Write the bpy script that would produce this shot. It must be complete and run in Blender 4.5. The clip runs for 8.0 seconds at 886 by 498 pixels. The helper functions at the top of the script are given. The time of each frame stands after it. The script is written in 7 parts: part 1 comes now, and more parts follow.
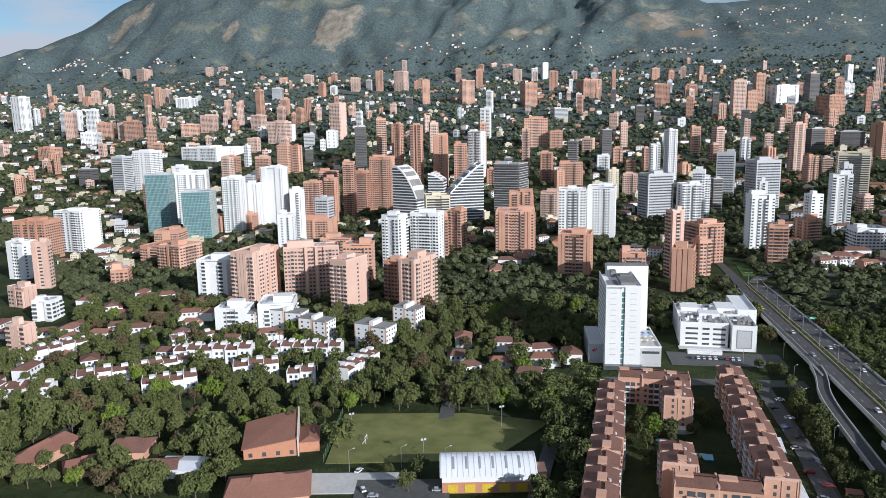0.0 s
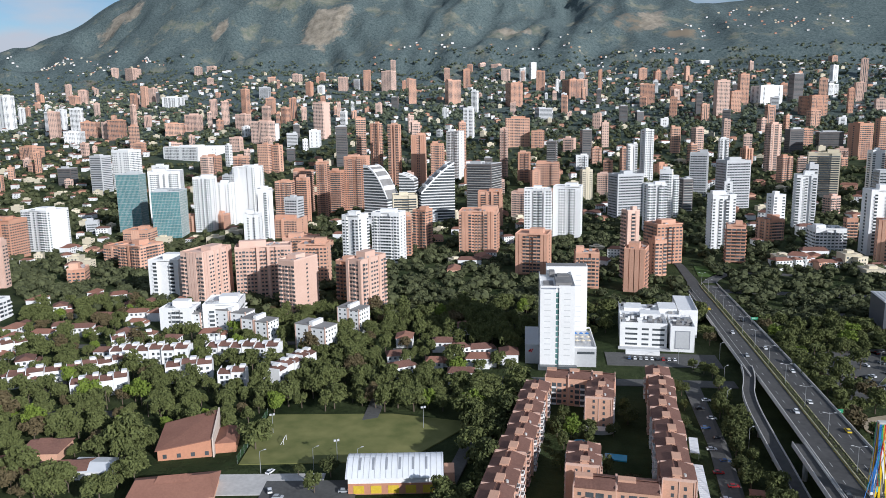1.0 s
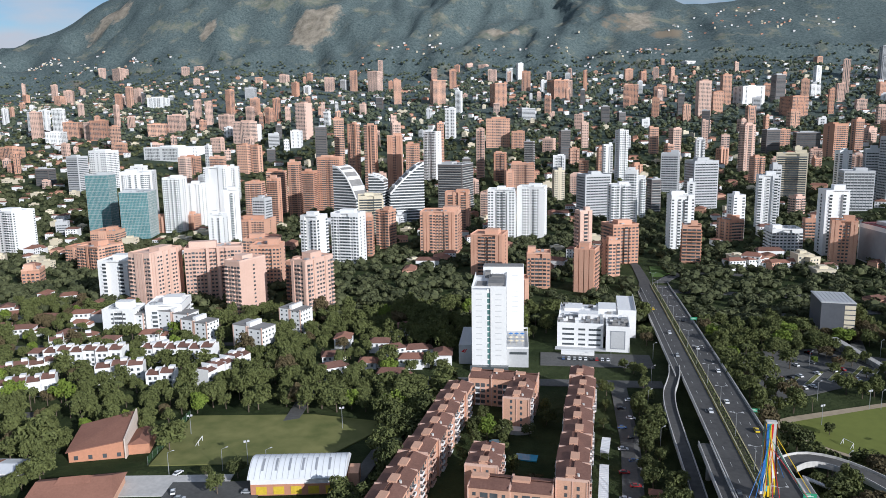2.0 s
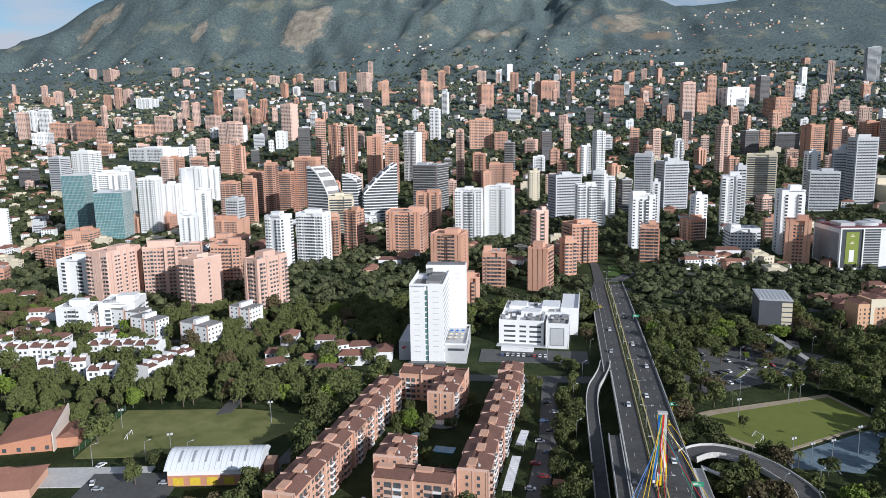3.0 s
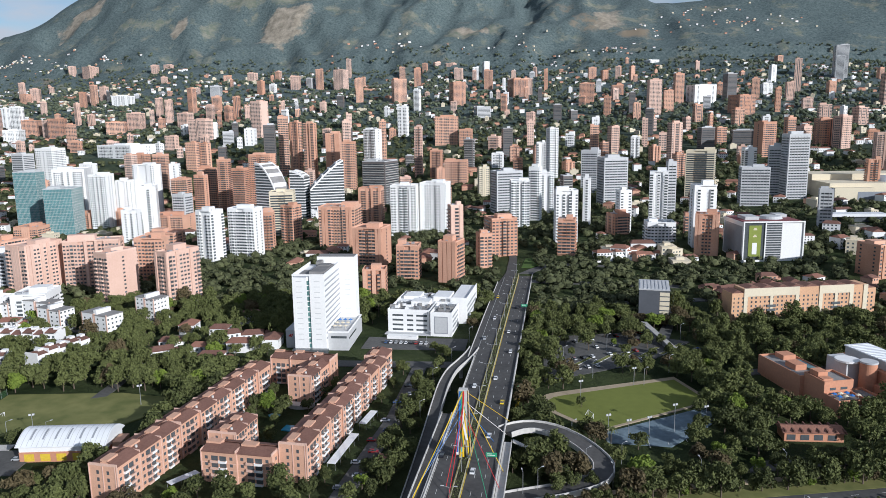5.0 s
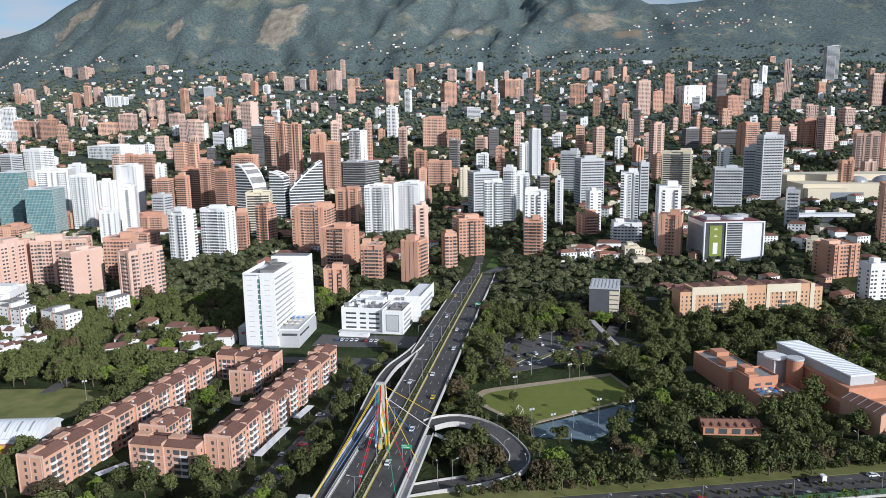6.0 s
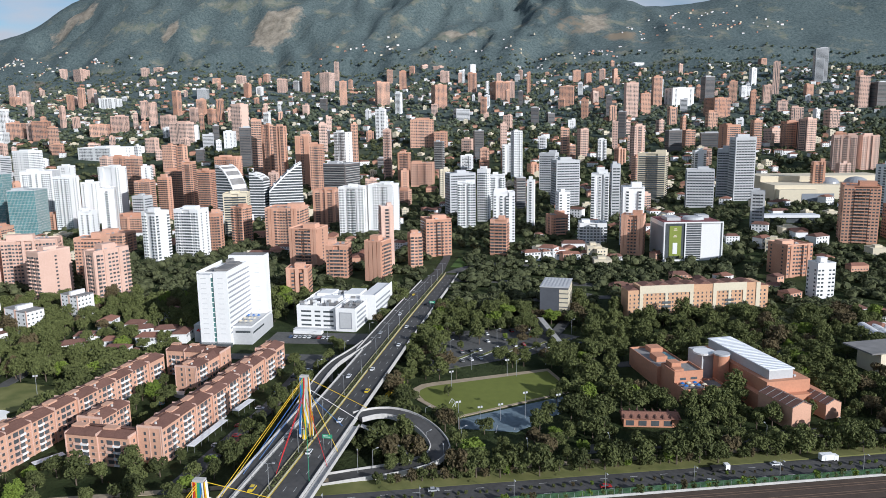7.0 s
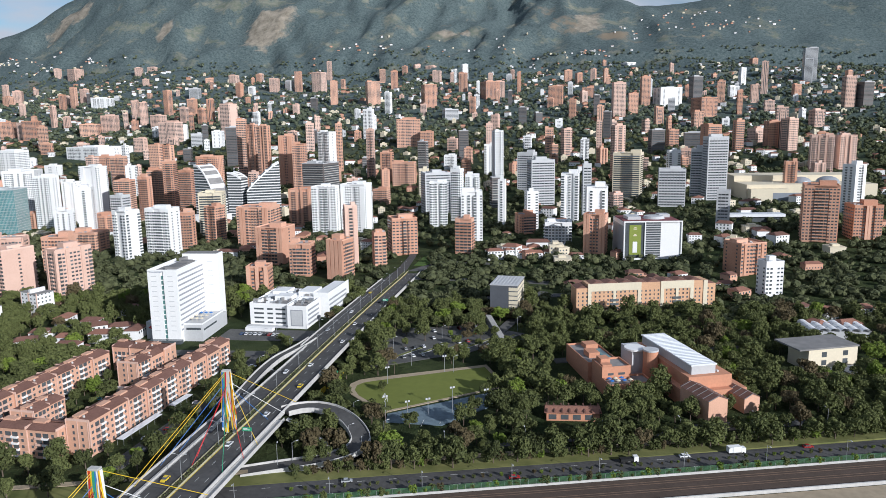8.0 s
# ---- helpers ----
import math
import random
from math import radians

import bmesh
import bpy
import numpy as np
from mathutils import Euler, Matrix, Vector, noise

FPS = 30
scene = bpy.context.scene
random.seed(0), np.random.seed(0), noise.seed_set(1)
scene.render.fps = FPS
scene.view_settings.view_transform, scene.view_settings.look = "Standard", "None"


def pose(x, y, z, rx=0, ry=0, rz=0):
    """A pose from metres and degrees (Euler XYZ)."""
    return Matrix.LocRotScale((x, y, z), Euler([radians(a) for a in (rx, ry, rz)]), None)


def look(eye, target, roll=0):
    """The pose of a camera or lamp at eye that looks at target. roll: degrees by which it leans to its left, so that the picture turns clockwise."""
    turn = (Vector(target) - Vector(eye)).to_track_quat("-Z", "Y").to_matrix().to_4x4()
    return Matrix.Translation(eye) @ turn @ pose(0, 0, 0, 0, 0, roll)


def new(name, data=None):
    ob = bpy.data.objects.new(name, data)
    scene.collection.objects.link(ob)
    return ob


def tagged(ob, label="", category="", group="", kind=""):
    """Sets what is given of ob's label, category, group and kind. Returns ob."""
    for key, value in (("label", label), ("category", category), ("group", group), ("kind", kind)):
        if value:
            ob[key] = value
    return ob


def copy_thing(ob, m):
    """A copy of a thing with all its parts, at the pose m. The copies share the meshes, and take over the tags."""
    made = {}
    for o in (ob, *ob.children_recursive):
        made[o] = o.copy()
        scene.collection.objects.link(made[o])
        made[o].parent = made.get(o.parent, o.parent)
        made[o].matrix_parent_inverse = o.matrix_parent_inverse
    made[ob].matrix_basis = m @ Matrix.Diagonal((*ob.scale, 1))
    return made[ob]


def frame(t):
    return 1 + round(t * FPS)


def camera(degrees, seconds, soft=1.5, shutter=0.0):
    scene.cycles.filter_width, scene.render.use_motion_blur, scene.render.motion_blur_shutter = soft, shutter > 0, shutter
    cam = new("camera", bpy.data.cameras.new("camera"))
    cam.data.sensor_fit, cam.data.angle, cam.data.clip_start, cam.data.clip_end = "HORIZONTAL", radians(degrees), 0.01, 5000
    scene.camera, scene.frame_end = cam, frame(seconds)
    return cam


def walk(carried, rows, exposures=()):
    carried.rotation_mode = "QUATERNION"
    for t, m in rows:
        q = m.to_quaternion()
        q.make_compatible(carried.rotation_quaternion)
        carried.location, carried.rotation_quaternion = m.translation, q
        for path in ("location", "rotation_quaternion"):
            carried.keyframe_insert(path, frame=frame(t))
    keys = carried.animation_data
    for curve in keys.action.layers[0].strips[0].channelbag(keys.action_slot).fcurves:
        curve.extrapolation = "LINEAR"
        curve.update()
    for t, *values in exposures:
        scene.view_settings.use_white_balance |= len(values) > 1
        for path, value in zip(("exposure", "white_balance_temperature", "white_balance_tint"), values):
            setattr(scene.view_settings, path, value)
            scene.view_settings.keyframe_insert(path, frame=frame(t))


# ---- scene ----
cam = camera(64.0, 8.0, soft=0.7)
PATH = [
    (0, (-11.826, -2.946, 136.449), (-12.196, -1.011, 136.106), -1),
    (0.5, (4.181, 0.452, 136.234), (3.817, 2.388, 135.891), -1),
    (1, (21.118, 3.936, 136.084), (20.759, 5.873, 135.74), -0.9),
    (1.5, (38.243, 7.435, 135.95), (37.891, 9.374, 135.607), -0.9),
    (2, (55.421, 9.762, 135.713), (55.075, 11.701, 135.37), -0.9),
    (3.5, (105.509, 6.073, 134.497), (105.173, 8.015, 134.158), -0.9),
    (4, (122.312, 3.672, 134.344), (121.98, 5.614, 134.0), -1),
    (4.5, (139.402, 1.417, 134.263), (139.078, 3.36, 133.917), -1.1),
    (5, (156.047, -0.061, 134.197), (155.728, 1.883, 133.848), -0.9),
    (6.5, (204.625, -6.256, 134.5), (204.303, -4.312, 134.155), -0.9),
    (7, (221.303, -9.892, 134.636), (220.981, -7.948, 134.293), -0.9),
    (7.5, (238.406, -11.704, 134.869), (238.082, -9.761, 134.525), -1),
    (8, (255.555, -12.353, 135.034), (255.233, -10.41, 134.689), -0.9),
]
walk(cam, [(t, look(eye, target, roll)) for t, eye, target, roll in PATH], [(0, 0.08, 5750, 10), (8, 0.08, 5750, 10)])

# ---- light ----
SUN_AZ, SUN_EL = math.atan2(-0.62, 0.785), radians(21)
world = bpy.data.worlds.new("sky")
scene.world = world
world.use_nodes = True
wn = world.node_tree.nodes
wl = world.node_tree.links
sky = wn.new("ShaderNodeTexSky")
sky.sky_type, sky.sun_disc = "NISHITA", False
sky.sun_elevation, sky.sun_rotation = SUN_EL, math.pi / 2 - SUN_AZ
sky.air_density, sky.dust_density, sky.ozone_density = 1.0, 0.4, 2.0
# soft cumulus in the sky
tc = wn.new("ShaderNodeTexCoord")
mp = wn.new("ShaderNodeMapping")
mp.inputs["Scale"].default_value = (1.0, 1.0, 3.2)
cn = wn.new("ShaderNodeTexNoise")
cn.inputs["Scale"].default_value, cn.inputs["Detail"].default_value = 3.4, 7
cr = wn.new("ShaderNodeMapRange")
cr.inputs["From Min"].default_value, cr.inputs["From Max"].default_value = 0.47, 0.58
mixc = wn.new("ShaderNodeMixRGB")
mixc.inputs[2].default_value = (6.5, 6.6, 6.9, 1)
wl.new(tc.outputs["Generated"], mp.inputs["Vector"])
wl.new(mp.outputs["Vector"], cn.inputs["Vector"])
wl.new(cn.outputs["Fac"], cr.inputs["Value"])
wl.new(cr.outputs["Result"], mixc.inputs[0])
wl.new(sky.outputs["Color"], mixc.inputs[1])
wl.new(mixc.outputs["Color"], wn["Background"].inputs["Color"])
wn["Background"].inputs["Strength"].default_value = 0.08
sun = new("sun", bpy.data.lights.new("sun", "SUN"))
sun.data.energy, sun.data.angle, sun.data.color = 4.6, radians(0.53), (1.0, 0.95, 0.88)
sdir = Vector((math.cos(SUN_AZ) * math.cos(SUN_EL), math.sin(SUN_AZ) * math.cos(SUN_EL), math.sin(SUN_EL)))
sun.matrix_world = look(sdir * 300, (0, 0, 0))

# ---- materials ----
MATS = {}


def mat(name, col, rough=0.8, var=0.25, grain=0.6, stain=0.08, bump=0.0, metal=0.0, per=0.0, alt=None, island=0.0, spec=0.3):
    """Base colour with fine grain, broad stains, and a shift from object to object or island to island."""
    if name in MATS:
        return MATS[name]
    m = bpy.data.materials.new(name)
    m.use_nodes = True
    n, l = m.node_tree.nodes, m.node_tree.links
    b = n["Principled BSDF"]
    b.inputs["Roughness"].default_value, b.inputs["Metallic"].default_value = rough, metal
    b.inputs["Specular IOR Level"].default_value = spec
    geo = n.new("ShaderNodeNewGeometry")

    def noise_of(scale, detail=4):
        t = n.new("ShaderNodeTexNoise")
        t.inputs["Scale"].default_value, t.inputs["Detail"].default_value = scale, detail
        l.new(geo.outputs["Position"], t.inputs["Vector"])
        return t

    a, c = noise_of(grain), noise_of(stain, 5)
    add = n.new("ShaderNodeMath")
    add.operation = "ADD"
    l.new(a.outputs["Fac"], add.inputs[0])
    l.new(c.outputs["Fac"], add.inputs[1])
    last = add
    for amount, socket in ((per, None), (island, geo.outputs["Random Per Island"])):
        if amount:
            if socket is None:
                socket = n.new("ShaderNodeObjectInfo").outputs["Random"]
            k = n.new("ShaderNodeMath")
            k.operation = "MULTIPLY_ADD"
            k.inputs[1].default_value = amount
            l.new(socket, k.inputs[0])
            l.new(last.outputs[0], k.inputs[2])
            last = k
    mid = 1.0 + per / 2 + island / 2
    mr = n.new("ShaderNodeMapRange")
    mr.inputs["From Min"].default_value = mid - 0.45 - per / 2 - island / 2
    mr.inputs["From Max"].default_value = mid + 0.45 + per / 2 + island / 2
    l.new(last.outputs[0], mr.inputs["Value"])
    ramp = n.new("ShaderNodeMixRGB")
    alt = alt or col
    ramp.inputs[1].default_value = (*[v * (1 - var) for v in col], 1)
    ramp.inputs[2].default_value = (*[min(v * (1 + var), 0.95) for v in alt], 1)
    l.new(mr.outputs["Result"], ramp.inputs[0])
    l.new(ramp.outputs["Color"], b.inputs["Base Color"])
    if bump:
        bp = n.new("ShaderNodeBump")
        bp.inputs["Strength"].default_value, bp.inputs["Distance"].default_value = bump, 0.3
        l.new(a.outputs["Fac"], bp.inputs["Height"])
        l.new(bp.outputs["Normal"], b.inputs["Normal"])
    MATS[name] = m
    return m


BRICK = mat("orange brick", (0.52, 0.245, 0.148), 0.85, 0.2, 1.3, 0.05, 0.2, per=0.9, alt=(0.64, 0.395, 0.285))
PINK = mat("pale pink brick", (0.62, 0.385, 0.29), 0.85, 0.16, 1.3, 0.05, 0.2, per=0.7, alt=(0.68, 0.49, 0.40))
ROWBRICK = mat("terracotta brick", (0.60, 0.35, 0.24), 0.85, 0.2, 2.0, 0.08, 0.2, per=0.3)
WHITE = mat("white render", (0.80, 0.79, 0.77), 0.7, 0.1, 0.8, 0.04, 0.05, per=0.25)
CREAM = mat("cream render", (0.66, 0.58, 0.43), 0.75, 0.12, 0.8, 0.04, 0.05, per=0.3)
GREY = mat("grey cladding", (0.52, 0.52, 0.52), 0.6, 0.15, 0.8, 0.05, 0.05, per=0.5)
DARK = mat("dark cladding", (0.13, 0.115, 0.11), 0.6, 0.25, 0.8, 0.05, 0.05, per=0.5)
CONC = mat("weathered concrete", (0.36, 0.35, 0.33), 0.9, 0.25, 0.7, 0.1, 0.2)
LCONC = mat("pale concrete", (0.52, 0.50, 0.47), 0.9, 0.2, 0.7, 0.12, 0.2)
GLASS = mat("dark window glass", (0.035, 0.042, 0.05), 0.12, 0.5, 0.4, 0.1, spec=0.6, island=1.2, alt=(0.10, 0.11, 0.115))
TEAL = mat("teal curtain glass", (0.055, 0.17, 0.185), 0.15, 0.3, 0.15, 0.03, spec=0.9, island=0.8, alt=(0.13, 0.27, 0.28))
TEALG = mat("grey green curtain glass", (0.10, 0.20, 0.19), 0.15, 0.3, 0.15, 0.03, spec=0.8, island=0.6)
ROOF = mat("brown clay tiles", (0.185, 0.096, 0.072), 0.9, 0.4, 1.2, 0.12, 0.5, per=0.4)
REDROOF = mat("red clay tiles", (0.27, 0.125, 0.088), 0.9, 0.3, 1.2, 0.12, 0.5, per=0.6, alt=(0.26, 0.13, 0.09))
FLAT = mat("flat roof felt", (0.24, 0.23, 0.22), 0.9, 0.35, 0.3, 0.1, 0.1, per=0.5)
METALW = mat("white metal roof", (0.72, 0.73, 0.74), 0.45, 0.08, 0.3, 0.1, 0.05)
ASPH = mat("asphalt", (0.080, 0.077, 0.074), 0.9, 0.34, 0.5, 0.07, 0.15)
WORN = mat("worn asphalt", (0.10, 0.098, 0.093), 0.9, 0.3, 0.7, 0.08, 0.15)
KERB = mat("yellowed kerb concrete", (0.46, 0.42, 0.26), 0.9, 0.25, 0.9, 0.12, 0.2)
PAINT = mat("road paint", (0.6, 0.6, 0.57), 0.7, 0.2, 1.5, 0.3)
YPAINT = mat("yellow kerb paint", (0.62, 0.44, 0.04), 0.7, 0.2, 1.5, 0.3)
GRASS = mat("mown grass", (0.125, 0.15, 0.04), 0.95, 0.28, 0.12, 0.03, 0.2, alt=(0.19, 0.18, 0.065))
TURF = mat("artificial turf", (0.15, 0.17, 0.035), 0.95, 0.12, 0.3, 0.05, 0.1)
DIRT = mat("bare sandy soil", (0.36, 0.29, 0.20), 0.95, 0.2, 0.4, 0.1, 0.2)
BLUE = mat("worn blue court paint", (0.14, 0.185, 0.215), 0.85, 0.3, 0.4, 0.1)
POOL = mat("pool water", (0.05, 0.30, 0.45), 0.08, 0.15, 0.5, 0.1, spec=0.6)
STEEL = mat("galvanised steel", (0.45, 0.46, 0.47), 0.45, 0.15, 1.0, 0.2, metal=0.6)
BARK = mat("tree bark", (0.13, 0.10, 0.075), 0.95, 0.35, 3.0, 0.4, 0.3)
LEAF = mat("leaves", (0.028, 0.040, 0.012), 0.8, 0.5, 0.9, 0.05, per=1.2, island=1.2, alt=(0.102, 0.114, 0.036))
BRIGHT = mat("sunny leaves", (0.10, 0.17, 0.02), 0.8, 0.4, 0.9, 0.05, per=0.6, island=0.6, alt=(0.15, 0.19, 0.03))
RUST = mat("russet leaves", (0.058, 0.050, 0.023), 0.8, 0.4, 0.9, 0.05, per=0.9, island=0.8, alt=(0.112, 0.086, 0.042))
WOOD = mat("woodland canopy", (0.032, 0.044, 0.019), 0.9, 0.45, 0.35, 0.012, island=1.2, alt=(0.095, 0.102, 0.046))
RED = mat("red paint", (0.55, 0.03, 0.03), 0.4, 0.1)
YEL = mat("yellow paint", (0.75, 0.50, 0.02), 0.4, 0.1)
BLU = mat("blue paint", (0.04, 0.16, 0.45), 0.4, 0.1)
GRN = mat("green paint", (0.05, 0.30, 0.16), 0.4, 0.1)
SKYB = mat("sky blue fabric", (0.12, 0.42, 0.55), 0.6, 0.1)
ORA = mat("orange fabric", (0.65, 0.20, 0.02), 0.6, 0.1)
OLIVE = mat("olive banner fabric", (0.22, 0.26, 0.05), 0.7, 0.12)
ORANGE = mat("ochre orange render", (0.53, 0.255, 0.155), 0.85, 0.15, 0.9, 0.06, 0.1)
CAR = [mat("car paint " + nm, c, 0.25, 0.05, spec=0.5) for nm, c in (("white", (0.75, 0.75, 0.75)), ("silver", (0.4, 0.41, 0.42)), ("black", (0.02, 0.02, 0.025)), ("red", (0.35, 0.03, 0.03)), ("taxi yellow", (0.7, 0.5, 0.03)), ("blue", (0.05, 0.09, 0.2)))]
TYRE = mat("tyre rubber", (0.02, 0.02, 0.02), 0.9, 0.1)
BLADE = mat("blue grey panels", (0.22, 0.24, 0.27), 0.5, 0.1)


# ---- building helpers ----
class Geo:
    """Collects boxes and polygons into one mesh."""

    def __init__(self):
        self.v, self.f, self.m = [], [], []

    def poly(self, pts, mi=0):
        k = len(self.v)
        self.v += [tuple(p) for p in pts]
        self.f.append(tuple(range(k, k + len(pts))))
        self.m.append(mi)

    def box(self, x0, x1, y0, y1, z0, z1, mi=0, tf=None):
        k = len(self.v)
        pts = [(x0, y0, z0), (x1, y0, z0), (x1, y1, z0), (x0, y1, z0), (x0, y0, z1), (x1, y0, z1), (x1, y1, z1), (x0, y1, z1)]
        if tf:
            pts = [tf(p) for p in pts]
        self.v += pts
        for q in ((3, 2, 1, 0), (4, 5, 6, 7), (0, 1, 5, 4), (1, 2, 6, 5), (2, 3, 7, 6), (3, 0, 4, 7)):
            self.f.append(tuple(k + i for i in q))
            self.m.append(mi)

    def prism(self, ring, z0, z1, mi=0):
        """Upright prism over a counter-clockwise ring of (x, y)."""
        k, n = len(self.v), len(ring)
        self.v += [(x, y, z0) for x, y in ring] + [(x, y, z1) for x, y in ring]
        self.f += [tuple(reversed(range(k, k + n))), tuple(range(k + n, k + 2 * n))]
        self.f += [(k + i, k + (i + 1) % n, k + n + (i + 1) % n, k + n + i) for i in range(n)]
        self.m += [mi] * (n + 2)

    def tube(self, a, b, r0, r1, n=6, mi=0):
        a, b = Vector(a), Vector(b)
        q = (b - a).to_track_quat("Z", "Y")
        k = len(self.v)
        for c, r in ((a, r0), (b, r1)):
            for i in range(n):
                t = 2 * math.pi * i / n
                self.v.append(tuple(c + q @ Vector((r * math.cos(t), r * math.sin(t), 0))))
        self.f += [tuple(reversed(range(k, k + n))), tuple(range(k + n, k + 2 * n))]
        self.f += [(k + i, k + (i + 1) % n, k + n + (i + 1) % n, k + n + i) for i in range(n)]
        self.m += [mi] * (n + 2)

    def hip(self, x0, x1, y0, y1, z0, rise, mi=0, over=0.4, ridge=0.5):
        """A hipped roof with a ridge along its longer side."""
        x0, x1, y0, y1 = x0 - over, x1 + over, y0 - over, y1 + over
        if x1 - x0 >= y1 - y0:
            e = (y1 - y0) / 2 * ridge
            r = [(x0 + e, (y0 + y1) / 2, z0 + rise), (x1 - e, (y0 + y1) / 2, z0 + rise)]
            c = [(x0, y0, z0), (x1, y0, z0), (x1, y1, z0), (x0, y1, z0)]
            fs = ((c[0], c[1], r[1], r[0]), (c[1], c[2], r[1]), (c[2], c[3], r[0], r[1]), (c[3], c[0], r[0]))
        else:
            e = (x1 - x0) / 2 * ridge
            r = [((x0 + x1) / 2, y0 + e, z0 + rise), ((x0 + x1) / 2, y1 - e, z0 + rise)]
            c = [(x0, y0, z0), (x1, y0, z0), (x1, y1, z0), (x0, y1, z0)]
            fs = ((c[0], c[1], r[0]), (c[1], c[2], r[1], r[0]), (c[2], c[3], r[1]), (c[3], c[0], r[0], r[1]))
        for p in fs:
            self.poly(p, mi)
        self.poly([c[3], c[2], c[1], c[0]], mi)

    def mesh(self, name, mats):
        me = bpy.data.meshes.new(name)
        me.from_pydata(self.v, [], self.f)
        for m in mats:
            me.materials.append(m)
        if len(mats) > 1:
            me.polygons.foreach_set("material_index", self.m)
        me.update()
        return me


def part(name, geo, mats, parent=None, label="", kind=""):
    """Links a Geo as one mesh object under a thing."""
    mats = mats if isinstance(mats, (list, tuple)) else [mats]
    ob = new(name, geo if isinstance(geo, bpy.types.Mesh) else geo.mesh(name, mats))
    ob.parent = parent
    return tagged(ob, label, kind=kind)


def thing(name, x, y, z=0, rot=0, label="", category="", group="", kind=""):
    ob = new(name)
    ob.empty_display_size = 2
    ob.matrix_world = pose(x, y, z, 0, 0, rot)
    return tagged(ob, label, category, group, kind)


def smooth(a, b, x):
    t = min(max((x - a) / (b - a), 0), 1)
    return t * t * (3 - 2 * t)


GY = (0, 290, 380, 430, 550, 800, 1000, 1200, 1500, 1900, 2300, 2800, 3100, 3700, 4270)
GZ = (0, 0.5, 3, 3.5, 6, 10, 14, 24, 55, 112, 190, 270, 310, 450, 575)


def ground_z(x, y):
    z = float(np.interp(y, GY, GZ))
    return z + smooth(450, 850, y) * (1 - smooth(1200, 2000, y)) * min(max(0.035 * x, -22), 15)


def along(p, q, d, off=0.0):
    """A point d metres from p towards q, off metres to the left of that line."""
    u = (Vector(q) - Vector(p)).normalized()
    return Vector(p) + u * d + Vector((-u.y, u.x)) * off


# ---- terrain ----
def mountain(x, y):
    """Height of the land, with the range of hills behind the city."""
    z = ground_z(x, y)
    if y > 2300:
        k = smooth(2300, 3300, y)
        p = Vector((x * 0.0011, y * 0.0011, 0.3))
        z += k * 80 * (noise.fractal(p, 1.0, 2.1, 5) + 0.15)
    top = 0.0
    if y > 2900:
        az = (x - 120) / y + 0.026
        top = float(np.interp(az, RIDGE_AZ, RIDGE_Z))
    if y > 3300:
        k = smooth(3100, 4600, y)
        z = z * (1 - k) + (top + 14 * noise.fractal(Vector((x * 0.004, y * 0.004, 5)), 1.0, 2.0, 4)) * k
    if 2700 < y < 4640:
        # spurs and gullies running down the slope
        k = smooth(2700, 3500, y) * (1 - smooth(4300, 4640, y)) * (1 - 0.75 * smooth(0.04, 0.14, x / y))
        q = noise.noise(Vector((x * 0.0006, y * 0.0006, 9.0)))
        s = abs(noise.noise(Vector((x * 0.0019 + 1.8 * q, y * 0.0009, 2.0)))) + 0.5 * abs(noise.noise(Vector((x * 0.0055 + 2 * q, y * 0.003, 4.0))))
        s += 0.22 * abs(noise.noise(Vector((x * 0.014, y * 0.008, 6.0))))
        z += k * 190 * (0.36 - s)
        for cx, cy, rx, ry, h in SCARPS:
            d = math.hypot((x - cx) / rx, (y - cy) / ry)
            if d < 1.6:
                z += h * (1 - smooth(0.0, 1.6, d))
    if top and y < 4600:
        # the crest is the skyline
        z = min(z, 135 + (top - 135) * y / 4640 - 6)
    return z


# skyline of the range, by bearing
RIDGE_AZ = (-1.1, -0.9, -0.854, -0.832, -0.822, -0.806, -0.781, -0.756, -0.731, -0.716, -0.696, -0.676, -0.662, -0.62, -0.538, -0.2, 0.05, 0.10, 0.142, 0.155, 0.177, 0.205, 0.233, 0.32, 0.6)
RIDGE_Z = (640, 684, 738, 733, 738, 769, 792, 817, 852, 896, 950, 990, 1016, 1080, 1150, 1150, 930, 900, 863, 834, 827, 832, 846, 920, 950)
# bare spurs: centre, half widths, height
SCARPS = ((-1240, 3600, 190, 150, 34), (395, 3740, 120, 190, 22), (-2610, 3950, 190, 150, 20), (-1800, 3560, 70, 80, 12), (-280, 3600, 190, 60, 4))


def build_ground():
    g = Geo()
    xs = sorted(set(list(range(-4800, -1200, 50)) + list(range(-1200, 1200, 24)) + list(range(1200, 3900, 50))))
    ys = list(range(-900, 0, 100)) + list(range(0, 900, 20)) + list(range(900, 2300, 40)) + list(range(2300, 4700, 32)) + [4720, 4760]
    nx = len(xs)
    for j in ys:
        for i in xs:
            g.v.append((i, j, mountain(i, j) - 0.25))
    for j in range(len(ys) - 1):
        for i in range(nx - 1):
            a = j * nx + i
            g.f.append((a, a + 1, a + nx + 1, a + nx))
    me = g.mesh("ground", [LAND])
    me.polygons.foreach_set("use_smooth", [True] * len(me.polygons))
    return tagged(new("ground", me), "grassy valley floor rising to forested green mountain slopes, tinted with blue-grey haze", "ground", kind="structure")


LAND = bpy.data.materials.new("hazed forest and grassland")
LAND.use_nodes = True
_n, _l = LAND.node_tree.nodes, LAND.node_tree.links
_b = _n["Principled BSDF"]
_b.inputs["Roughness"].default_value, _b.inputs["Specular IOR Level"].default_value = 0.95, 0.1
_g = _n.new("ShaderNodeNewGeometry")


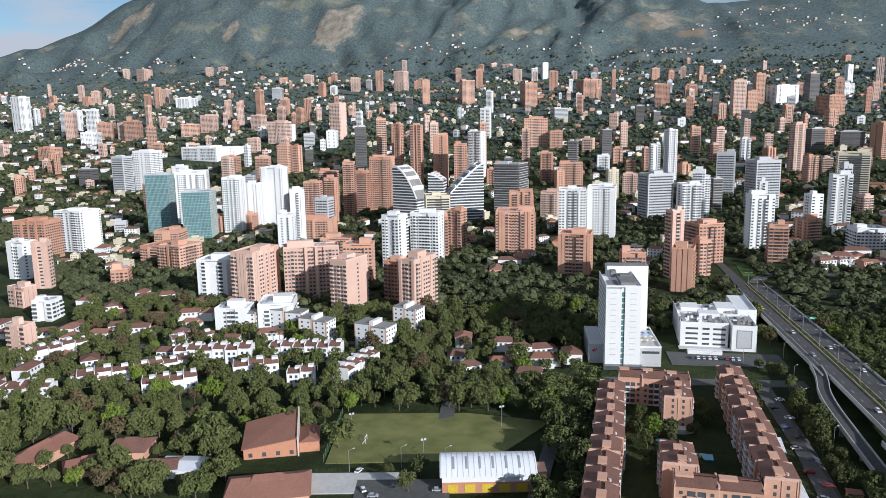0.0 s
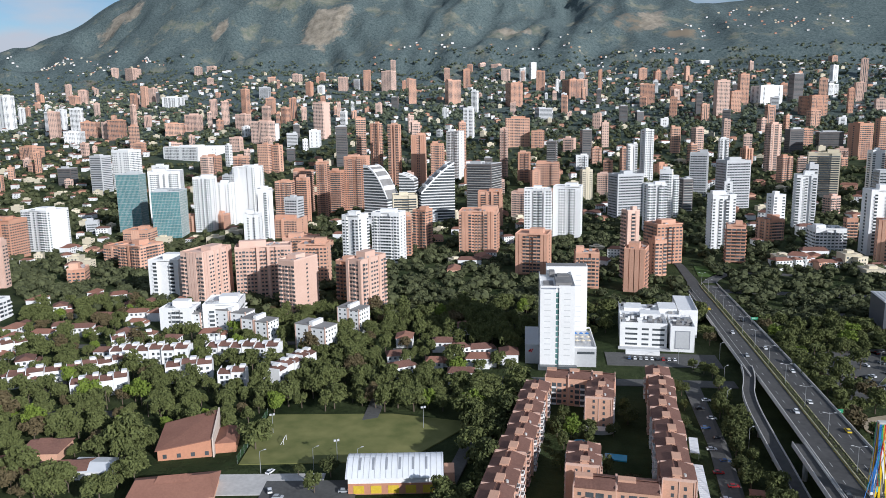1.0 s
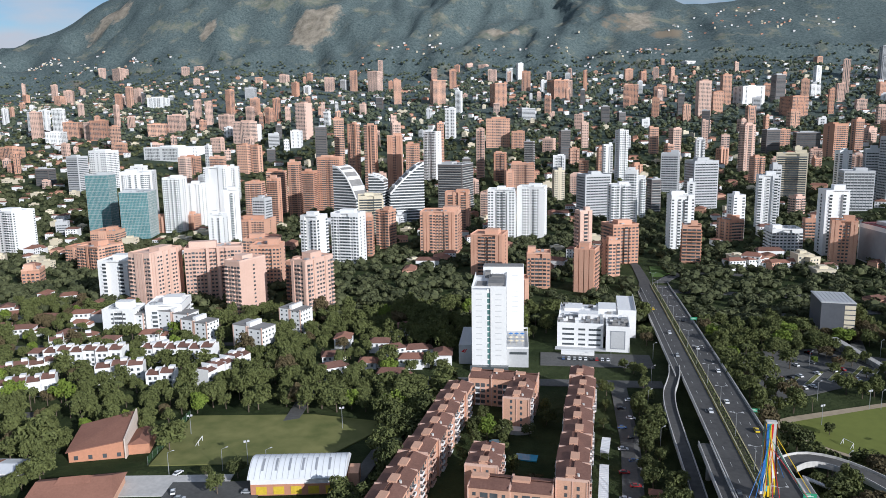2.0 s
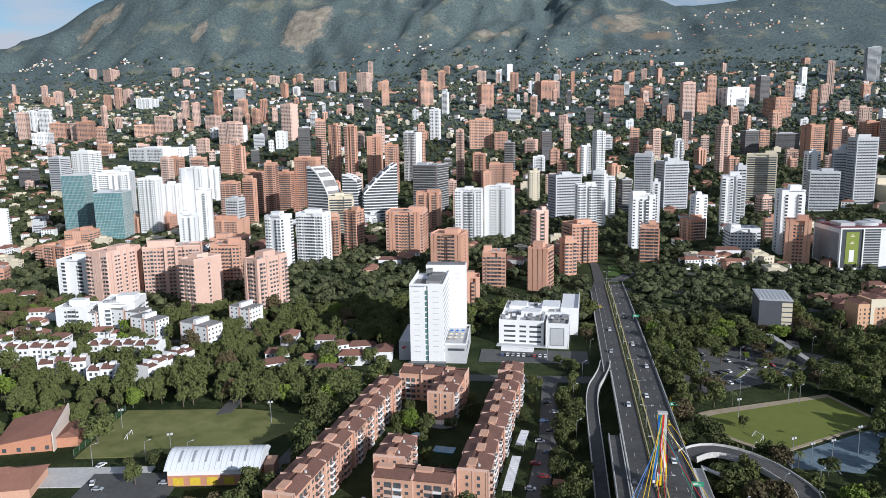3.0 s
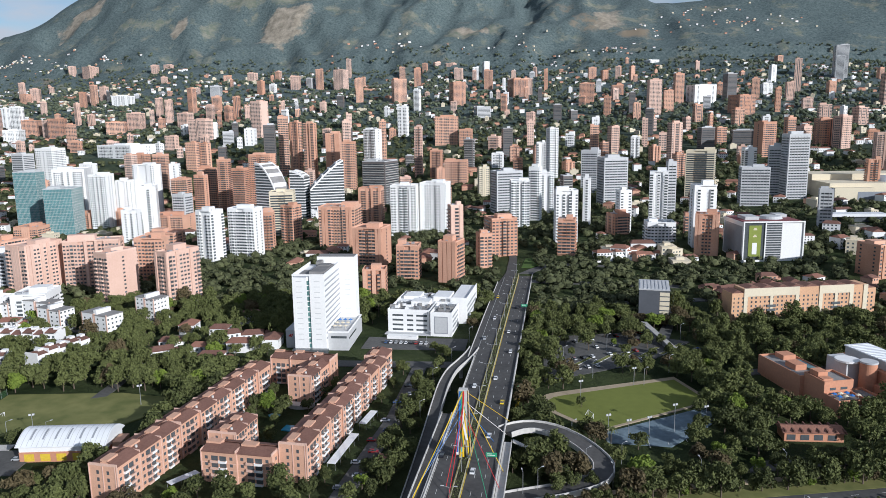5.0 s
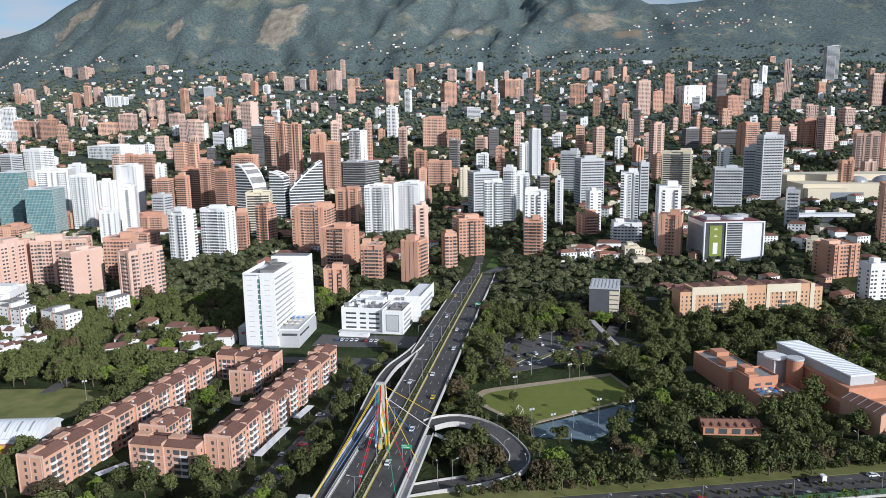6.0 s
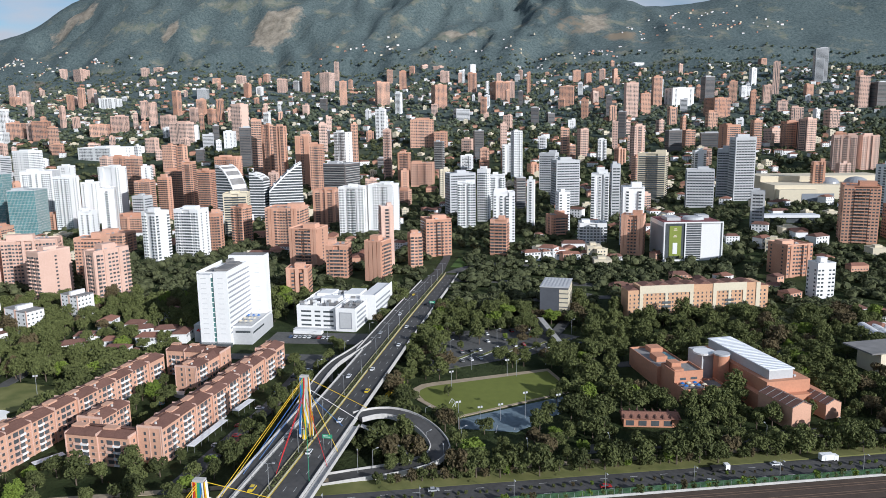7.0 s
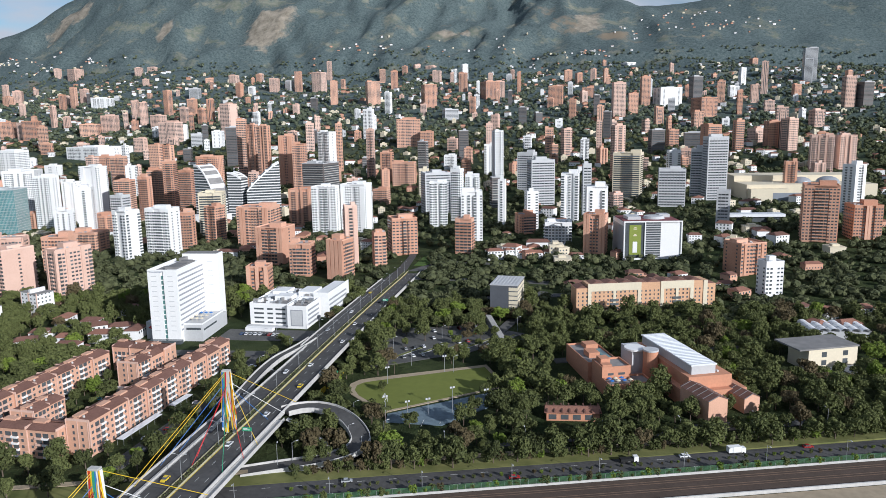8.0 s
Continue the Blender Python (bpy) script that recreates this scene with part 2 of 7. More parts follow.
def _noise(scale, detail, rough=0.6):
    t = _n.new("ShaderNodeTexNoise")
    t.inputs["Scale"].default_value, t.inputs["Detail"].default_value, t.inputs["Roughness"].default_value = scale, detail, rough
    _l.new(_g.outputs["Position"], t.inputs["Vector"])
    return t


def _mix(fac, a, b, lo=0.4, hi=0.6):
    r = _n.new("ShaderNodeMapRange")
    r.inputs["From Min"].default_value, r.inputs["From Max"].default_value = lo, hi
    _l.new(fac, r.inputs["Value"])
    m = _n.new("ShaderNodeMixRGB")
    _l.new(r.outputs["Result"], m.inputs[0])
    for k, v in ((1, a), (2, b)):
        if isinstance(v, tuple):
            m.inputs[k].default_value = (*v, 1)
        else:
            _l.new(v, m.inputs[k])
    return m.outputs["Color"]


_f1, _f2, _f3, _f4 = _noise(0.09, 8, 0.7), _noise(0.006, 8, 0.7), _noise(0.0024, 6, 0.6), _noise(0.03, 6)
# distance haze is mixed into these colours: forest bluer and paler, scrub less brown
_hazed_forest = _mix(_f1.outputs["Fac"], (0.052, 0.078, 0.080), (0.150, 0.182, 0.176), 0.34, 0.68)
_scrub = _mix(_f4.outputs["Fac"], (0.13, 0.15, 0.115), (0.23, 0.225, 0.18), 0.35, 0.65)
_land = _mix(_f2.outputs["Fac"], _hazed_forest, _scrub, 0.55, 0.63)
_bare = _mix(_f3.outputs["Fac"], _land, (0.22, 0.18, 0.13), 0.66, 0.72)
# bare earth and dry grass on the steep spurs
_earth = _mix(_f4.outputs["Fac"], (0.20, 0.175, 0.135), (0.36, 0.315, 0.25), 0.35, 0.65)
for _x, _y, _rx, _ry, _h in SCARPS:
    _mp = _n.new("ShaderNodeMapping")
    _mp.inputs["Location"].default_value = (-_x / (0.8 * _rx), -_y / (0.8 * _ry), 0)
    _mp.inputs["Scale"].default_value = (1 / (0.8 * _rx), 1 / (0.8 * _ry), 0)
    _l.new(_g.outputs["Position"], _mp.inputs["Vector"])
    _len = _n.new("ShaderNodeVectorMath")
    _len.operation = "LENGTH"
    _l.new(_mp.outputs["Vector"], _len.inputs[0])
    _ad = _n.new("ShaderNodeMath")
    _ad.operation = "MULTIPLY_ADD"
    _ad.inputs[1].default_value = 2.6
    _l.new(_f2.outputs["Fac"], _ad.inputs[0])
    _l.new(_len.outputs["Value"], _ad.inputs[2])
    _bare = _mix(_ad.outputs[0], _earth, _bare, 1.95, 2.2)
_sep = _n.new("ShaderNodeSeparateXYZ")
_l.new(_g.outputs["Position"], _sep.inputs[0])
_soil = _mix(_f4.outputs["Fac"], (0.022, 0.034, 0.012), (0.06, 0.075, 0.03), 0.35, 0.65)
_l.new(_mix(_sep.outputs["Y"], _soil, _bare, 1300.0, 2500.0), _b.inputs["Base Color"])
_bp = _n.new("ShaderNodeBump")
_bp.inputs["Strength"].default_value, _bp.inputs["Distance"].default_value = 0.8, 6.0
_l.new(_f1.outputs["Fac"], _bp.inputs["Height"])
_l.new(_bp.outputs["Normal"], _b.inputs["Normal"])
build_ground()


# ---- towers ----
def facade(wins, slabs, o, u, n, width, h, style, rng, fine, base=3.5, blank=False):
    """Windows and balconies on one upright face: o is its lower left corner, u runs along it, n points out."""
    def tf(p):
        return (o[0] + u[0] * p[0] + n[0] * p[1], o[1] + u[1] * p[0] + n[1] * p[1], p[2])

    fl = 3.0 if style in "BPWC" else 3.5
    if fine == 0:
        fl = 3.6
    floors = max(1, int((h - base + 2) / fl))
    if style in "GK" or (style == "C" and width > 18):
        edge = 0.8 + rng.random()
        for i in range(floors):
            z = base - 2 + i * fl
            if z + 2.3 < h:
                wins.box(edge, width - edge, 0, 0.12, z, z + (1.55 if style == "G" else 1.7), 0, tf)
                if fine and style == "K":
                    slabs.box(edge * 0.5, width - edge * 0.5, 0, 0.7, z - 0.7, z - 0.05, 0, tf)
        if fine and style == "G":
            for k in range(1, max(2, int(width / 3.4))):
                x = width * k / max(2, int(width / 3.4))
                slabs.box(x - 0.12, x + 0.12, 0, 0.3, base - 2, h - 1.2, 0, tf)
        return
    cw = rng.choice((2.6, 3.0, 3.4)) if fine else 4.2
    cols = max(1, int(width / cw))
    cw = width / cols
    half = [rng.choice("wwbbsw" if style != "W" else "bbwwww..") for _ in range((cols + 1) // 2)]
    if blank:
        half = ["."] * len(half)
        half[rng.randrange(len(half))] = rng.choice("wwb")
    pattern = half + half[::-1][cols % 2:]
    for c in range(cols):
        x = (c + 0.5) * cw
        kind = pattern[c]
        for i in range(floors):
            z = base - 2 + i * fl
            if z + 2.2 > h:
                break
            if kind == "w":
                wins.box(x - 0.32 * cw, x + 0.32 * cw, 0, 0.08, z + 0.5, z + 1.8, 0, tf)
            elif kind == "b":
                wins.box(x - 0.44 * cw, x + 0.44 * cw, 0, 0.08, z + 0.15, z + 2.1, 0, tf)
                if fine:
                    slabs.box(x - 0.48 * cw, x + 0.48 * cw, 0, 1.0, z - 0.55, z + 0.5, 0, tf)
        if kind == "s":
            if fine:
                slabs.box(x - 0.42 * cw, x + 0.42 * cw, 0, 0.6, 0, h + 0.3, 0, tf)
            else:
                wins.box(x - 0.2 * cw, x + 0.2 * cw, 0, 0.08, 2, h - 1.5, 0, tf)


LABELS = {
    "B": ("orange brick apartment tower with balconies among trees", "apartment tower"),
    "P": ("pale pink brick apartment tower with window columns", "apartment tower"),
    "W": ("white rendered high-rise with balcony bands and flat roof", "high-rise"),
    "G": ("grey office block with horizontal glass bands", "office building"),
    "K": ("dark high-rise with long window bands and slabs", "high-rise"),
    "C": ("cream rendered block with rows of windows", "building"),
    "T": ("teal glass curtain wall office tower", "office tower"),
}
WALLS = {"B": BRICK, "P": PINK, "W": WHITE, "G": GREY, "K": DARK, "C": CREAM, "T": TEAL}
NAMES = {"B": "apartment_tower", "P": "apartment_tower", "W": "high_rise", "G": "office_building", "K": "high_rise", "C": "city_building", "T": "glass_tower"}


def roof_top(r, w, d, h, rng, fine):
    """Parapet, machine room, tanks."""
    t = 0.35
    for x0, x1, y0, y1 in ((0, w, 0, t), (0, w, d - t, d), (0, t, t, d - t), (w - t, w, t, d - t)):
        r.box(x0 - w / 2, x1 - w / 2, y0, y1, h, h + 1.1, 0)
    k = 0.3 + 0.3 * rng.random()
    x = (rng.random() - 0.5) * w * (1 - k)
    r.box(x - w * k / 2, x + w * k / 2, d * 0.3, d * 0.7, h, h + 3 + 2 * rng.random(), 0)
    if fine:
        for _ in range(5):
            x, y, s = (rng.random() - 0.5) * w * 0.75, d * (0.15 + 0.7 * rng.random()), 0.5 + rng.random()
            r.box(x - s, x + s, y - s, y + s, h, h + 0.7 + rng.random(), 1)


def tower(x, y, w, h, style, seed=0, rot=None, d=None, name=None, label=None, fine=None, z=None):
    """A high-rise whose front, w wide, has its foot's middle at x, y."""
    rng = random.Random(seed * 7919 + 13)
    fitted = rot is None
    rot = rng.choice((-14, -6, 2, 8, 16, 24)) if fitted else rot
    d = d or max(9.0, w * (0.6 + 0.4 * rng.random()))
    dist = math.hypot(x - 120, y)
    fine = (2 if dist < 900 else 1 if dist < 1500 else 0) if fine is None else fine
    a = abs(radians(rot))
    if fitted:
        w = max(5.0, (w - d * math.sin(a) * 0.8) / math.cos(a)) if w > d * math.sin(a) * 1.6 else w * 0.7
    z = ground_z(x, y) if z is None else z
    lab, cat = LABELS[style]
    t = thing(name or NAMES[style], x, y, z, rot, label or lab, cat, "city towers")
    wall, roof, wins, slabs = Geo(), Geo(), Geo(), Geo()
    foot = -6 if dist > 450 else -1.5
    if style in "BPWC" and w > 14 and fine:
        s = w * rng.choice((0.28, 0.36))
        wall.box(-w / 2, w / 2, 1.4, d, foot, h)
        for sx in (-1, 1):
            x0, x1 = sorted((sx * w / 2, sx * (w / 2 - s)))
            wall.box(x0 + 0.01, x1 - 0.01, 0, 1.4, foot, h - (0 if sx < 0 else rng.choice((0, 3))))
    else:
        wall.box(-w / 2, w / 2, 0, d, foot, h)
    if style == "T":
        for i in range(int(h / 3.6)):
            slabs.box(-w / 2 - 0.12, w / 2 + 0.12, -0.12, d + 0.12, i * 3.6, i * 3.6 + 0.25)
        for k in range(int(w / 1.8) + 1):
            xx = -w / 2 + k * w / int(w / 1.8)
            slabs.box(xx - 0.06, xx + 0.06, -0.18, 0, 0, h)
        for k in range(int(d / 1.8)):
            yy = (k + 0.5) * d / int(d / 1.8)
            for sx in (-1, 1):
                slabs.box(sx * w / 2 - 0.15, sx * w / 2 + 0.15, yy - 0.06, yy + 0.06, 0, h)
    else:
        facade(wins, slabs, (-w / 2, 0), (1, 0), (0, -1), w, h, style, rng, fine, blank=style == "W" and rng.random() < 0.2)
        st2 = style if rng.random() < 0.7 else ("B" if style == "P" else "W" if style == "C" else style)
        for sx in (-1, 1):
            facade(wins, slabs, (sx * w / 2, 1.4 if sx > 0 else d), (0, sx), (sx, 0), d - 1.4, h, st2, rng, fine, blank=rng.random() < (0.55 if style == "W" else 0.25))
        if fine == 2:
            facade(wins, slabs, (w / 2, d), (-1, 0), (0, 1), w, h, style, rng, 1)
    roof_top(roof, w, d, h, rng, fine)
    part("wall", wall, WALLS[style], t)
    part("roof", roof, [GREY if style in "GKT" else WALLS[style], STEEL], t)
    if wins.v:
        part("window_panes", wins, GLASS, t, kind="stuff")
    if slabs.v:
        part("balconies", slabs, {"K": LCONC, "T": LCONC, "G": GREY}.get(style, WALLS[style]), t, kind="stuff")
    return t


DISTRICT_1 = [
    (-352, 363, 14.7, 16.5, "P"),
    (-239, 423, 23.5, 14.1, "W"),
    (-386, 426, 15.6, 14.2, "W"),
    (-210, 430, 28.7, 16.2, "W"),
    (-436, 458, 18.4, 15.2, "P"),
    (-463, 519, 14.6, 39.9, "P"),
    (412, 528, 16.0, 25.2, "W"),
    (-408, 546, 18.9, 12.1, "B"),
    (-521, 556, 19.9, 34.1, "W"),
    (412, 587, 29.3, 25.5, "B"),
    (-404, 617, 33.3, 22.8, "B"),
    (107, 658, 31, 35.5, "B"),
    (164, 662, 17, 33.5, "B"),
    (94, 611, 14, 30, "B"),
    (33, 566, 19, 28, "B"),
    (20, 506, 19, 21, "B"),
    (68, 556, 19, 33.5, "B"),
    (-185, 638, 21, 49, "W"),
    (288, 659, 22.7, 36.7, "B"),
    (-250, 666, 31.5, 23.3, "B"),
    (-14, 612, 30, 35, "B"),
    (-455, 673, 39.2, 15.3, "B"),
    (292, 691, 20.9, 57.9, "W"),
    (-623, 692, 40.1, 43.2, "B"),
    (-157, 661, 30, 48.5, "W"),
    (255, 701, 27.6, 21.6, "W"),
    (500, 704, 35.7, 53.5, "B"),
]
DISTRICT_2 = [
    (70, 601, 13.5, 56.5, "P"),
    (-74, 713, 39.7, 42.2, "B"),
    (548, 718, 26.8, 32.5, "B"),
    (-150, 700, 19.3, 40, "B"),
    (-142, 745, 18.3, 41.1, "B"),
    (290, 751, 10.5, 21.7, "B"),
    (-341, 755, 18.8, 40.1, "W"),
    (223, 758, 22.3, 20.6, "B"),
    (-627, 760, 42.1, 50.1, "W"),
    (227, 769, 15.2, 44.2, "W"),
    (165, 724, 24, 52, "W"),
    (428, 779, 15.6, 37.3, "G"),
    (-171, 804, 33.5, 51.5, "C"),
    (-346, 808, 23.4, 64.2, "W"),
    (14, 796, 32, 56.5, "W"),
    (-533, 820, 35.3, 16.1, "B"),
    (113, 820, 23.5, 52.7, "W"),
    (-17, 782, 30, 56, "W"),
    (188, 822, 9.2, 52.8, "W"),
    (267, 822, 21.1, 57.1, "W"),
    (-345, 836, 52.9, 23.2, "B"),
    (-333, 854, 19.4, 48.0, "G"),
    (-508, 855, 43.6, 61.7, "T"),
    (591, 855, 19.7, 56.7, "W"),
]
DISTRICT_3 = [
    (127, 866, 15.3, 64.2, "W"),
    (-80, 869, 29.6, 45.8, "B"),
    (289, 873, 11.1, 63.3, "G"),
    (-592, 900, 34.8, 83.5, "T"),
    (-482, 904, 27.2, 74.8, "W"),
    (-500, 905, 25.2, 21.4, "B"),
    (-166, 918, 18.8, 13.0, "W"),
    (141, 923, 18.3, 51.7, "W"),
    (-474, 925, 22.2, 20.1, "B"),
    (398, 933, 35.4, 47.2, "G"),
    (-377, 936, 24.9, 61.9, "B"),
    (93, 937, 41.5, 54.5, "G"),
    (-473, 948, 22.7, 62.1, "W"),
    (-361, 964, 17.2, 64.3, "B"),
    (-451, 966, 35.5, 82.5, "W"),
    (169, 975, 16.2, 42.1, "K"),
    (233, 987, 38.4, 62.4, "G"),
    (465, 992, 29.2, 84.0, "G"),
    (-593, 993, 58.4, 79.4, "W"),
    (446, 1014, 28.4, 66.9, "G"),
    (-349, 1016, 18.1, 82.2, "B"),
    (-113, 1018, 45.2, 69.2, "K"),
    (349, 1029, 43.5, 63.5, "C"),
    (415, 1029, 17.2, 64.2, "W"),
]
DISTRICT_4 = [
    (-344, 1056, 21.4, 63.8, "B"),
    (-397, 1059, 30.0, 65.7, "B"),
    (-317, 1078, 34.9, 82.4, "B"),
    (42, 1104, 18.2, 44.9, "C"),
    (202, 1106, 28.9, 63.3, "G"),
    (-546, 1220, 19.6, 60.4, "W"),
    (-213, 1226, 24.7, 84.9, "B"),
    (-23, 1243, 40.4, 41.4, "B"),
    (-603, 1267, 27.4, 73.1, "B"),
    (148, 1272, 20.2, 86.0, "W"),
    (691, 1277, 41.8, 61.0, "P"),
    (-258, 1278, 28.9, 95.3, "B"),
    (-919, 1280, 29.5, 74.8, "G"),
    (-306, 1283, 21.7, 115.7, "B"),
    (-67, 1295, 22.7, 53.5, "B"),
    (742, 1306, 27.6, 57.2, "P"),
    (177, 1311, 21.8, 20.2, "B"),
    (-889, 1318, 44.9, 79.8, "W"),
    (363, 1322, 24.2, 79.8, "P"),
    (-107, 1331, 14.8, 94.0, "P"),
    (-206, 1347, 30.3, 91.6, "W"),
    (-360, 1350, 21.7, 112.7, "B"),
    (-1056, 1361, 31.1, 35.9, "K"),
    (489, 1378, 20.5, 28.3, "P"),
]
DISTRICT_5 = [
    (117, 1389, 16.0, 40.8, "B"),
    (340, 1405, 20.2, 29.6, "B"),
    (-404, 1406, 22.6, 119.3, "B"),
    (37, 1407, 24.2, 27.4, "W"),
    (-23, 1421, 20.1, 55.6, "K"),
    (-876, 1426, 28.0, 28.1, "W"),
    (-199, 1429, 16.0, 98.1, "B"),
    (246, 1429, 15.9, 38.0, "B"),
    (553, 1452, 33.5, 65.5, "B"),
    (305, 1453, 16.9, 43.7, "W"),
    (-776, 1470, 35.1, 39.9, "B"),
    (67, 1471, 20.5, 31.9, "B"),
    (-653, 1481, 27.3, 62.7, "B"),
    (-628, 1491, 21.6, 59.5, "B"),
    (-488, 1533, 28.4, 87.4, "K"),
    (458, 1539, 31.9, 47.6, "K"),
    (48, 1542, 23.9, 59.6, "K"),
    (728, 1558, 28.9, 64.2, "P"),
    (626, 1565, 20.3, 62.0, "B"),
    (232, 1579, 18.8, 53.7, "B"),
    (711, 1595, 43.0, 55.1, "B"),
    (545, 1610, 48.8, 31.7, "K"),
    (501, 1614, 25.4, 37.8, "B"),
    (-930, 1616, 130.2, 31.4, "W"),
]
DISTRICT_6 = [
    (8, 1630, 28.0, 29.0, "P"),
    (-1376, 1633, 44.9, 32.9, "B"),
    (708, 1637, 25.9, 38.7, "P"),
    (180, 1647, 19.9, 27.6, "W"),
    (91, 1676, 16.7, 55.2, "P"),
    (694, 1680, 29.1, 30.2, "P"),
    (-62, 1683, 30.4, 39.2, "B"),
    (-1088, 1685, 26.3, 28.6, "B"),
    (-989, 1699, 33.5, 24.3, "P"),
    (-110, 1703, 60.4, 66.5, "B"),
    (-830, 1704, 29.9, 35.5, "P"),
    (-641, 1708, 16.5, 27.9, "W"),
    (-419, 1725, 19.5, 41.6, "P"),
    (-632, 1747, 28.1, 42.8, "W"),
    (366, 1761, 20.2, 65.3, "K"),
    (-698, 1764, 35.5, 33.3, "G"),
    (-808, 1809, 54.9, 58.0, "P"),
    (-1384, 1821, 51.4, 36.0, "W"),
    (-248, 1837, 26.3, 76.4, "W"),
    (-777, 1844, 19.2, 42.3, "W"),
    (-658, 1853, 37.1, 97.5, "P"),
    (-1289, 1882, 45.1, 56.1, "B"),
    (-1426, 1895, 28.8, 90.6, "W"),
    (-1503, 1899, 29.8, 82.0, "P"),
]
DISTRICT_7 = [
    (-1333, 1902, 29.3, 48.5, "P"),
    (-1393, 1906, 51.1, 48.7, "B"),
    (895, 1915, 31.2, 41.4, "P"),
    (607, 1921, 25.9, 41.6, "B"),
    (809, 1922, 29.6, 48.8, "P"),
    (-419, 1932, 18.6, 46.1, "P"),
    (-1131, 1932, 60.7, 35.4, "B"),
    (252, 1951, 20.3, 22.0, "W"),
    (516, 1967, 23.2, 47.3, "B"),
    (-1104, 1984, 42.2, 49.3, "P"),
    (-952, 1995, 36.5, 45.9, "P"),
    (-1054, 2003, 15.8, 53.0, "P"),
    (886, 2007, 15.0, 28.3, "W"),
    (-1514, 2013, 35.0, 39.7, "W"),
    (-1573, 2020, 24.5, 67.2, "W"),
    (-1611, 2023, 38.2, 60.5, "G"),
    (-1804, 2041, 47.1, 111.6, "W"),
    (660, 2069, 62.4, 52.1, "B"),
    (-1046, 2088, 28.1, 70.3, "P"),
    (-855, 2088, 21.7, 47.4, "B"),
    (-60, 2089, 48.8, 30.7, "G"),
    (421, 2093, 37.2, 95.1, "P"),
    (747, 2101, 13.7, 64.4, "B"),
    (-925, 2112, 23.6, 48.2, "P"),
]
DISTRICT_8 = [
    (-361, 2129, 17.0, 28.3, "W"),
    (-842, 2131, 22.1, 68.9, "B"),
    (463, 2131, 27.1, 59.2, "B"),
    (834, 2133, 27.3, 30.3, "P"),
    (-702, 2163, 13.9, 46.8, "P"),
    (1104, 2175, 40.6, 69.0, "K"),
    (-663, 2178, 10.5, 45.1, "W"),
    (1059, 2180, 31.6, 84.8, "P"),
    (-1139, 2189, 24.2, 61.0, "P"),
    (-284, 2213, 21.0, 65.1, "W"),
    (1119, 2218, 20.8, 39.1, "W"),
    (-964, 2238, 28.5, 54.4, "B"),
    (-1061, 2250, 23.2, 82.3, "B"),
    (585, 2254, 77.7, 53.8, "W"),
    (512, 2264, 28.5, 87.1, "B"),
    (943, 2275, 17.1, 20.7, "W"),
    (733, 2284, 24.3, 65.2, "B"),
    (668, 2293, 37.2, 78.9, "K"),
    (-159, 2297, 53.8, 73.8, "B"),
    (239, 2298, 46.0, 59.8, "B"),
    (-374, 2397, 55.0, 78.0, "B"),
    (798, 2399, 31.6, 34.2, "W"),
    (-1572, 2411, 22.4, 58.3, "B"),
    (-524, 2422, 30.8, 81.3, "B"),
]
DISTRICT_9 = [
    (-1449, 2449, 61.3, 38.5, "W"),
    (899, 2451, 22.0, 103.4, "P"),
    (-1557, 2453, 22.8, 79.5, "B"),
    (346, 2456, 39.4, 34.3, "B"),
    (26, 2470, 66.0, 61.4, "B"),
    (48, 2511, 38.2, 56.6, "P"),
    (-1594, 2564, 25.9, 61.6, "P"),
    (-1145, 2600, 39.3, 50.4, "G"),
    (108, 2610, 13.8, 78.0, "B"),
    (-1987, 2625, 33.9, 33.2, "B"),
    (1090, 2645, 29.5, 92.0, "G"),
    (-103, 2653, 30.7, 76.3, "B"),
    (-988, 2655, 25.4, 59.3, "B"),
    (1233, 2671, 20.2, 47.0, "B"),
    (-1972, 2673, 40.7, 49.5, "P"),
    (1113, 2698, 43.6, 123.9, "G"),
    (-954, 2699, 25.9, 40.8, "W"),
    (427, 2712, 15.6, 39.7, "B"),
    (-882, 2756, 37.4, 65.4, "P"),
    (-387, 2764, 28.3, 80.6, "B"),
    (-709, 2777, 50.8, 82.4, "P"),
    (-794, 2794, 26.7, 85.5, "B"),
    (-840, 2803, 29.1, 50.9, "G"),
    (328, 2836, 27.0, 48.0, "B"),
]
DISTRICT_10 = [
    (389, 2949, 17.1, 54.0, "B"),
    (-28, 2950, 18.1, 48.7, "P"),
    (286, 2984, 33.0, 50.6, "B"),
    (690, 2984, 16.5, 64.3, "P"),
    (-1184, 3024, 36.1, 65.1, "P"),
    (-265, 3025, 35.4, 59.8, "P"),
    (-1309, 3059, 41.3, 54.0, "B"),
    (-194, 3060, 28.4, 60.2, "W"),
    (52, 3064, 16.3, 52.6, "P"),
    (-152, 3115, 31.2, 77.4, "W"),
    (-773, 3141, 19.9, 102.3, "P"),
    (776, 3168, 28.2, 45.2, "W"),
    (-536, 3173, 27.5, 56.1, "B"),
    (-1733, 3182, 34.9, 95.3, "P"),
    (-1670, 3187, 40.0, 95.2, "P"),
    (1051, 3188, 31.2, 56.0, "B"),
    (554, 3206, 57.0, 51.1, "W"),
    (-329, 3211, 42.6, 60.9, "P"),
    (-382, 3219, 35.2, 66.2, "P"),
    (442, 3225, 16.3, 58.6, "B"),
    (-2138, 3251, 60.1, 88.2, "P"),
    (-2236, 3279, 32.7, 89.2, "P"),
]
DISTRICTS = (DISTRICT_1, DISTRICT_2, DISTRICT_3, DISTRICT_4, DISTRICT_5, DISTRICT_6, DISTRICT_7, DISTRICT_8, DISTRICT_9, DISTRICT_10)
COUNT = 0
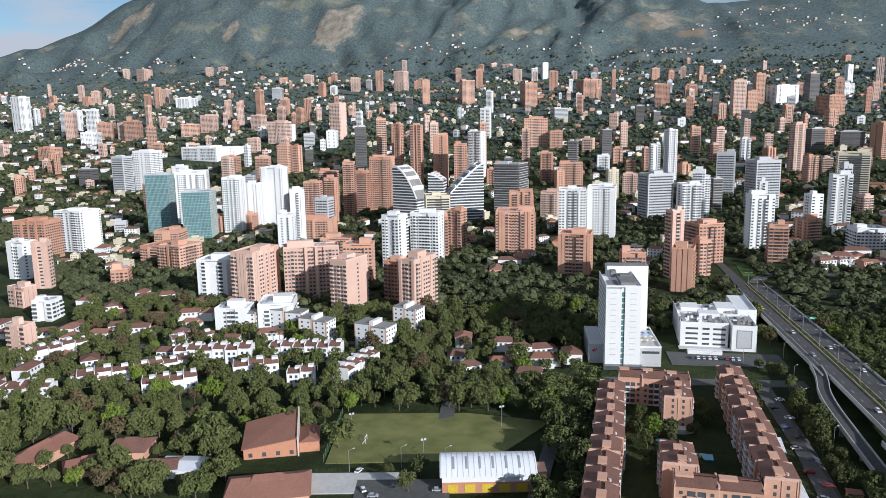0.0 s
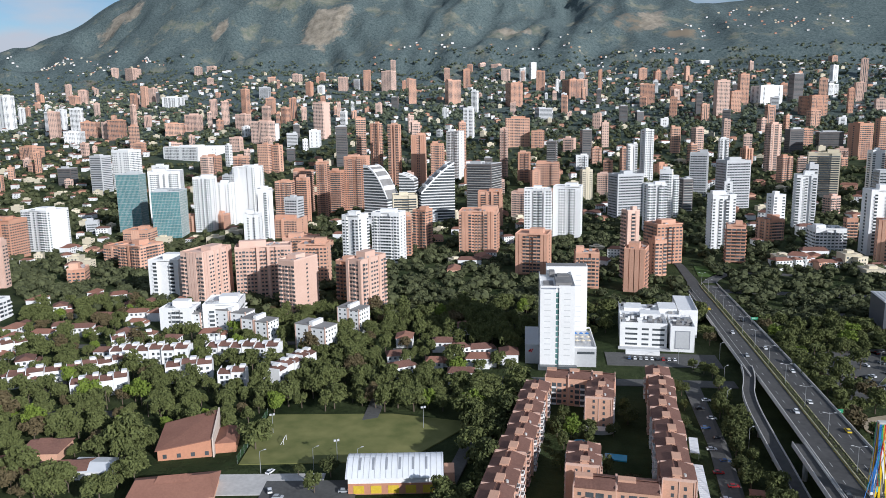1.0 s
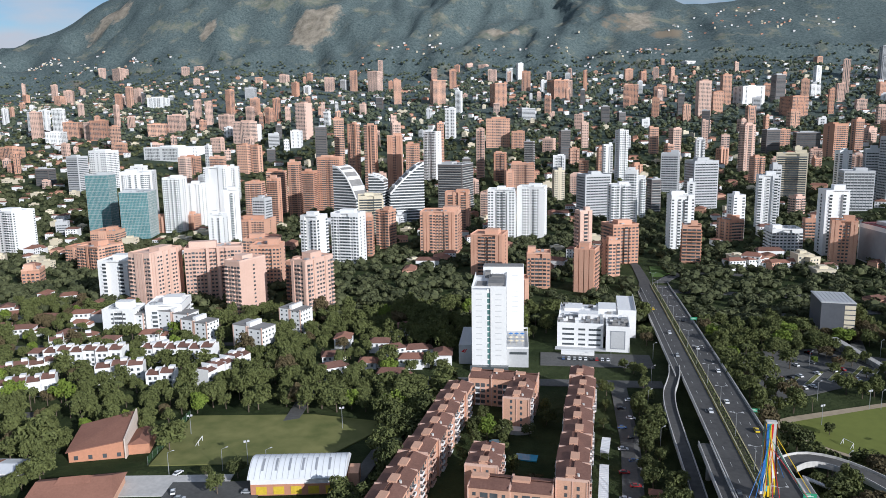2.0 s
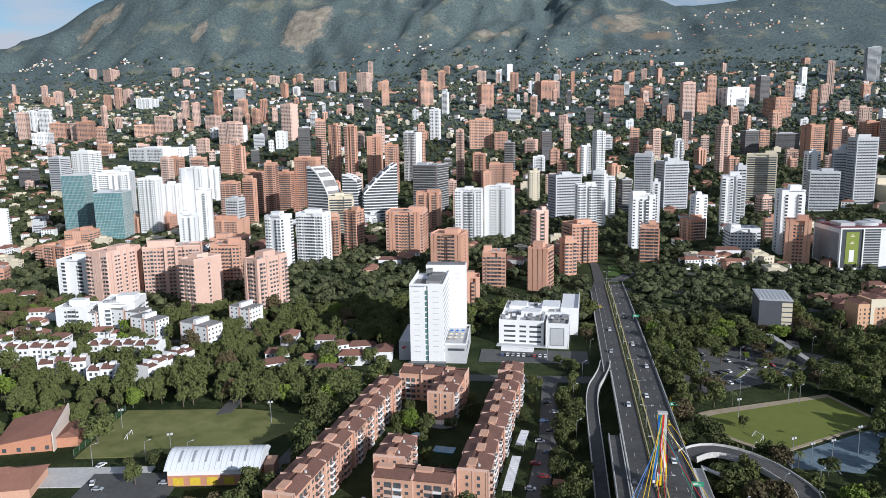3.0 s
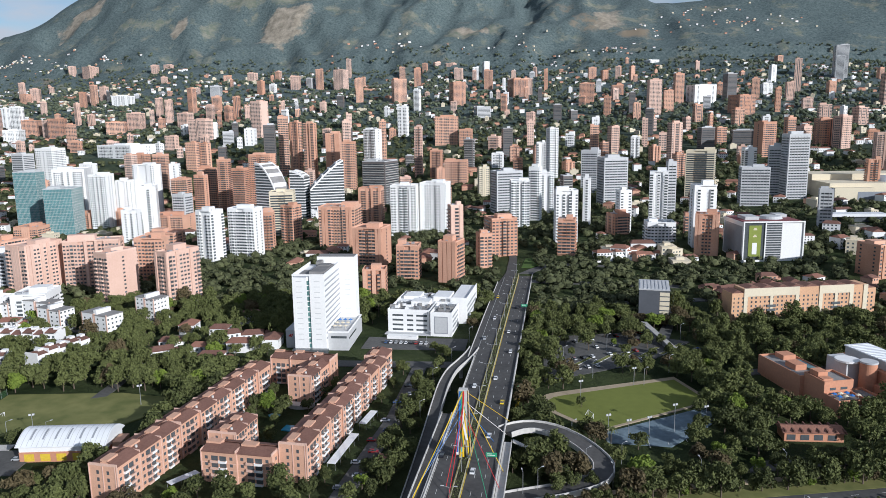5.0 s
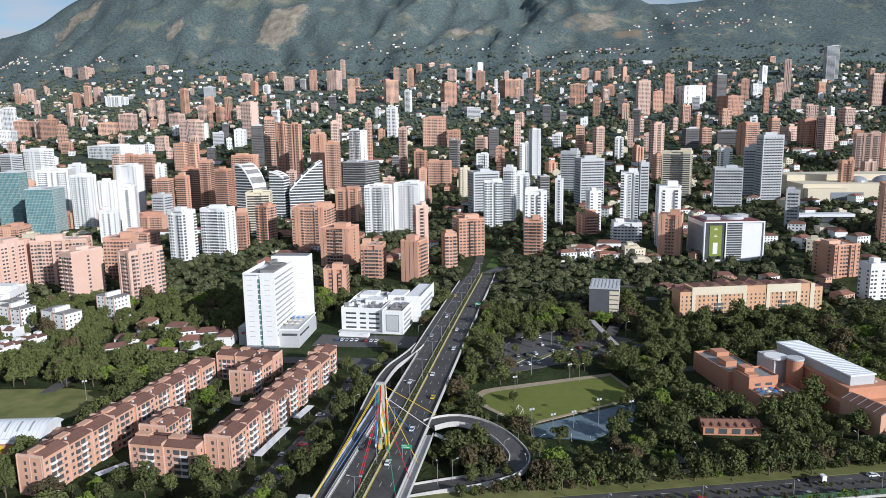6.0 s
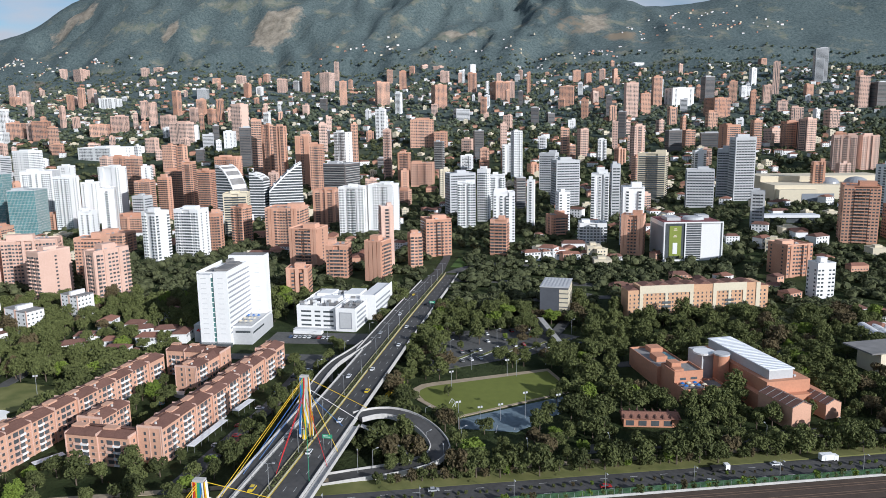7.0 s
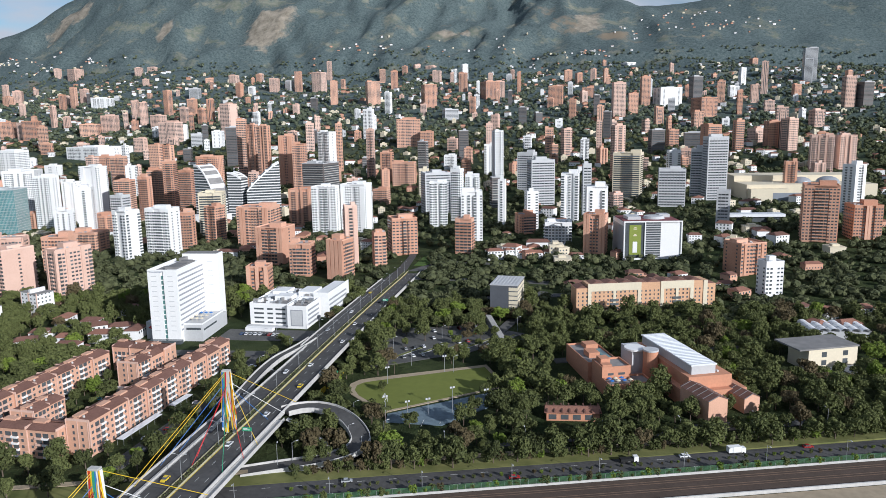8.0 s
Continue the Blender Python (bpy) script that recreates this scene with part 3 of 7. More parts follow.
for block in DISTRICTS:
    for bx, by, bw, bh, bs in block:
        COUNT += 1
        tower(bx, by, bw, bh, bs, COUNT)

# smaller towers scattered over the slope behind
rng = random.Random(5)
CELLS = {}


def take(x, y, c):
    """Marks a circle of ground as built on."""
    q = c + 20
    for i in range(int((x - q) // 40), int((x + q) // 40) + 1):
        for j in range(int((y - q) // 40), int((y + q) // 40) + 1):
            CELLS.setdefault((i, j), []).append((x, y, c))


def clear(x, y, r):
    return all((x - a) ** 2 + (y - b) ** 2 > max(0, r + c) ** 2 for a, b, c in CELLS.get((int(x // 40), int(y // 40)), ()))


for block in DISTRICTS:
    for b in block:
        take(b[0], b[1] + b[2] * 0.4, b[2] * 0.75 + 6)


made = 0
while made < 175:
    y = 900 + 2300 * rng.random() ** 0.9
    x = rng.uniform(-0.95 * y + 40, 0.55 * y + 180)
    if not clear(x, y, 16) or (100 < x < 160 and y < 1000):
        continue
    made += 1
    w = rng.uniform(12, 24)
    take(x, y + 8, w * 0.7 + 5)
    tower(x, y, w, rng.uniform(14, 40) if rng.random() < 0.7 else rng.uniform(40, 70), rng.choice("BBBBPPPPWWGK"), 500 + made)

# low houses between the towers
HOUSES = []
for k in range(8):
    g = Geo()
    w, d, h = rng.uniform(10, 22), rng.uniform(9, 14), rng.choice((5.5, 6, 8.5, 9))
    g.box(-w / 2, w / 2, -d / 2, d / 2, -4, h, 0)
    for i in range(int(w / 3)):
        for f in range(int(h / 2.8)):
            g.box(-w / 2 + i * 3 + 0.9, -w / 2 + i * 3 + 2.2, -d / 2 - 0.05, -d / 2, f * 2.8 + 0.9, f * 2.8 + 2.2, 2)
    if k % 4 == 3:
        g.box(-w / 2 - 0.2, w / 2 + 0.2, -d / 2 - 0.2, d / 2 + 0.2, h, h + 0.6, 0)
        g.box(-w / 4, w / 6, -d / 5, d / 4, h + 0.6, h + 2.6, 0)
    else:
        g.hip(-w / 2, w / 2, -d / 2, d / 2, h, 2.2, 1)
    HOUSES.append((g.mesh("house", [(WHITE, BRICK, WHITE, CREAM)[k % 4], REDROOF if k % 3 else ROOF, GLASS]),
                   ("white house with a red clay tile roof", "orange brick house with a clay tile roof", "white house with a brown tile roof", "flat-roofed cream house on the hillside")[k % 4]))
FAR = Geo()


def add_mesh(geo, me, m):
    """Adds a mesh, moved by m, to a joined rest."""
    k = len(geo.v)
    geo.v += [tuple(m @ v.co) for v in me.vertices]
    for p in me.polygons:
        geo.f.append(tuple(k + i for i in p.vertices))
        geo.m.append(p.material_index)


spots = []
while len(spots) < 1700:
    y = 600 + 2550 * rng.random() ** 0.9
    x = rng.uniform(-0.97 * y + 40, 0.56 * y + 180)
    if not clear(x, y, 7) or (90 < x < 200 and y < 1000):
        continue
    spots.append((y, x))
    if len(spots) % 2:
        take(x, y, 9)
for cx, cy, sx, sy, n in ((-2720, 3470, 190, 16, 60), (-2230, 3340, 170, 14, 50), (376, 3370, 55, 30, 22), (610, 3640, 120, 60, 14), (1060, 3640, 150, 60, 30), (860, 3860, 110, 45, 18), (-690, 3430, 90, 35, 18), (-1050, 3250, 120, 40, 26), (250, 3300, 160, 50, 24), (-150, 3420, 200, 60, 16)):
    spots += [(rng.gauss(cy, sy), rng.gauss(cx, sx)) for _ in range(n)]
spots.sort()
for k, (y, x) in enumerate(spots):
    me, lab = rng.choice(HOUSES)
    m = pose(x, y, mountain(x, y), 0, 0, rng.choice((-20, 5, 15, 30, 95))) @ Matrix.Scale(rng.uniform(0.8, 1.25) * (0.6 if y > 3200 else 1), 4)
    if k < 260:
        ob = new("house", me)
        ob.matrix_world = m
        tagged(ob, lab, "house", "hillside houses")
    else:
        k0 = len(FAR.m)
        add_mesh(FAR, me, m)
        wall_i = (0, 1, 0, 2)[HOUSES.index((me, lab)) % 4]
        FAR.m[k0:] = [{0: wall_i, 1: 3, 2: 4}[i] for i in FAR.m[k0:]]
tagged(part("hillside_houses", FAR, [WHITE, BRICK, CREAM, REDROOF, GLASS]), "small white and brick houses scattered over the green slope", "houses", kind="stuff")


# ---- ground cover and roads ----
def sheet(name, ring, z, material, label, category, thick=0.3, parent=None):
    """A flat piece of ground cover over a ring of (x, y), following the land."""
    g = Geo()
    if sum(a[0] * b[1] - b[0] * a[1] for a, b in zip(ring, ring[1:] + ring[:1])) < 0:
        ring = ring[::-1]
    k, n = len(g.v), len(ring)
    g.v = [(x, y, ground_z(x, y) + z) for x, y in ring] + [(x, y, ground_z(x, y) + z - thick - 1) for x, y in ring]
    g.f = [tuple(range(n))] + [(i, i + n, (i + 1) % n + n, (i + 1) % n) for i in range(n)]
    g.m = [0] * (n + 1)
    ob = part(name, g, material, parent)
    return tagged(ob, label, category, kind="structure")


def rect(cx, cy, w, d, rot):
    c, s = math.cos(radians(rot)), math.sin(radians(rot))
    return [(cx + c * a - s * b, cy + s * a + c * b) for a, b in ((-w / 2, -d / 2), (w / 2, -d / 2), (w / 2, d / 2), (-w / 2, d / 2))]


def resample(pts, step):
    """Points every step metres along a smooth line through 3D points."""
    out = []
    n = len(pts)
    for i in range(n - 1):
        p0, p1, p2, p3 = (Vector(pts[max(0, min(n - 1, k))]) for k in (i - 1, i, i + 1, i + 2))
        m = max(1, int((p2 - p1).length / step))
        for j in range(m):
            t = j / m
            out.append(0.5 * ((2 * p1) + (p2 - p0) * t + (2 * p0 - 5 * p1 + 4 * p2 - p3) * t * t + (3 * p1 - p0 - 3 * p2 + p3) * t ** 3))
    out.append(Vector(pts[-1]))
    return out


def strip(geo, line, o0, o1, z0, z1, mi=0):
    """A bar along a line between two side offsets (right is positive) and two heights above it."""
    k = len(geo.v)
    n = len(line)
    for i, p in enumerate(line):
        u = line[min(i + 1, n - 1)] - line[max(i - 1, 0)]
        r = Vector((u.y, -u.x, 0)).normalized()
        for o, z in ((o0, z0), (o1, z0), (o1, z1), (o0, z1)):
            q = p + r * o
            geo.v.append((q.x, q.y, q.z + z))
    for i in range(n - 1):
        a = k + 4 * i
        for e in range(4):
            f = (e + 1) % 4
            geo.f.append((a + e, a + 4 + e, a + 4 + f, a + f))
            geo.m.append(mi)
    geo.f += [(k, k + 1, k + 2, k + 3), (k + 4 * n - 1, k + 4 * n - 2, k + 4 * n - 3, k + 4 * n - 4)]
    geo.m += [mi, mi]


def dashes(geo, line, off, mi=0, on=1, gap=3, w=0.07, z=0.03):
    i = 0
    while i + on < len(line):
        strip(geo, line[i:i + on + 1], off - w, off + w, z - 0.02, z, mi)
        i += on + gap


def elevated_road(name, pts, o0, o1, label, piers=(), thick=1.3, rail=0.9, marks=(), edge=LCONC, kind="structure", left_until=0, right=True):
    line = resample(pts, 3.0)
    t = thing(name, *pts[0][:2], 0, 0, label, "road", kind=kind)
    t.matrix_world = Matrix()
    g = Geo()
    strip(g, line, o0, o1, -thick, 0)
    part("deck", g, [ASPH], t)
    for o in (o0, o1) if right else (o0,):
        g = Geo()
        full = line
        if o == o0 and left_until:
            line = full[:left_until]
        s = 0.3 if o == o0 else -0.3
        strip(g, line, min(o, o + s), max(o, o + s), 0.0, rail, 0)
        strip(g, line, min(o - s * 0.3, o), max(o - s * 0.3, o), -thick, rail * 0.5, 0)
        part("barrier", g, edge, t, "pale concrete parapet")
        line = full
    g = Geo()
    for m in marks:
        dashes(g, line, m)
    if g.v:
        part("lane_marking", g, PAINT, t, "worn white dashed lane lines", kind="stuff")
    for d in piers:
        p = line[min(len(line) - 1, int(d / 3))]
        if p.z < 4:
            continue
        g = Geo()
        mid = (o0 + o1) / 2
        u = line[min(len(line) - 1, int(d / 3) + 1)] - p
        r = Vector((u.y, -u.x, 0)).normalized()
        q = p + r * mid
        g.tube((q.x, q.y, ground_z(q.x, q.y) - 1), (q.x, q.y, p.z - thick), 1.0, 1.0, 10)
        part("pier", g, CONC, t)
    return line


AXIS = [(123.0, 60, 10.4), (123.0, 150, 10.5), (123.0, 260, 10.6), (123.0, 340, 10.6), (122.9, 400, 10.3), (122.8, 460, 9.6), (122.8, 522, 8.6), (122.7, 560, 7.7), (122.5, 592, 7.4)]
MAIN = elevated_road("bridge_road", AXIS, -10.4, 12.9, "wide asphalt dual carriageway on a concrete viaduct", piers=range(20, 450, 24), marks=(-6.8, 5.0, 8.8), left_until=100)
# slip lane that widens the left side beyond the ramp
elevated_road("slip_lane", [(111.2, 362, 10.55), (111.1, 400, 10.3), (110.9, 460, 9.6), (110.9, 522, 8.6), (110.8, 556, 7.8)], -1.9, 1.42, "asphalt slip lane along the viaduct with a concrete parapet", right=False, thick=1.25)
# separate deck beside the near carriageway
elevated_road("side_deck", [(110.0, 100, 10.3), (110.0, 200, 10.4), (109.9, 286, 10.5)], -2.5, 2.2, "narrow concrete deck beside the main carriageway", piers=(20, 60, 100, 140, 170), thick=1.2)
g = Geo()
strip(g, MAIN, -1.55, -1.2, 0, 0.6)
strip(g, MAIN, 1.3, 1.65, 0, 0.6)
median = tagged(part("median_kerb", g, KERB), "yellow-washed pale concrete median kerbs along the carriageway", "kerb", kind="structure")
g = Geo()
strip(g, MAIN, -1.19, 1.29, 0, 0.35)
tagged(part("median_soil", g, mat("dark planting soil", (0.055, 0.052, 0.032), 0.95, 0.4, 1.2, 0.2, 0.3)), "dark soil strip between the median kerbs", "planting strip", kind="structure")
g = Geo()
rng = random.Random(21)
for p in resample([tuple(q) for q in MAIN[15:]], 0.9):
    for _ in range(7):
        c = p + Vector((rng.uniform(-1.0, 1.1), rng.uniform(-0.5, 0.5), 0.3 + rng.random() ** 2 * 1.1))
        n = Vector((rng.gauss(0, 1), rng.gauss(0, 1), rng.gauss(0.8, 0.6))).normalized()
        u = n.orthogonal().normalized() * rng.uniform(0.2, 0.45)
        v = n.cross(u)
        g.poly([c - u, c - v * 0.7, c + u, c + v * 0.7])
tagged(part("median_planting", g, LEAF), "low dark green shrubs between the median kerbs", "planting", kind="stuff")
g = Geo()
for o in (-9.8, 12.3):
    strip(g, MAIN, o - 0.08, o + 0.08, 0.015, 0.03)
strip(g, MAIN, 1.75, 2.0, 0.015, 0.03, 1)
strip(g, MAIN, -1.92, -1.75, 0.015, 0.03, 1)
tagged(part("edge_lines", g, [PAINT, YPAINT]), "painted edge lines on the asphalt", "road marking", kind="stuff")
# the rising exit ramp and the loop
RAMPW = elevated_road("exit_ramp", [(110.9, 378, 10.5), (109.4, 366, 10.5), (106.6, 353, 10.4), (103.7, 341, 10.1), (102.2, 325, 9.0), (102.3, 305, 7.2), (103.0, 280, 4.8), (103.8, 240, 1.6), (105, 190, 0.3)], -2.7, 2.7, "curved concrete exit ramp descending beside the viaduct", piers=(24, 44, 64, 84, 104))
LOOP = elevated_road("loop_ramp", [(135.8, 271.5, 10.5), (141, 276.5, 10.3), (147.5, 279.3, 9.9), (155, 278, 9.3), (162, 274, 8.3), (169, 267.5, 6.9), (174.5, 258, 5.2), (172.5, 250, 4.0), (166, 245.5, 3.0), (157.5, 242, 2.0), (145.5, 238.5, 1.0), (132, 233, 0.4)], -4.1, 4.1, "looping concrete ramp with pale parapets", piers=(20, 36, 52, 66, 80))
# walkway beside the loop with stairs
g = Geo()
wl_line = resample([(137.8, 100, 10.2), (137.8, 215, 10.3), (137.8, 262, 10.3)], 4)
strip(g, wl_line, -1.6, 1.6, -0.5, 0)
strip(g, wl_line, 1.4, 1.6, 0, 1.1)
walkway = tagged(part("footbridge", g, LCONC), "pale concrete footway along the bridge", "footway", kind="structure")
g = Geo()
st = resample([(139.6, 264, 10.2), (148, 262, 7.6), (158, 257, 4.4), (162, 254, 2.8)], 0.8)
for a, b in zip(st, st[1:]):
    g.box(min(a.x, b.x), max(a.x, b.x) + 0.02, a.y - 1.2, a.y + 1.2, b.z - 0.5, b.z)
tagged(part("outdoor_stair", g, LCONC), "grey concrete steps down inside the loop", "stairs", kind="structure")

# ground streets
U = Vector((0.9613, 0.2756))
V = Vector((-U.y, U.x))
RO = Vector((216.0, 238.0))


def river(a, o):
    """Plan point a metres along the river and o metres inland of its road."""
    p = RO + U * a + V * o
    return (p.x, p.y)


def river_band(name, o0, o1, z, material, label, category, a0=-420, a1=520):
    return sheet(name, [river(a, o0) for a in range(a0, a1 + 1, 20)] + [river(a, o1) for a in range(a1, a0 - 1, -20)], z, material, label, category)


river_band("river_road", -6.8, 6.8, 0.12, ASPH, "grey asphalt riverside motorway with planted edges", "road")
river_band("verge", 7.2, 16, 0.06, GRASS, "green grass verge beside the motorway", "verge")
river_band("side_road", 25, 33, 0.1, WORN, "worn asphalt service road under trees", "road", 20, 170)
river_band("dirt_path", 17, 20, 0.1, DIRT, "bare earth footpath beside the motorway", "path")
river_band("railway_bed", -26, -10, 0.1, mat("brown ballast", (0.085, 0.060, 0.046), 0.95, 0.3, 1.5, 0.1, 0.4), "brown railway ballast with two tracks", "railway")
river_band("river_bank", -60, -27.5, 0.02, DIRT, "pale sandy concrete river bank", "river bank")
g = Geo()
for o in (-13, -14.5, -18.5, -20):
    line = [Vector((*river(a, o), 0.12 + ground_z(*river(a, o)))) for a in range(-300, 400, 20)]
    strip(g, line, -0.05, 0.05, 0, 0.16)
tagged(part("railway_track", g, mat("rusted rail steel", (0.16, 0.11, 0.08), 0.6, 0.2, 1.0, 0.2, metal=0.3)), "rusted steel rails on brown ballast", "rails", kind="structure")
g = Geo()
line = [Vector((*river(a, -26.8), ground_z(*river(a, -26.8)))) for a in range(-300, 400, 20)]
strip(g, line, -0.3, 0.3, 0, 1.3)
line = [Vector((*river(a, -9.4), ground_z(*river(a, -9.4)))) for a in range(-300, 400, 20)]
strip(g, line, -0.2, 0.2, 0, 0.9)
tagged(part("railway_wall", g, LCONC), "low pale concrete walls along the railway", "wall", kind="structure")
fence = thing("railway_fence", 0, 0, 0, 0, "green mesh fence with posts beside the railway", "fence")
FENCE = mat("green mesh", (0.07, 0.16, 0.07), 0.8, 0.3)
g = Geo()
for a in range(-200, 380, 3):
    p = river(a, -9.0)
    g.tube((*p, 0), (*p, 3.0), 0.07, 0.07, 4)
part("posts", g, STEEL, fence, kind="stuff")
g = Geo()
line = [Vector((*river(a, -9.0), ground_z(*river(a, -9.0)))) for a in range(-200, 381, 20)]
for z in np.arange(0.3, 2.9, 0.35):
    strip(g, line, -0.03, 0.03, z, z + 0.13)
part("mesh", g, FENCE, fence, kind="stuff")
g = Geo()
dl = [Vector((*river(a, 0), ground_z(*river(a, 0)) + 0.12)) for a in range(-300, 460, 3)]
for o in (-3.8, 3.8):
    dashes(g, dl, o)
tagged(part("motorway_marking", g, PAINT), "white dashed lane lines on the motorway", "road marking", kind="stuff")

# the carriageways run on at ground level past the viaduct
sheet("junction_road", [(109, 556), (113, 592), (112, 650), (106, 700), (112, 702), (119, 650), (122, 592), (121, 556)], 0.2, ASPH, "asphalt road running on into the trees", "road")
sheet("junction_road", [(124, 590), (136, 590), (139, 600), (152, 618), (175, 622), (205, 612), (206, 619), (175, 630), (148, 627), (132, 606)], 0.23, WORN, "curved asphalt slip road past the grass island", "road")
# fields, courts, car parks
LAWN = [(125, 612), (133, 611), (146, 632), (150, 650), (127, 650)]
sheet("sports_field", [(175, 297.5), (230.5, 336), (216.5, 365.5), (157, 339), (151.5, 335.5), (148.5, 330), (149, 323), (153, 316), (162, 307.5)], 0.10, DIRT, "sandy running strip round the turf field", "field border")
sheet("turf_pitch", [(176, 300), (228, 336), (216, 361.5), (159, 334.5), (155, 332), (152.5, 328), (153, 322), (157, 315.5), (165, 308)], 0.16, TURF, "mown bright green football pitch", "pitch")
sheet("sports_court", [(176.5, 296), (224, 328), (231, 318), (204, 286.5), (178, 287)], 0.12, BLUE, "worn blue painted sports court", "court")
sheet("old_field", [(-112, 255), (-45, 268), (-22, 309), (-62, 313), (-120, 304)], 0.12, GRASS, "dry mown grass football field with bare patches", "field")
sheet("bare_patch", rect(-52, 292, 20, 7, 8), 0.17, mat("thin dry grass", (0.24, 0.21, 0.09), 0.95, 0.35, 0.2, 0.08), "thin dry grass in the goal mouth", "field patch")
sheet("car_park", [(150, 352), (205, 385), (235, 425), (200, 440), (148, 425)], 0.08, WORN, "grey asphalt car park with tree islands", "car park")
sheet("block_street", [(74, 215), (82, 215), (87, 300), (86, 372), (78, 372), (79, 300)], 0.1, WORN, "asphalt street and parking beside the brick flats", "street")
sheet("tower_street", rect(40, 366, 130, 9, 4), 0.13, WORN, "narrow asphalt street in front of the white tower", "street")
sheet("clinic_forecourt", rect(72, 404, 62, 22, 2), 0.16, WORN, "asphalt forecourt with parked cars", "car park")
sheet("church_yard", rect(-103, 240, 62, 16, 10), 0.1, LCONC, "pale concrete yard between hall roofs", "yard")
sheet("gym_yard", rect(-75, 236, 36, 22, 10), 0.12, WORN, "asphalt yard beside the gymnasium", "yard")
for k, (cx, cy, w, d, r) in enumerate(((-228, 290, 66, 7, 8), (-250, 330, 7, 150, 8), (-75, 345, 7, 120, 6), (-215, 395, 160, 6, 10), (-20, 300, 6, 130, -5), (260, 520, 160, 8, 12), (190, 560, 120, 9, -5), (230, 470, 7, 120, -14), (330, 400, 160, 7, 18))):
    sheet("street", rect(cx, cy, w, d, r), 0.14 + 0.012 * k, WORN, "narrow asphalt street between trees", "street")
sheet("junction_lawn", LAWN, 0.14, mat("junction grass", (0.07, 0.12, 0.025), 0.95, 0.3, 0.15, 0.04, 0.2), "green grass island at the road junction", "lawn")
g = Geo()
# lines on the court
for o in (-8, 0, 8):
    g.box(203 + o - 0.1, 203 + o + 0.1, 288 + o * 0.5, 298 + o * 0.5, ground_z(203, 292) + 0.14, ground_z(203, 292) + 0.17)
tagged(part("court_lines", g, PAINT), "faded white lines on the blue court", "court marking", kind="stuff")


fence = thing("field_fence", 0, 0, 0, 0, "tall dark mesh fence beside the grass field", "fence")
line = [Vector((-113 - 8 * k / 20, 256 + 48 * k / 20, ground_z(-115, 280))) for k in range(21)]
for p in line[::2]:
    g = Geo()
    g.tube((p.x, p.y, p.z - 0.2), (p.x, p.y, p.z + 3.6), 0.06, 0.06, 6)
    part("post", g, STEEL, fence)
g = Geo()
for z in np.arange(0.2, 3.5, 0.3):
    strip(g, line, -0.015, 0.015, z, z + 0.07)
part("mesh", g, FENCE, fence, kind="stuff")


for k in range(5):
    t = thing("planter_island", 163 + k * 13, 372 + k * 7, ground_z(163 + k * 13, 372 + k * 7), -33, "long kerbed grass island between parking rows", "planter", "car park islands")
    g = Geo()
    g.box(-1.3, 1.3, 0, 26, -0.3, 0.3)
    part("kerb", g, LCONC, t)
    g = Geo()
    g.box(-1.05, 1.05, 0.25, 25.75, 0.28, 0.36)
    part("grass", g, GRASS, t)


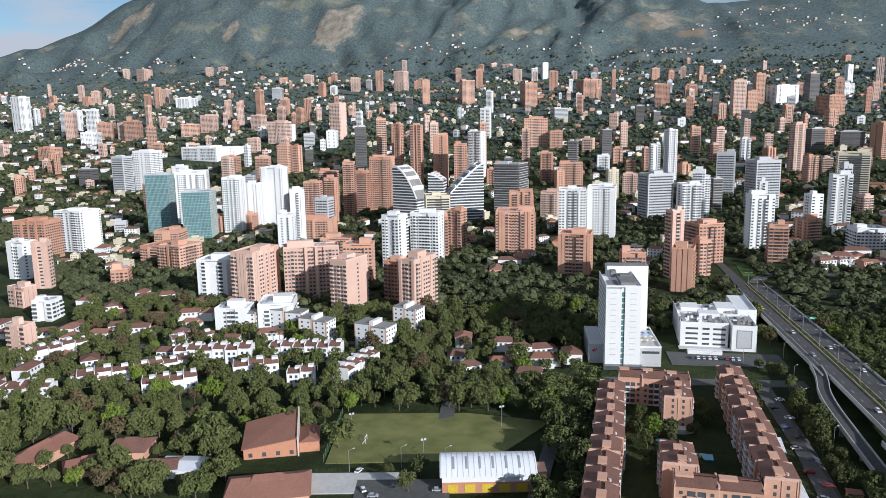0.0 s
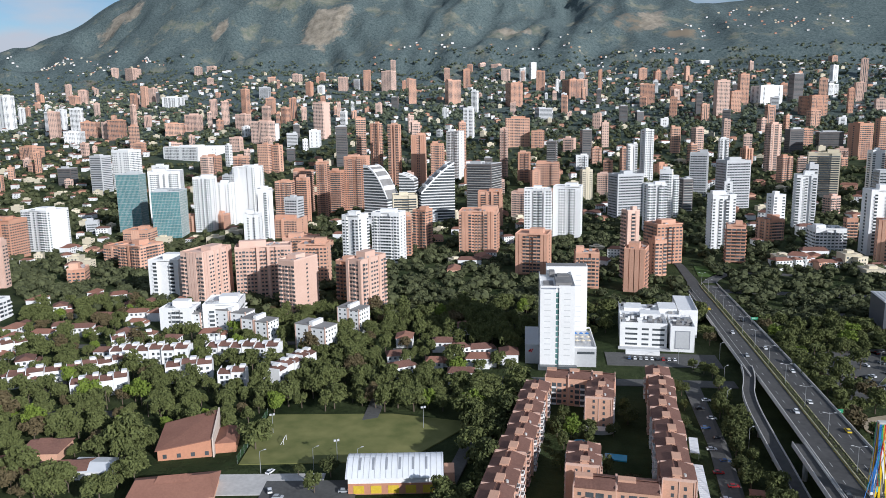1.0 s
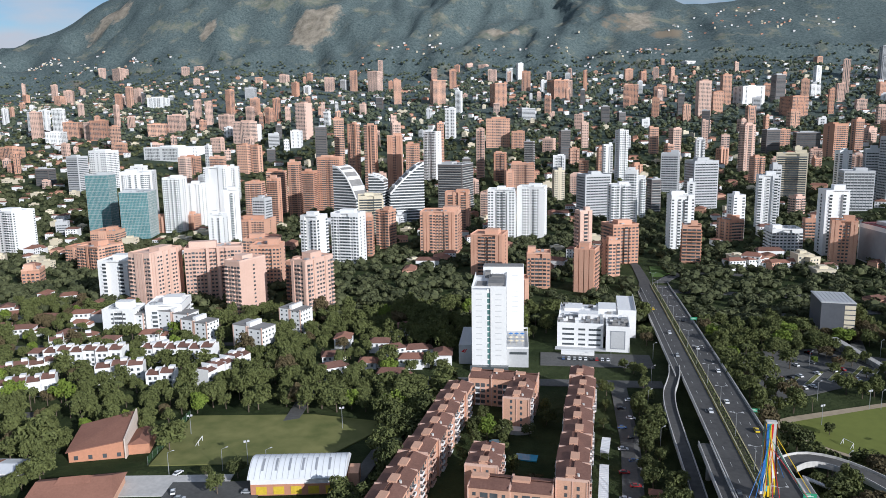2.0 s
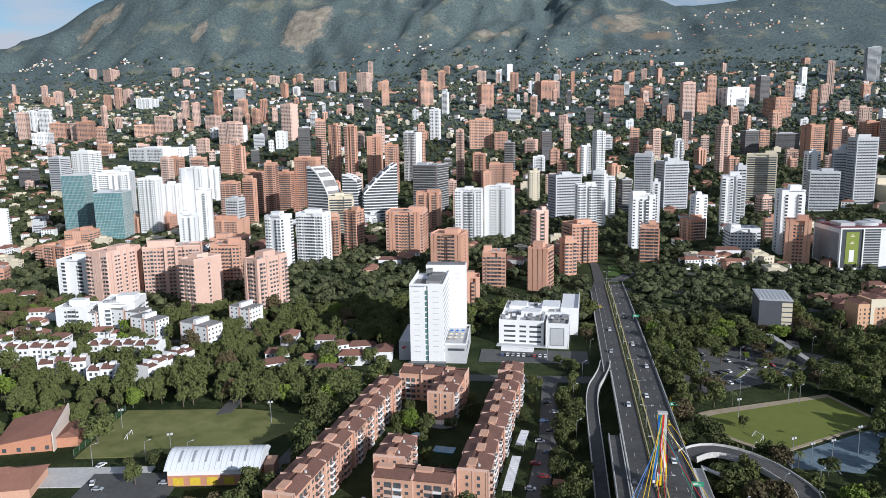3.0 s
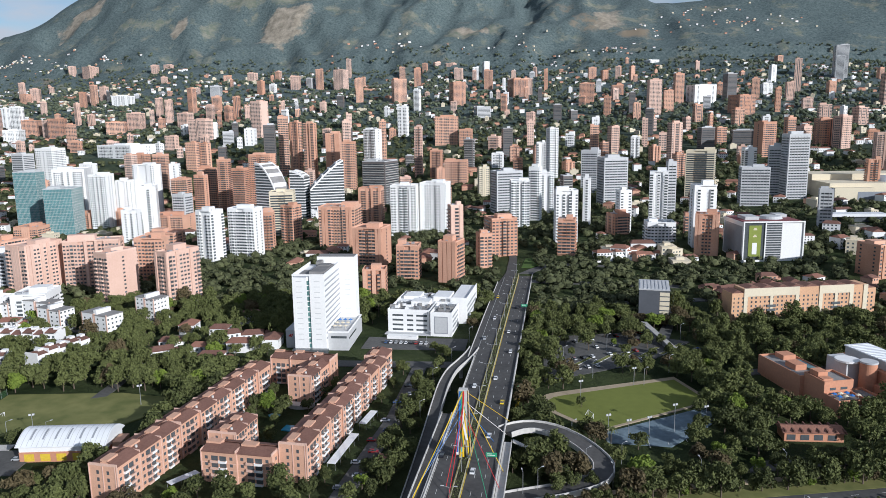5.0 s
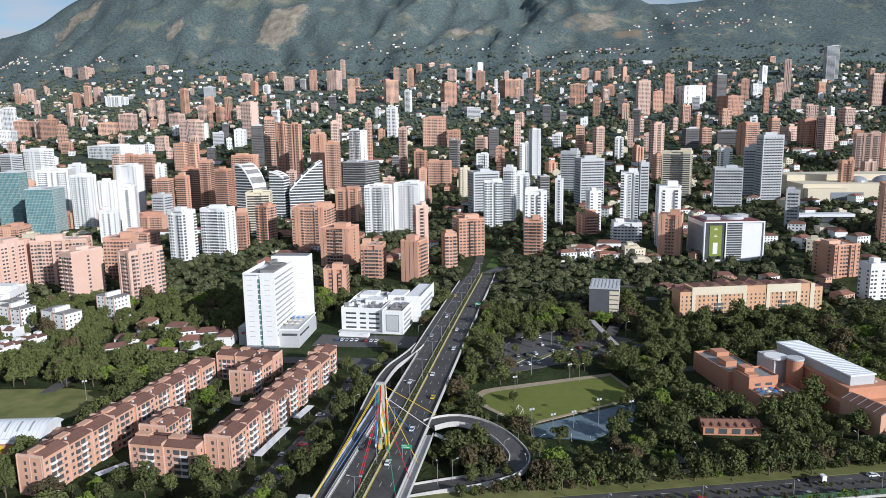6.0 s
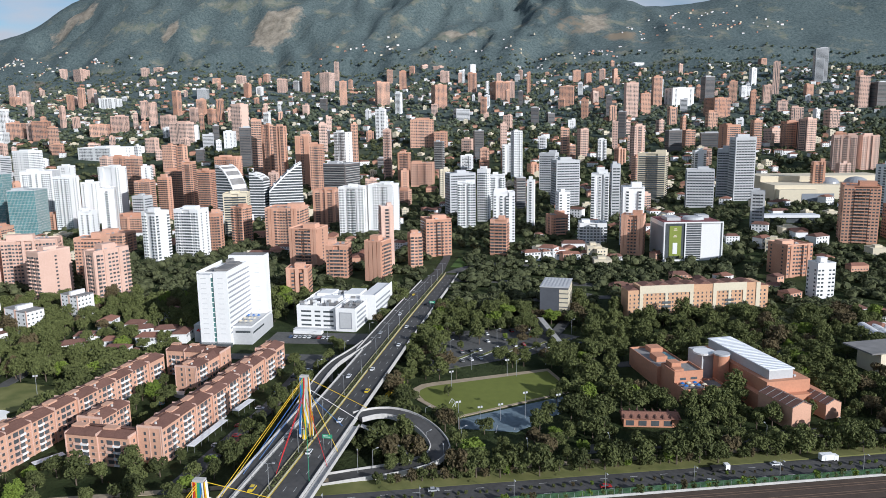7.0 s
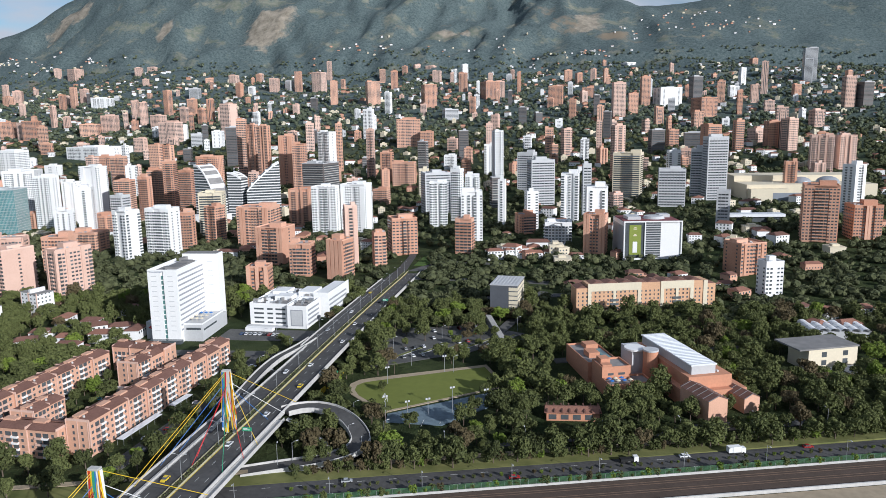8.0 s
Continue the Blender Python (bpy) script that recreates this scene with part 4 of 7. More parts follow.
# ---- brick flats round the courtyard ----
def flat_module(parent, x0, x1, y0, y1, z, h, rng, ends=""):
    """One stair bay of the flats: walls, party walls, sloped tile roofs, stair head, windows on the long sides."""
    w = Geo()
    w.box(x0, x1, y0, y1, -1.5, h)
    for a, b in ((y0, y0 + 0.35), (y1 - 0.35, y1)):
        q = Geo()
        q.box(x0 - 0.15, x1 + 0.15, a, b, h, h + 0.95)
        part("party_wall", q, PALEBRICK, parent)
    mid = x0 + (x1 - x0) * rng.uniform(0.42, 0.58)
    top = 1.7 + 0.3 * rng.random()
    for a, b, ha, hb in ((x0 - 0.5, mid - 0.9, 0.15, top), (mid + 0.9, x1 + 0.5, top, 0.15)):
        r = Geo()
        p = [(a, y0 + 0.35, h + ha), (b, y0 + 0.35, h + hb), (b, y1 - 0.35, h + hb), (a, y1 - 0.35, h + ha)]
        q = [(px, py, pz - 0.3) for px, py, pz in p]
        r.poly(p)
        r.poly(q[::-1])
        for i in range(4):
            r.poly([p[i], q[i], q[(i + 1) % 4], p[(i + 1) % 4]])
        part("roof_slope", r, ROOF, parent, "brown clay tile roof")
    q = Geo()
    q.box(mid - 1.6, mid + 1.6, y0 + 0.4, y0 + (y1 - y0) * 0.45, h, h + 2.3)
    part("stair_head", q, ROWBRICK, parent)
    r = Geo()
    r.box(mid - 0.9, mid + 0.9, y0 + (y1 - y0) * 0.45, y1 - 0.4, h + 0.3, h + 1.2)
    floors = int(h / 2.75)
    for sx, xf in ((-1, x0), (1, x1)):
        n = 4
        step = (y1 - y0 - 0.8) / n
        white = [rng.random() < 0.6 for _ in range(n)]
        for f in range(floors):
            zz = f * 2.75 + 0.5
            for k in range(n):
                yc = y0 + 0.4 + (k + 0.5) * step
                if k in (1, 2):
                    piece("window", (0.06, step * 0.8, 1.9), GLASS, parent, (xf + sx * 0.03, yc, zz + 1.05))
                    piece("balcony", (0.95, step * 0.92, 0.95), WHITE if white[k] else PALEBRICK, parent, (xf + sx * 0.475, yc, zz - 0.1), sx, hollow=True)
                else:
                    piece("window", (0.06, 1.2, 1.25), GLASS, parent, (xf + sx * 0.03, yc, zz + 1.2))
        q = Geo()
        q.box(*sorted((xf, xf + sx * 0.35)), y0 - 0.2, y0 + 0.2, -1, h + 0.6)
        part("pilaster", q, PALEBRICK, parent)
        for f in range(1, floors):
            q = Geo()
            q.box(*sorted((xf, xf + sx * 0.1)), y0 + 0.22, y1 - 0.22, f * 2.75 - 0.42, f * 2.75 - 0.24)
            part("string_course", q, PALEBRICK, parent)
    for e, yf in (("s", y0), ("n", y1)):
        if e in ends:
            sy = -1 if e == "s" else 1
            for f in range(floors):
                for xc in (x0 + (x1 - x0) * 0.3, x0 + (x1 - x0) * 0.68):
                    piece("window", (1.0, 0.06, 1.4), GLASS, parent, (xc, yf + sy * 0.03, f * 2.75 + 1.7))
            for xc in (x0 + (x1 - x0) * 0.49, x1 - 0.6):
                q = Geo()
                q.box(xc - 0.15, xc + 0.15, *sorted((yf, yf + sy * 0.2)), 0, h)
                part("pilaster", q, PALEBRICK, parent)
    part("wall", w, ROWBRICK, parent)
    part("roof_ridge", r, ROOF, parent)
    if rng.random() < 0.5:
        q = Geo()
        q.tube((mid + 2.6, y0 + 2.0, h + 0.9), (mid + 2.6, y0 + 2.0, h + 2.0), 0.55, 0.5, 9)
        part("water_tank", q, LCONC, parent)


PIECES = {}


def piece(name, size, material, parent, at, side=1, hollow=False):
    """A window or balcony as an object of its own on a shared mesh, centred at a point of its parent."""
    key = (name, tuple(round(v, 2) for v in size), material.name, side if hollow else 0)
    if key not in PIECES:
        a, b, c = (v / 2 for v in size)
        q = Geo()
        if hollow:
            q.box(-a, a, -b, b, -c, -c + 0.16)
            q.box(*sorted((side * a, side * (a - 0.1))), -b, b, -c + 0.16, c)
            for y0, y1 in ((-b, -b + 0.1), (b - 0.1, b)):
                q.box(*sorted((-side * a, side * (a - 0.1))), y0, y1, -c + 0.16, c)
        else:
            q.box(-a, a, -b, b, -c, c)
        PIECES[key] = q.mesh(name, [material])
    ob = new(name, PIECES[key])
    ob.parent = parent
    ob.location = at
    return ob


PALEBRICK = mat("pale brick trim", (0.64, 0.43, 0.34), 0.85, 0.15, 1.5, 0.1)


def flats(x, y, rot, width, length, n, h0, h1, seed, ends="sn"):
    """A row of stair bays from a near end at x, y; heights run from h0 to h1."""
    rng = random.Random(seed)
    step = length / n
    for i in range(n):
        c, s = math.cos(radians(rot)), math.sin(radians(rot))
        px, py = x - s * i * step, y + c * i * step
        z = ground_z(px, py)
        t = thing("apartment_block", px, py, z, rot, "five-storey terracotta brick flats with brown tile roofs", "apartment block", "courtyard flats")
        jog = rng.uniform(-0.7, 0.7)
        e = ("s" if i == 0 and "s" in ends else "") + ("n" if i == n - 1 and "n" in ends else "")
        flat_module(t, -width / 2 + jog, width / 2 + jog, 0, step - 0.02, z, h0 + (h1 - h0) * i / max(1, n - 1) + rng.uniform(-0.4, 0.4), rng, e)


flats(-2.9, 213, -4.4, 11.2, 116, 9, 14.9, 13.4, 1)
flats(57.6, 238, -3.2, 10.9, 118, 9, 14.8, 12.7, 2)
flats(9.5, 340, -93, 11.0, 33, 3, 13.6, 13.6, 3)
flats(34.3, 310.5, -4, 11.8, 24, 2, 14.2, 13.6, 4)
flats(25.9, 245.5, -4, 11.8, 19, 2, 14.2, 14.2, 5)
flats(23, 240, -93, 10.0, 29, 2, 12.2, 12.2, 6)
# rounded terrace, pools in the courtyard
g = Geo()
g.prism([(34.5 + 7 * math.cos(t), 309.5 + 5 * math.sin(t)) for t in np.linspace(math.pi, 2 * math.pi, 14)], 0.3, 2.6)
tagged(part("terrace", g, LCONC), "pale rounded concrete terrace at the foot of the flats", "terrace", kind="structure")
g = Geo()
g.prism(rect(40, 284, 9, 5.5, -5), 0.2, 0.75)
tagged(part("swimming_pool", g, POOL), "blue rectangular swimming pool in the courtyard", "pool")
g = Geo()
g.prism([(26 + 3 * math.cos(t), 297 + 2 * math.sin(t)) for t in np.linspace(0, 6.0, 14)], 0.2, 0.75)
tagged(part("swimming_pool", g, POOL), "small round blue pool in the courtyard", "pool")


def carport(x, y, rot, length):
    """A long pale roof on thin posts over parked cars."""
    t = thing("carport", x, y, ground_z(x, y), rot, "long pale sheet-metal carport roof on thin posts", "carport", "carports")
    q = Geo()
    q.box(-1.8, 1.8, 0, length, 2.7, 2.85)
    for k in range(int(length / 1.5)):
        q.box(-1.8, 1.8, k * 1.5 + 0.6, k * 1.5 + 0.72, 2.85, 2.92)
    part("roof", q, METALW, t)
    for k in range(int(length / 5) + 1):
        for sx in (-1.6, 1.6):
            q = Geo()
            q.tube((sx, 0.3 + k * (length - 0.6) / int(length / 5), -0.3), (sx, 0.3 + k * (length - 0.6) / int(length / 5), 2.7), 0.06, 0.06, 6)
            part("post", q, STEEL, t)


carport(69.2, 249, -3.5, 28)
carport(71.4, 287, -6, 15)
carport(13.5, 226, -32, 12)
t = thing("gate_house", 88.5, 258, ground_z(88, 258), -6, "small brick gate house with a tiled roof", "gate house")
g = Geo()
g.box(-2.4, 2.4, -1.8, 1.8, -0.5, 2.8)
part("wall", g, ROWBRICK, t)
g = Geo()
g.hip(-2.4, 2.4, -1.8, 1.8, 2.8, 0.9)
part("roof", g, REDROOF, t)


# ---- white tower ----
def white_tower():
    z = 4.0
    t = thing("office_tower", 4.4, 381.8, z, 4, "tall white tower with thin slit windows and a grey podium", "tower")
    a = Geo()
    a.box(0, 8.4, 0, 39, -2, 43.6)
    a.box(10.2, 18.8, 0, 39, -2, 44.6)
    a.box(8.4, 10.2, 0.8, 39, -2, 44.0)
    part("wall", a, WHITE, t)
    b = Geo()
    b.box(4.5, 28.5, 39, 49, -2, 48.6)
    part("rear_wall", b, WHITE, t)
    s = Geo()
    for i in range(13):
        s.box(8.5, 10.1, 0.5, 0.8, 1.5 + i * 3.15, 3.9 + i * 3.15)
    part("stair_glazing", s, TEALG, t, "narrow strip of green glass")
    for i in range(12):
        zz = 6.5 + i * 3.15
        for x0, x1 in ((2.2, 5.6), (12.8, 16.2)):
            g = Geo()
            g.box(x0, x1, -0.05, 0.01, zz, zz + 0.35)
            part("slit_window", g, GREY, t)
        g = Geo()
        g.box(18.79, 18.86, 1.5, 38, zz - 0.2, zz + 0.9)
        part("window_band", g, GREYBAND, t)
        g = Geo()
        g.box(21.5, 25.0, 38.94, 39.0, zz + 2, zz + 2.35)
        part("slit_window", g, GREY, t)
        g = Geo()
        g.box(-0.06, 0.0, 3, 36, zz - 0.2, zz + 0.9)
        part("window_band", g, GREYBAND, t)
    r = Geo()
    for x0, x1, y0, y1 in ((0, 18.8, 0, 0.3), (0, 0.3, 0.3, 39), (18.5, 18.8, 0.3, 39)):
        r.box(x0, x1, y0, y1, 43.6 if x0 < 9 and x1 < 18 else 44.6, 45.6)
    part("parapet", r, WHITE, t)
    r = Geo()
    r.box(8.6, 17.5, 6, 30, 44.0, 46.0)
    r.box(10, 16.5, 22, 29, 46.0, 46.6)
    part("plant_room", r, FLAT, t, "grey rooftop plant room")
    r = Geo()
    r.box(2, 7.5, 8, 20, 43.6, 44.2)
    r.box(6, 9, 31, 38, 43.6, 47)
    r.box(4.8, 28, 39.3, 48.7, 48.55, 48.8)
    part("roof_deck", r, FLAT, t)
    p = Geo()
    p.box(-8, 0, 8, 44, -2, 10)
    part("podium", p, LGREY, t, "grey clad podium wing")
    p = Geo()
    p.box(18.8, 31, 4, 39, -2, 9.5)
    p.box(18.8, 31, 39, 43, -2, 8)
    part("podium", p, LGREY, t, "grey clad podium with a roof terrace")
    g = Geo()
    g.box(20.5, 30, 3.94, 4.0, 6.2, 7.6)
    g.box(30.96, 31.04, 6, 26, 5.2, 6.4)
    part("podium_window", g, GLASS, t)
    g = Geo()
    for x0, x1, y0, y1 in ((18.8, 31, 4, 4.3), (30.7, 31, 4.3, 43), (18.8, 30.7, 42.7, 43)):
        g.box(x0, x1, y0, y1, 9.5, 10.5)
    part("parapet", g, WHITE, t)
    for i in range(9):
        g = Geo()
        x, y = 21 + (i % 3) * 3.3, 12 + (i // 3) * 7
        g.tube((x, y, 9.5), (x, y, 11.6), 0.06, 0.06, 5)
        g.tube((x, y, 11.6), (x, y, 12.3), 1.4, 0.1, 8)
        part("parasol", g, [CREAM if i < 6 else BLU], t)
    g = Geo()
    g.box(-1, 20, -3.5, -0.01, -1, 1.2)
    part("entrance_canopy", g, GLASS, t)
    g = Geo()
    g.poly([(-6.6, 7.93, 6.0), (-5.2, 7.93, 5.6), (-4.4, 7.93, 7.4), (-5.0, 7.93, 7.4)])
    g.poly([(-5.0, 7.92, 5.4), (-4.5, 7.92, 5.4), (-3.3, 7.92, 7.6), (-3.9, 7.92, 7.6)])
    part("emblem", g, RED, t, "small red wall emblem")


LGREY = mat("light grey panels", (0.50, 0.50, 0.50), 0.6, 0.1, 0.8, 0.05)
GREYBAND = mat("shaded window band", (0.30, 0.31, 0.33), 0.35, 0.15, 0.3, 0.1)
white_tower()


# ---- white clinic ----
def clinic():
    z = 3.0
    t = thing("medical_building", 50, 425.5, z, -2, "white flat-roofed building with dark window bands and roof plant", "medical building")
    a = Geo()
    a.box(0, 27, 0, 24, -2, 14.5)
    a.box(0, 36, 24, 48, -2, 15)
    part("wall", a, WHITE, t)
    a = Geo()
    a.box(28.5, 42, -4, 22, -2, 14.5)
    part("wing", a, WHITE, t)
    a = Geo()
    a.box(36, 47, 24.5, 68, -2, 17.0)
    part("wing", a, WHITE, t)
    for f in range(4):
        for x0, x1 in ((3, 10), (12.5, 16.5), (18.5, 25.5)):
            g = Geo()
            g.box(x0, x1, -0.06, 0.02, 2.0 + f * 3.1, 3.2 + f * 3.1)
            part("window_band", g, GLASS, t)
        g = Geo()
        g.box(42, 42.06, -1, 19, 2 + f * 3.1, 3.3 + f * 3.1)
        part("window_band", g, GREYBAND, t)
        g = Geo()
        g.box(47, 47.06, 26, 62, 2 + f * 3.3, 3.3 + f * 3.3)
        part("window_band", g, GREYBAND, t)
    g = Geo()
    for b in ((31.5, 39, -4.08, -3.98, 2.5, 12.5),):
        g.box(*b)
    part("facade_panel", g, LGREY, t, "framed pale panel")
    g = Geo()
    for x0, x1, z0, z1 in ((31, 31.5, 2, 13), (39, 39.5, 2, 13), (31.5, 39, 12.5, 13), (31.5, 39, 2, 2.5)):
        g.box(x0, x1, -4.15, -3.98, z0, z1)
    part("panel_frame", g, GREYBAND, t)
    r = Geo()
    for x0, x1, y0, y1, h in ((0, 27, 0, 0.3, 14.5), (0, 0.3, 0.3, 24, 14.5), (26.7, 27, 0.3, 24, 14.5), (28.5, 42, -4, -3.7, 14.5), (28.5, 28.8, -3.7, 22, 14.5), (41.7, 42, -3.7, 22, 14.5), (36, 47, 24.5, 24.8, 17.0), (46.7, 47, 24.8, 68, 17.0), (0, 0.3, 24, 48, 15)):
        r.box(x0, x1, y0, y1, h, h + 1.3)
    part("parapet", r, WHITE, t)
    r = Geo()
    r.box(2, 12, 2, 22, 14.5, 14.6)
    r.box(14, 25, 3, 21, 14.5, 14.65)
    r.box(30, 41, -2.5, 20, 14.5, 14.65)
    part("roof_deck", r, FLAT, t)
    rng = random.Random(3)
    for i in range(60):
        x, y = rng.choice(((rng.uniform(1, 26), rng.uniform(2, 23)), (rng.uniform(29.5, 41), rng.uniform(-3, 21)), (rng.uniform(2, 35), rng.uniform(26, 46))))
        s = rng.uniform(0.5, 1.7)
        g = Geo()
        h = 15.0 if y > 24 else 14.5
        g.box(x - s, x + s, y - s * 0.7, y + s * 0.7, h, h + rng.uniform(0.8, 2.6))
        part("rooftop_unit", g, [WHITE, STEEL, FLAT][i % 3], t)
    r = Geo()
    r.box(12, 24, 14, 23.5, 14.5, 17.6)
    r.box(24, 35, 27, 44, 15, 18)
    r.box(3, 14, 30, 44, 15, 17)
    part("stair_head", r, WHITE, t)
    r = Geo()
    r.box(-1, 29, -5, -0.1, 3.0 - 2.6, 0.9)
    part("entrance_canopy", r, LGREY, t)
    r = Geo()
    r.box(3, 22, -14, -10, -1, 2.6)
    part("annex", r, WHITE, t, "low white entrance pavilion")


clinic()

# ---- slab towers and their neighbours ----
for k, (x, y, w, d, h, r, s) in enumerate(((-256, 477, 19, 36, 45.5, -8, "P"), (-213, 507, 42, 18, 45, 22, "P"), (-178, 468, 14, 27, 43, -17, "P"), (-127, 464, 13, 30, 45, -19, "P"), (-189, 548, 24, 18, 36, 8, "B"), (-150, 512, 15, 14, 30, -15, "B"), (-289, 492, 24, 22, 32, 5, "W"))):
    tower(x, y, w, h, s, 800 + k, rot=r, d=d, fine=2, z=ground_z(x, y) - (4 if k < 4 else 0))


def small_block(x, y, w, d, h, rot, seed, wall=WHITE, trim=PINK, label="white walk-up flats with pink corner strips and flat roof"):
    t = thing("apartment_block", x, y, ground_z(x, y), rot, label, "apartment block", "white flats")
    a, b, g, r = Geo(), Geo(), Geo(), Geo()
    for sx in (-1, 1):
        x0 = sx * w / 4
        a.box(x0 - w * 0.22, x0 + w * 0.22, 0, d, -1.5, h - (1.2 if sx > 0 else 0))
        for f in range(int(h / 2.8)):
            for xc in (x0 - w * 0.11, x0 + w * 0.11):
                g.box(xc - 0.6, xc + 0.6, -0.05, 0, f * 2.8 + 1, f * 2.8 + 2.1)
            for k in range(int(d / 3)):
                g.box(*sorted((sx * w * 0.47, sx * w * 0.47 + sx * 0.05)), k * 3 + 1, k * 3 + 2.2, f * 2.8 + 1, f * 2.8 + 2.1)
        for xc in (x0 - w * 0.22, x0 + w * 0.22):
            b.box(xc - 0.35, xc + 0.35, -0.12, 0.4, -1.5, h)
        r.box(x0 - w * 0.23, x0 + w * 0.23, -0.2, d + 0.2, h - (1.2 if sx > 0 else 0), h + 0.5 - (1.2 if sx > 0 else 0))
    a.box(-w * 0.06, w * 0.06, 1.2, d - 1, -1.5, h + 2)
    part("wall", a, wall, t)
    part("corner_strips", b, trim, t, kind="stuff")
    part("window_panes", g, GLASS, t, kind="stuff")
    part("roof", r, FLAT, t)


for k, (x, y, w, d, h, r) in enumerate(((-174, 404, 21, 12, 15, -12), (-133, 393, 23, 13, 16, -16), (-121, 430, 17, 14, 17, -14), (-203, 428, 26, 12, 13, -6), (-232, 425, 20, 12, 12, 4))):
    small_block(x, y, w, d, h, r, k)


def row_house(x, y, w, d, h, rot, n, label="white terraced house with a brown mono-pitch tile roof"):
    """A short white terrace: n houses with party walls rising above sloped brown roofs."""
    s = w / n
    for i in range(n):
        t = thing("terraced_house", 0, 0, 0, 0, label, "terraced house", "white terraces")
        t.matrix_world = pose(x, y, ground_z(x, y), 0, 0, rot) @ pose(-w / 2 + i * s, 0, 0)
        a, r, g = Geo(), Geo(), Geo()
        hh = h + (0.9 if i % 2 else 0)
        y0 = 1.2 if i % 2 else 0
        a.box(0.01, s - 0.01, y0, d, -1.5, hh)
        part("wall", a, WHITE, t)
        a = Geo()
        a.box(0, 0.3, -0.3, d + 0.2, -1.5, hh + 1.5)
        part("party_wall", a, WHITE, t)
        a = Geo()
        a.box(s * 0.55, s - 0.3, d * 0.35, d * 0.7, hh, hh + 2.4)
        part("stair_head", a, WHITE, t)
        r.poly([(0.3, -0.4, hh + 0.1), (s - 0.05, -0.4, hh + 0.1), (s - 0.05, d * 0.5, hh + 1.6), (0.3, d * 0.5, hh + 1.6)])
        r.poly([(0.3, d * 0.5, hh + 1.6), (s - 0.05, d * 0.5, hh + 1.6), (s - 0.05, d + 0.3, hh + 0.2), (0.3, d + 0.3, hh + 0.2)])
        part("roof", r, ROOF, t, "brown clay tile roof")
        for f in range(int(h / 2.7)):
            for xc in (s * 0.3, s * 0.7):
                g.box(xc - 0.7, xc + 0.7, y0 - 0.06, y0, f * 2.7 + 0.5, f * 2.7 + 2.0)
        part("window_panes", g, GLASS, t, kind="stuff")


for x, y, w, d, h, r, n in ((-217, 357, 44, 11, 9, 12, 6), (-166, 370, 42, 11, 8.5, 7, 6), (-217, 313, 27, 10, 8, 30, 4), (-181, 338, 24, 10, 9, 24, 3), (-153, 331, 14, 9, 8.5, 14, 2), (-125, 354, 36, 10, 8, 78, 5), (-315, 352, 38, 10, 8, 60, 5), (-245, 384, 24, 9, 7, 40, 3), (-262, 322, 26, 9, 6.5, 35, 3), (-236, 338, 30, 9, 7, 40, 4), (-290, 300, 22, 9, 6, 12, 3)):
    row_house(x, y, w, d, h, r, n)


def villa(x, y, w, d, h, rot, wall, roof, label="low white house with a brown tile roof among trees"):
    t = thing("house", x, y, ground_z(x, y), rot, label, "house", "garden houses")
    a, r, g = Geo(), Geo(), Geo()
    a.box(-w / 2, w / 2, -d / 2, d / 2, -1.5, h)
    a.box(w / 2 - 0.01, w / 2 + w * 0.3, -d / 4, d / 2, -1.5, h * 0.6)
    r.hip(-w / 2, w / 2, -d / 2, d / 2, h, 2.1, 0, 0.6)
    r.hip(w / 2, w / 2 + w * 0.3, -d / 4, d / 2, h * 0.6, 1.3, 0, 0.4)
    for k in range(int(w / 3)):
        g.box(-w / 2 + k * 3 + 0.8, -w / 2 + k * 3 + 2.2, -d / 2 - 0.06, -d / 2, h - 2.2, h - 0.8)
    part("wall", a, wall, t)
    part("roof", r, roof, t)
    part("window_panes", g, GLASS, t, kind="stuff")


rng = random.Random(11)
VILLAS = []
for cx, cy, n, rx, ry in ((-290, 400, 10, 70, 45), (-255, 440, 8, 50, 40), (-60, 395, 8, 36, 45), (-30, 400, 3, 25, 20), (-310, 320, 7, 40, 30), (-350, 440, 12, 60, 60), (330, 540, 18, 60, 32), (270, 660, 10, 50, 20), (450, 470, 6, 40, 25)):
    for _ in range(n):
        for _try in range(12):
            x, y = cx + rng.uniform(-rx, rx), cy + rng.uniform(-ry, ry)
            if all((x - a) ** 2 + (y - b) ** 2 > 13 ** 2 for a, b in VILLAS) and clear(x, y, 6):
                VILLAS.append((x, y))
                dark = cy > 500
                villa(x, y, rng.uniform(9, 15), rng.uniform(8, 11), rng.choice((3.4, 5.8, 6)), rng.choice((8, 20, 98, 35)), ROWBRICK if dark and rng.random() < 0.5 else WHITE, ROOF if rng.random() < 0.6 else REDROOF)
                break


for x, y, w, d, h, r in ((196, 641, 15, 12, 8, 20), (212, 646, 15, 12, 8, 24), (230, 646, 22, 9, 5, 4), (253, 650, 22, 9, 5, 4)):
    villa(x, y, w, d, h, r, WHITE, REDROOF, "white house with a steep red clay tile roof")
    VILLAS.append((x, y))


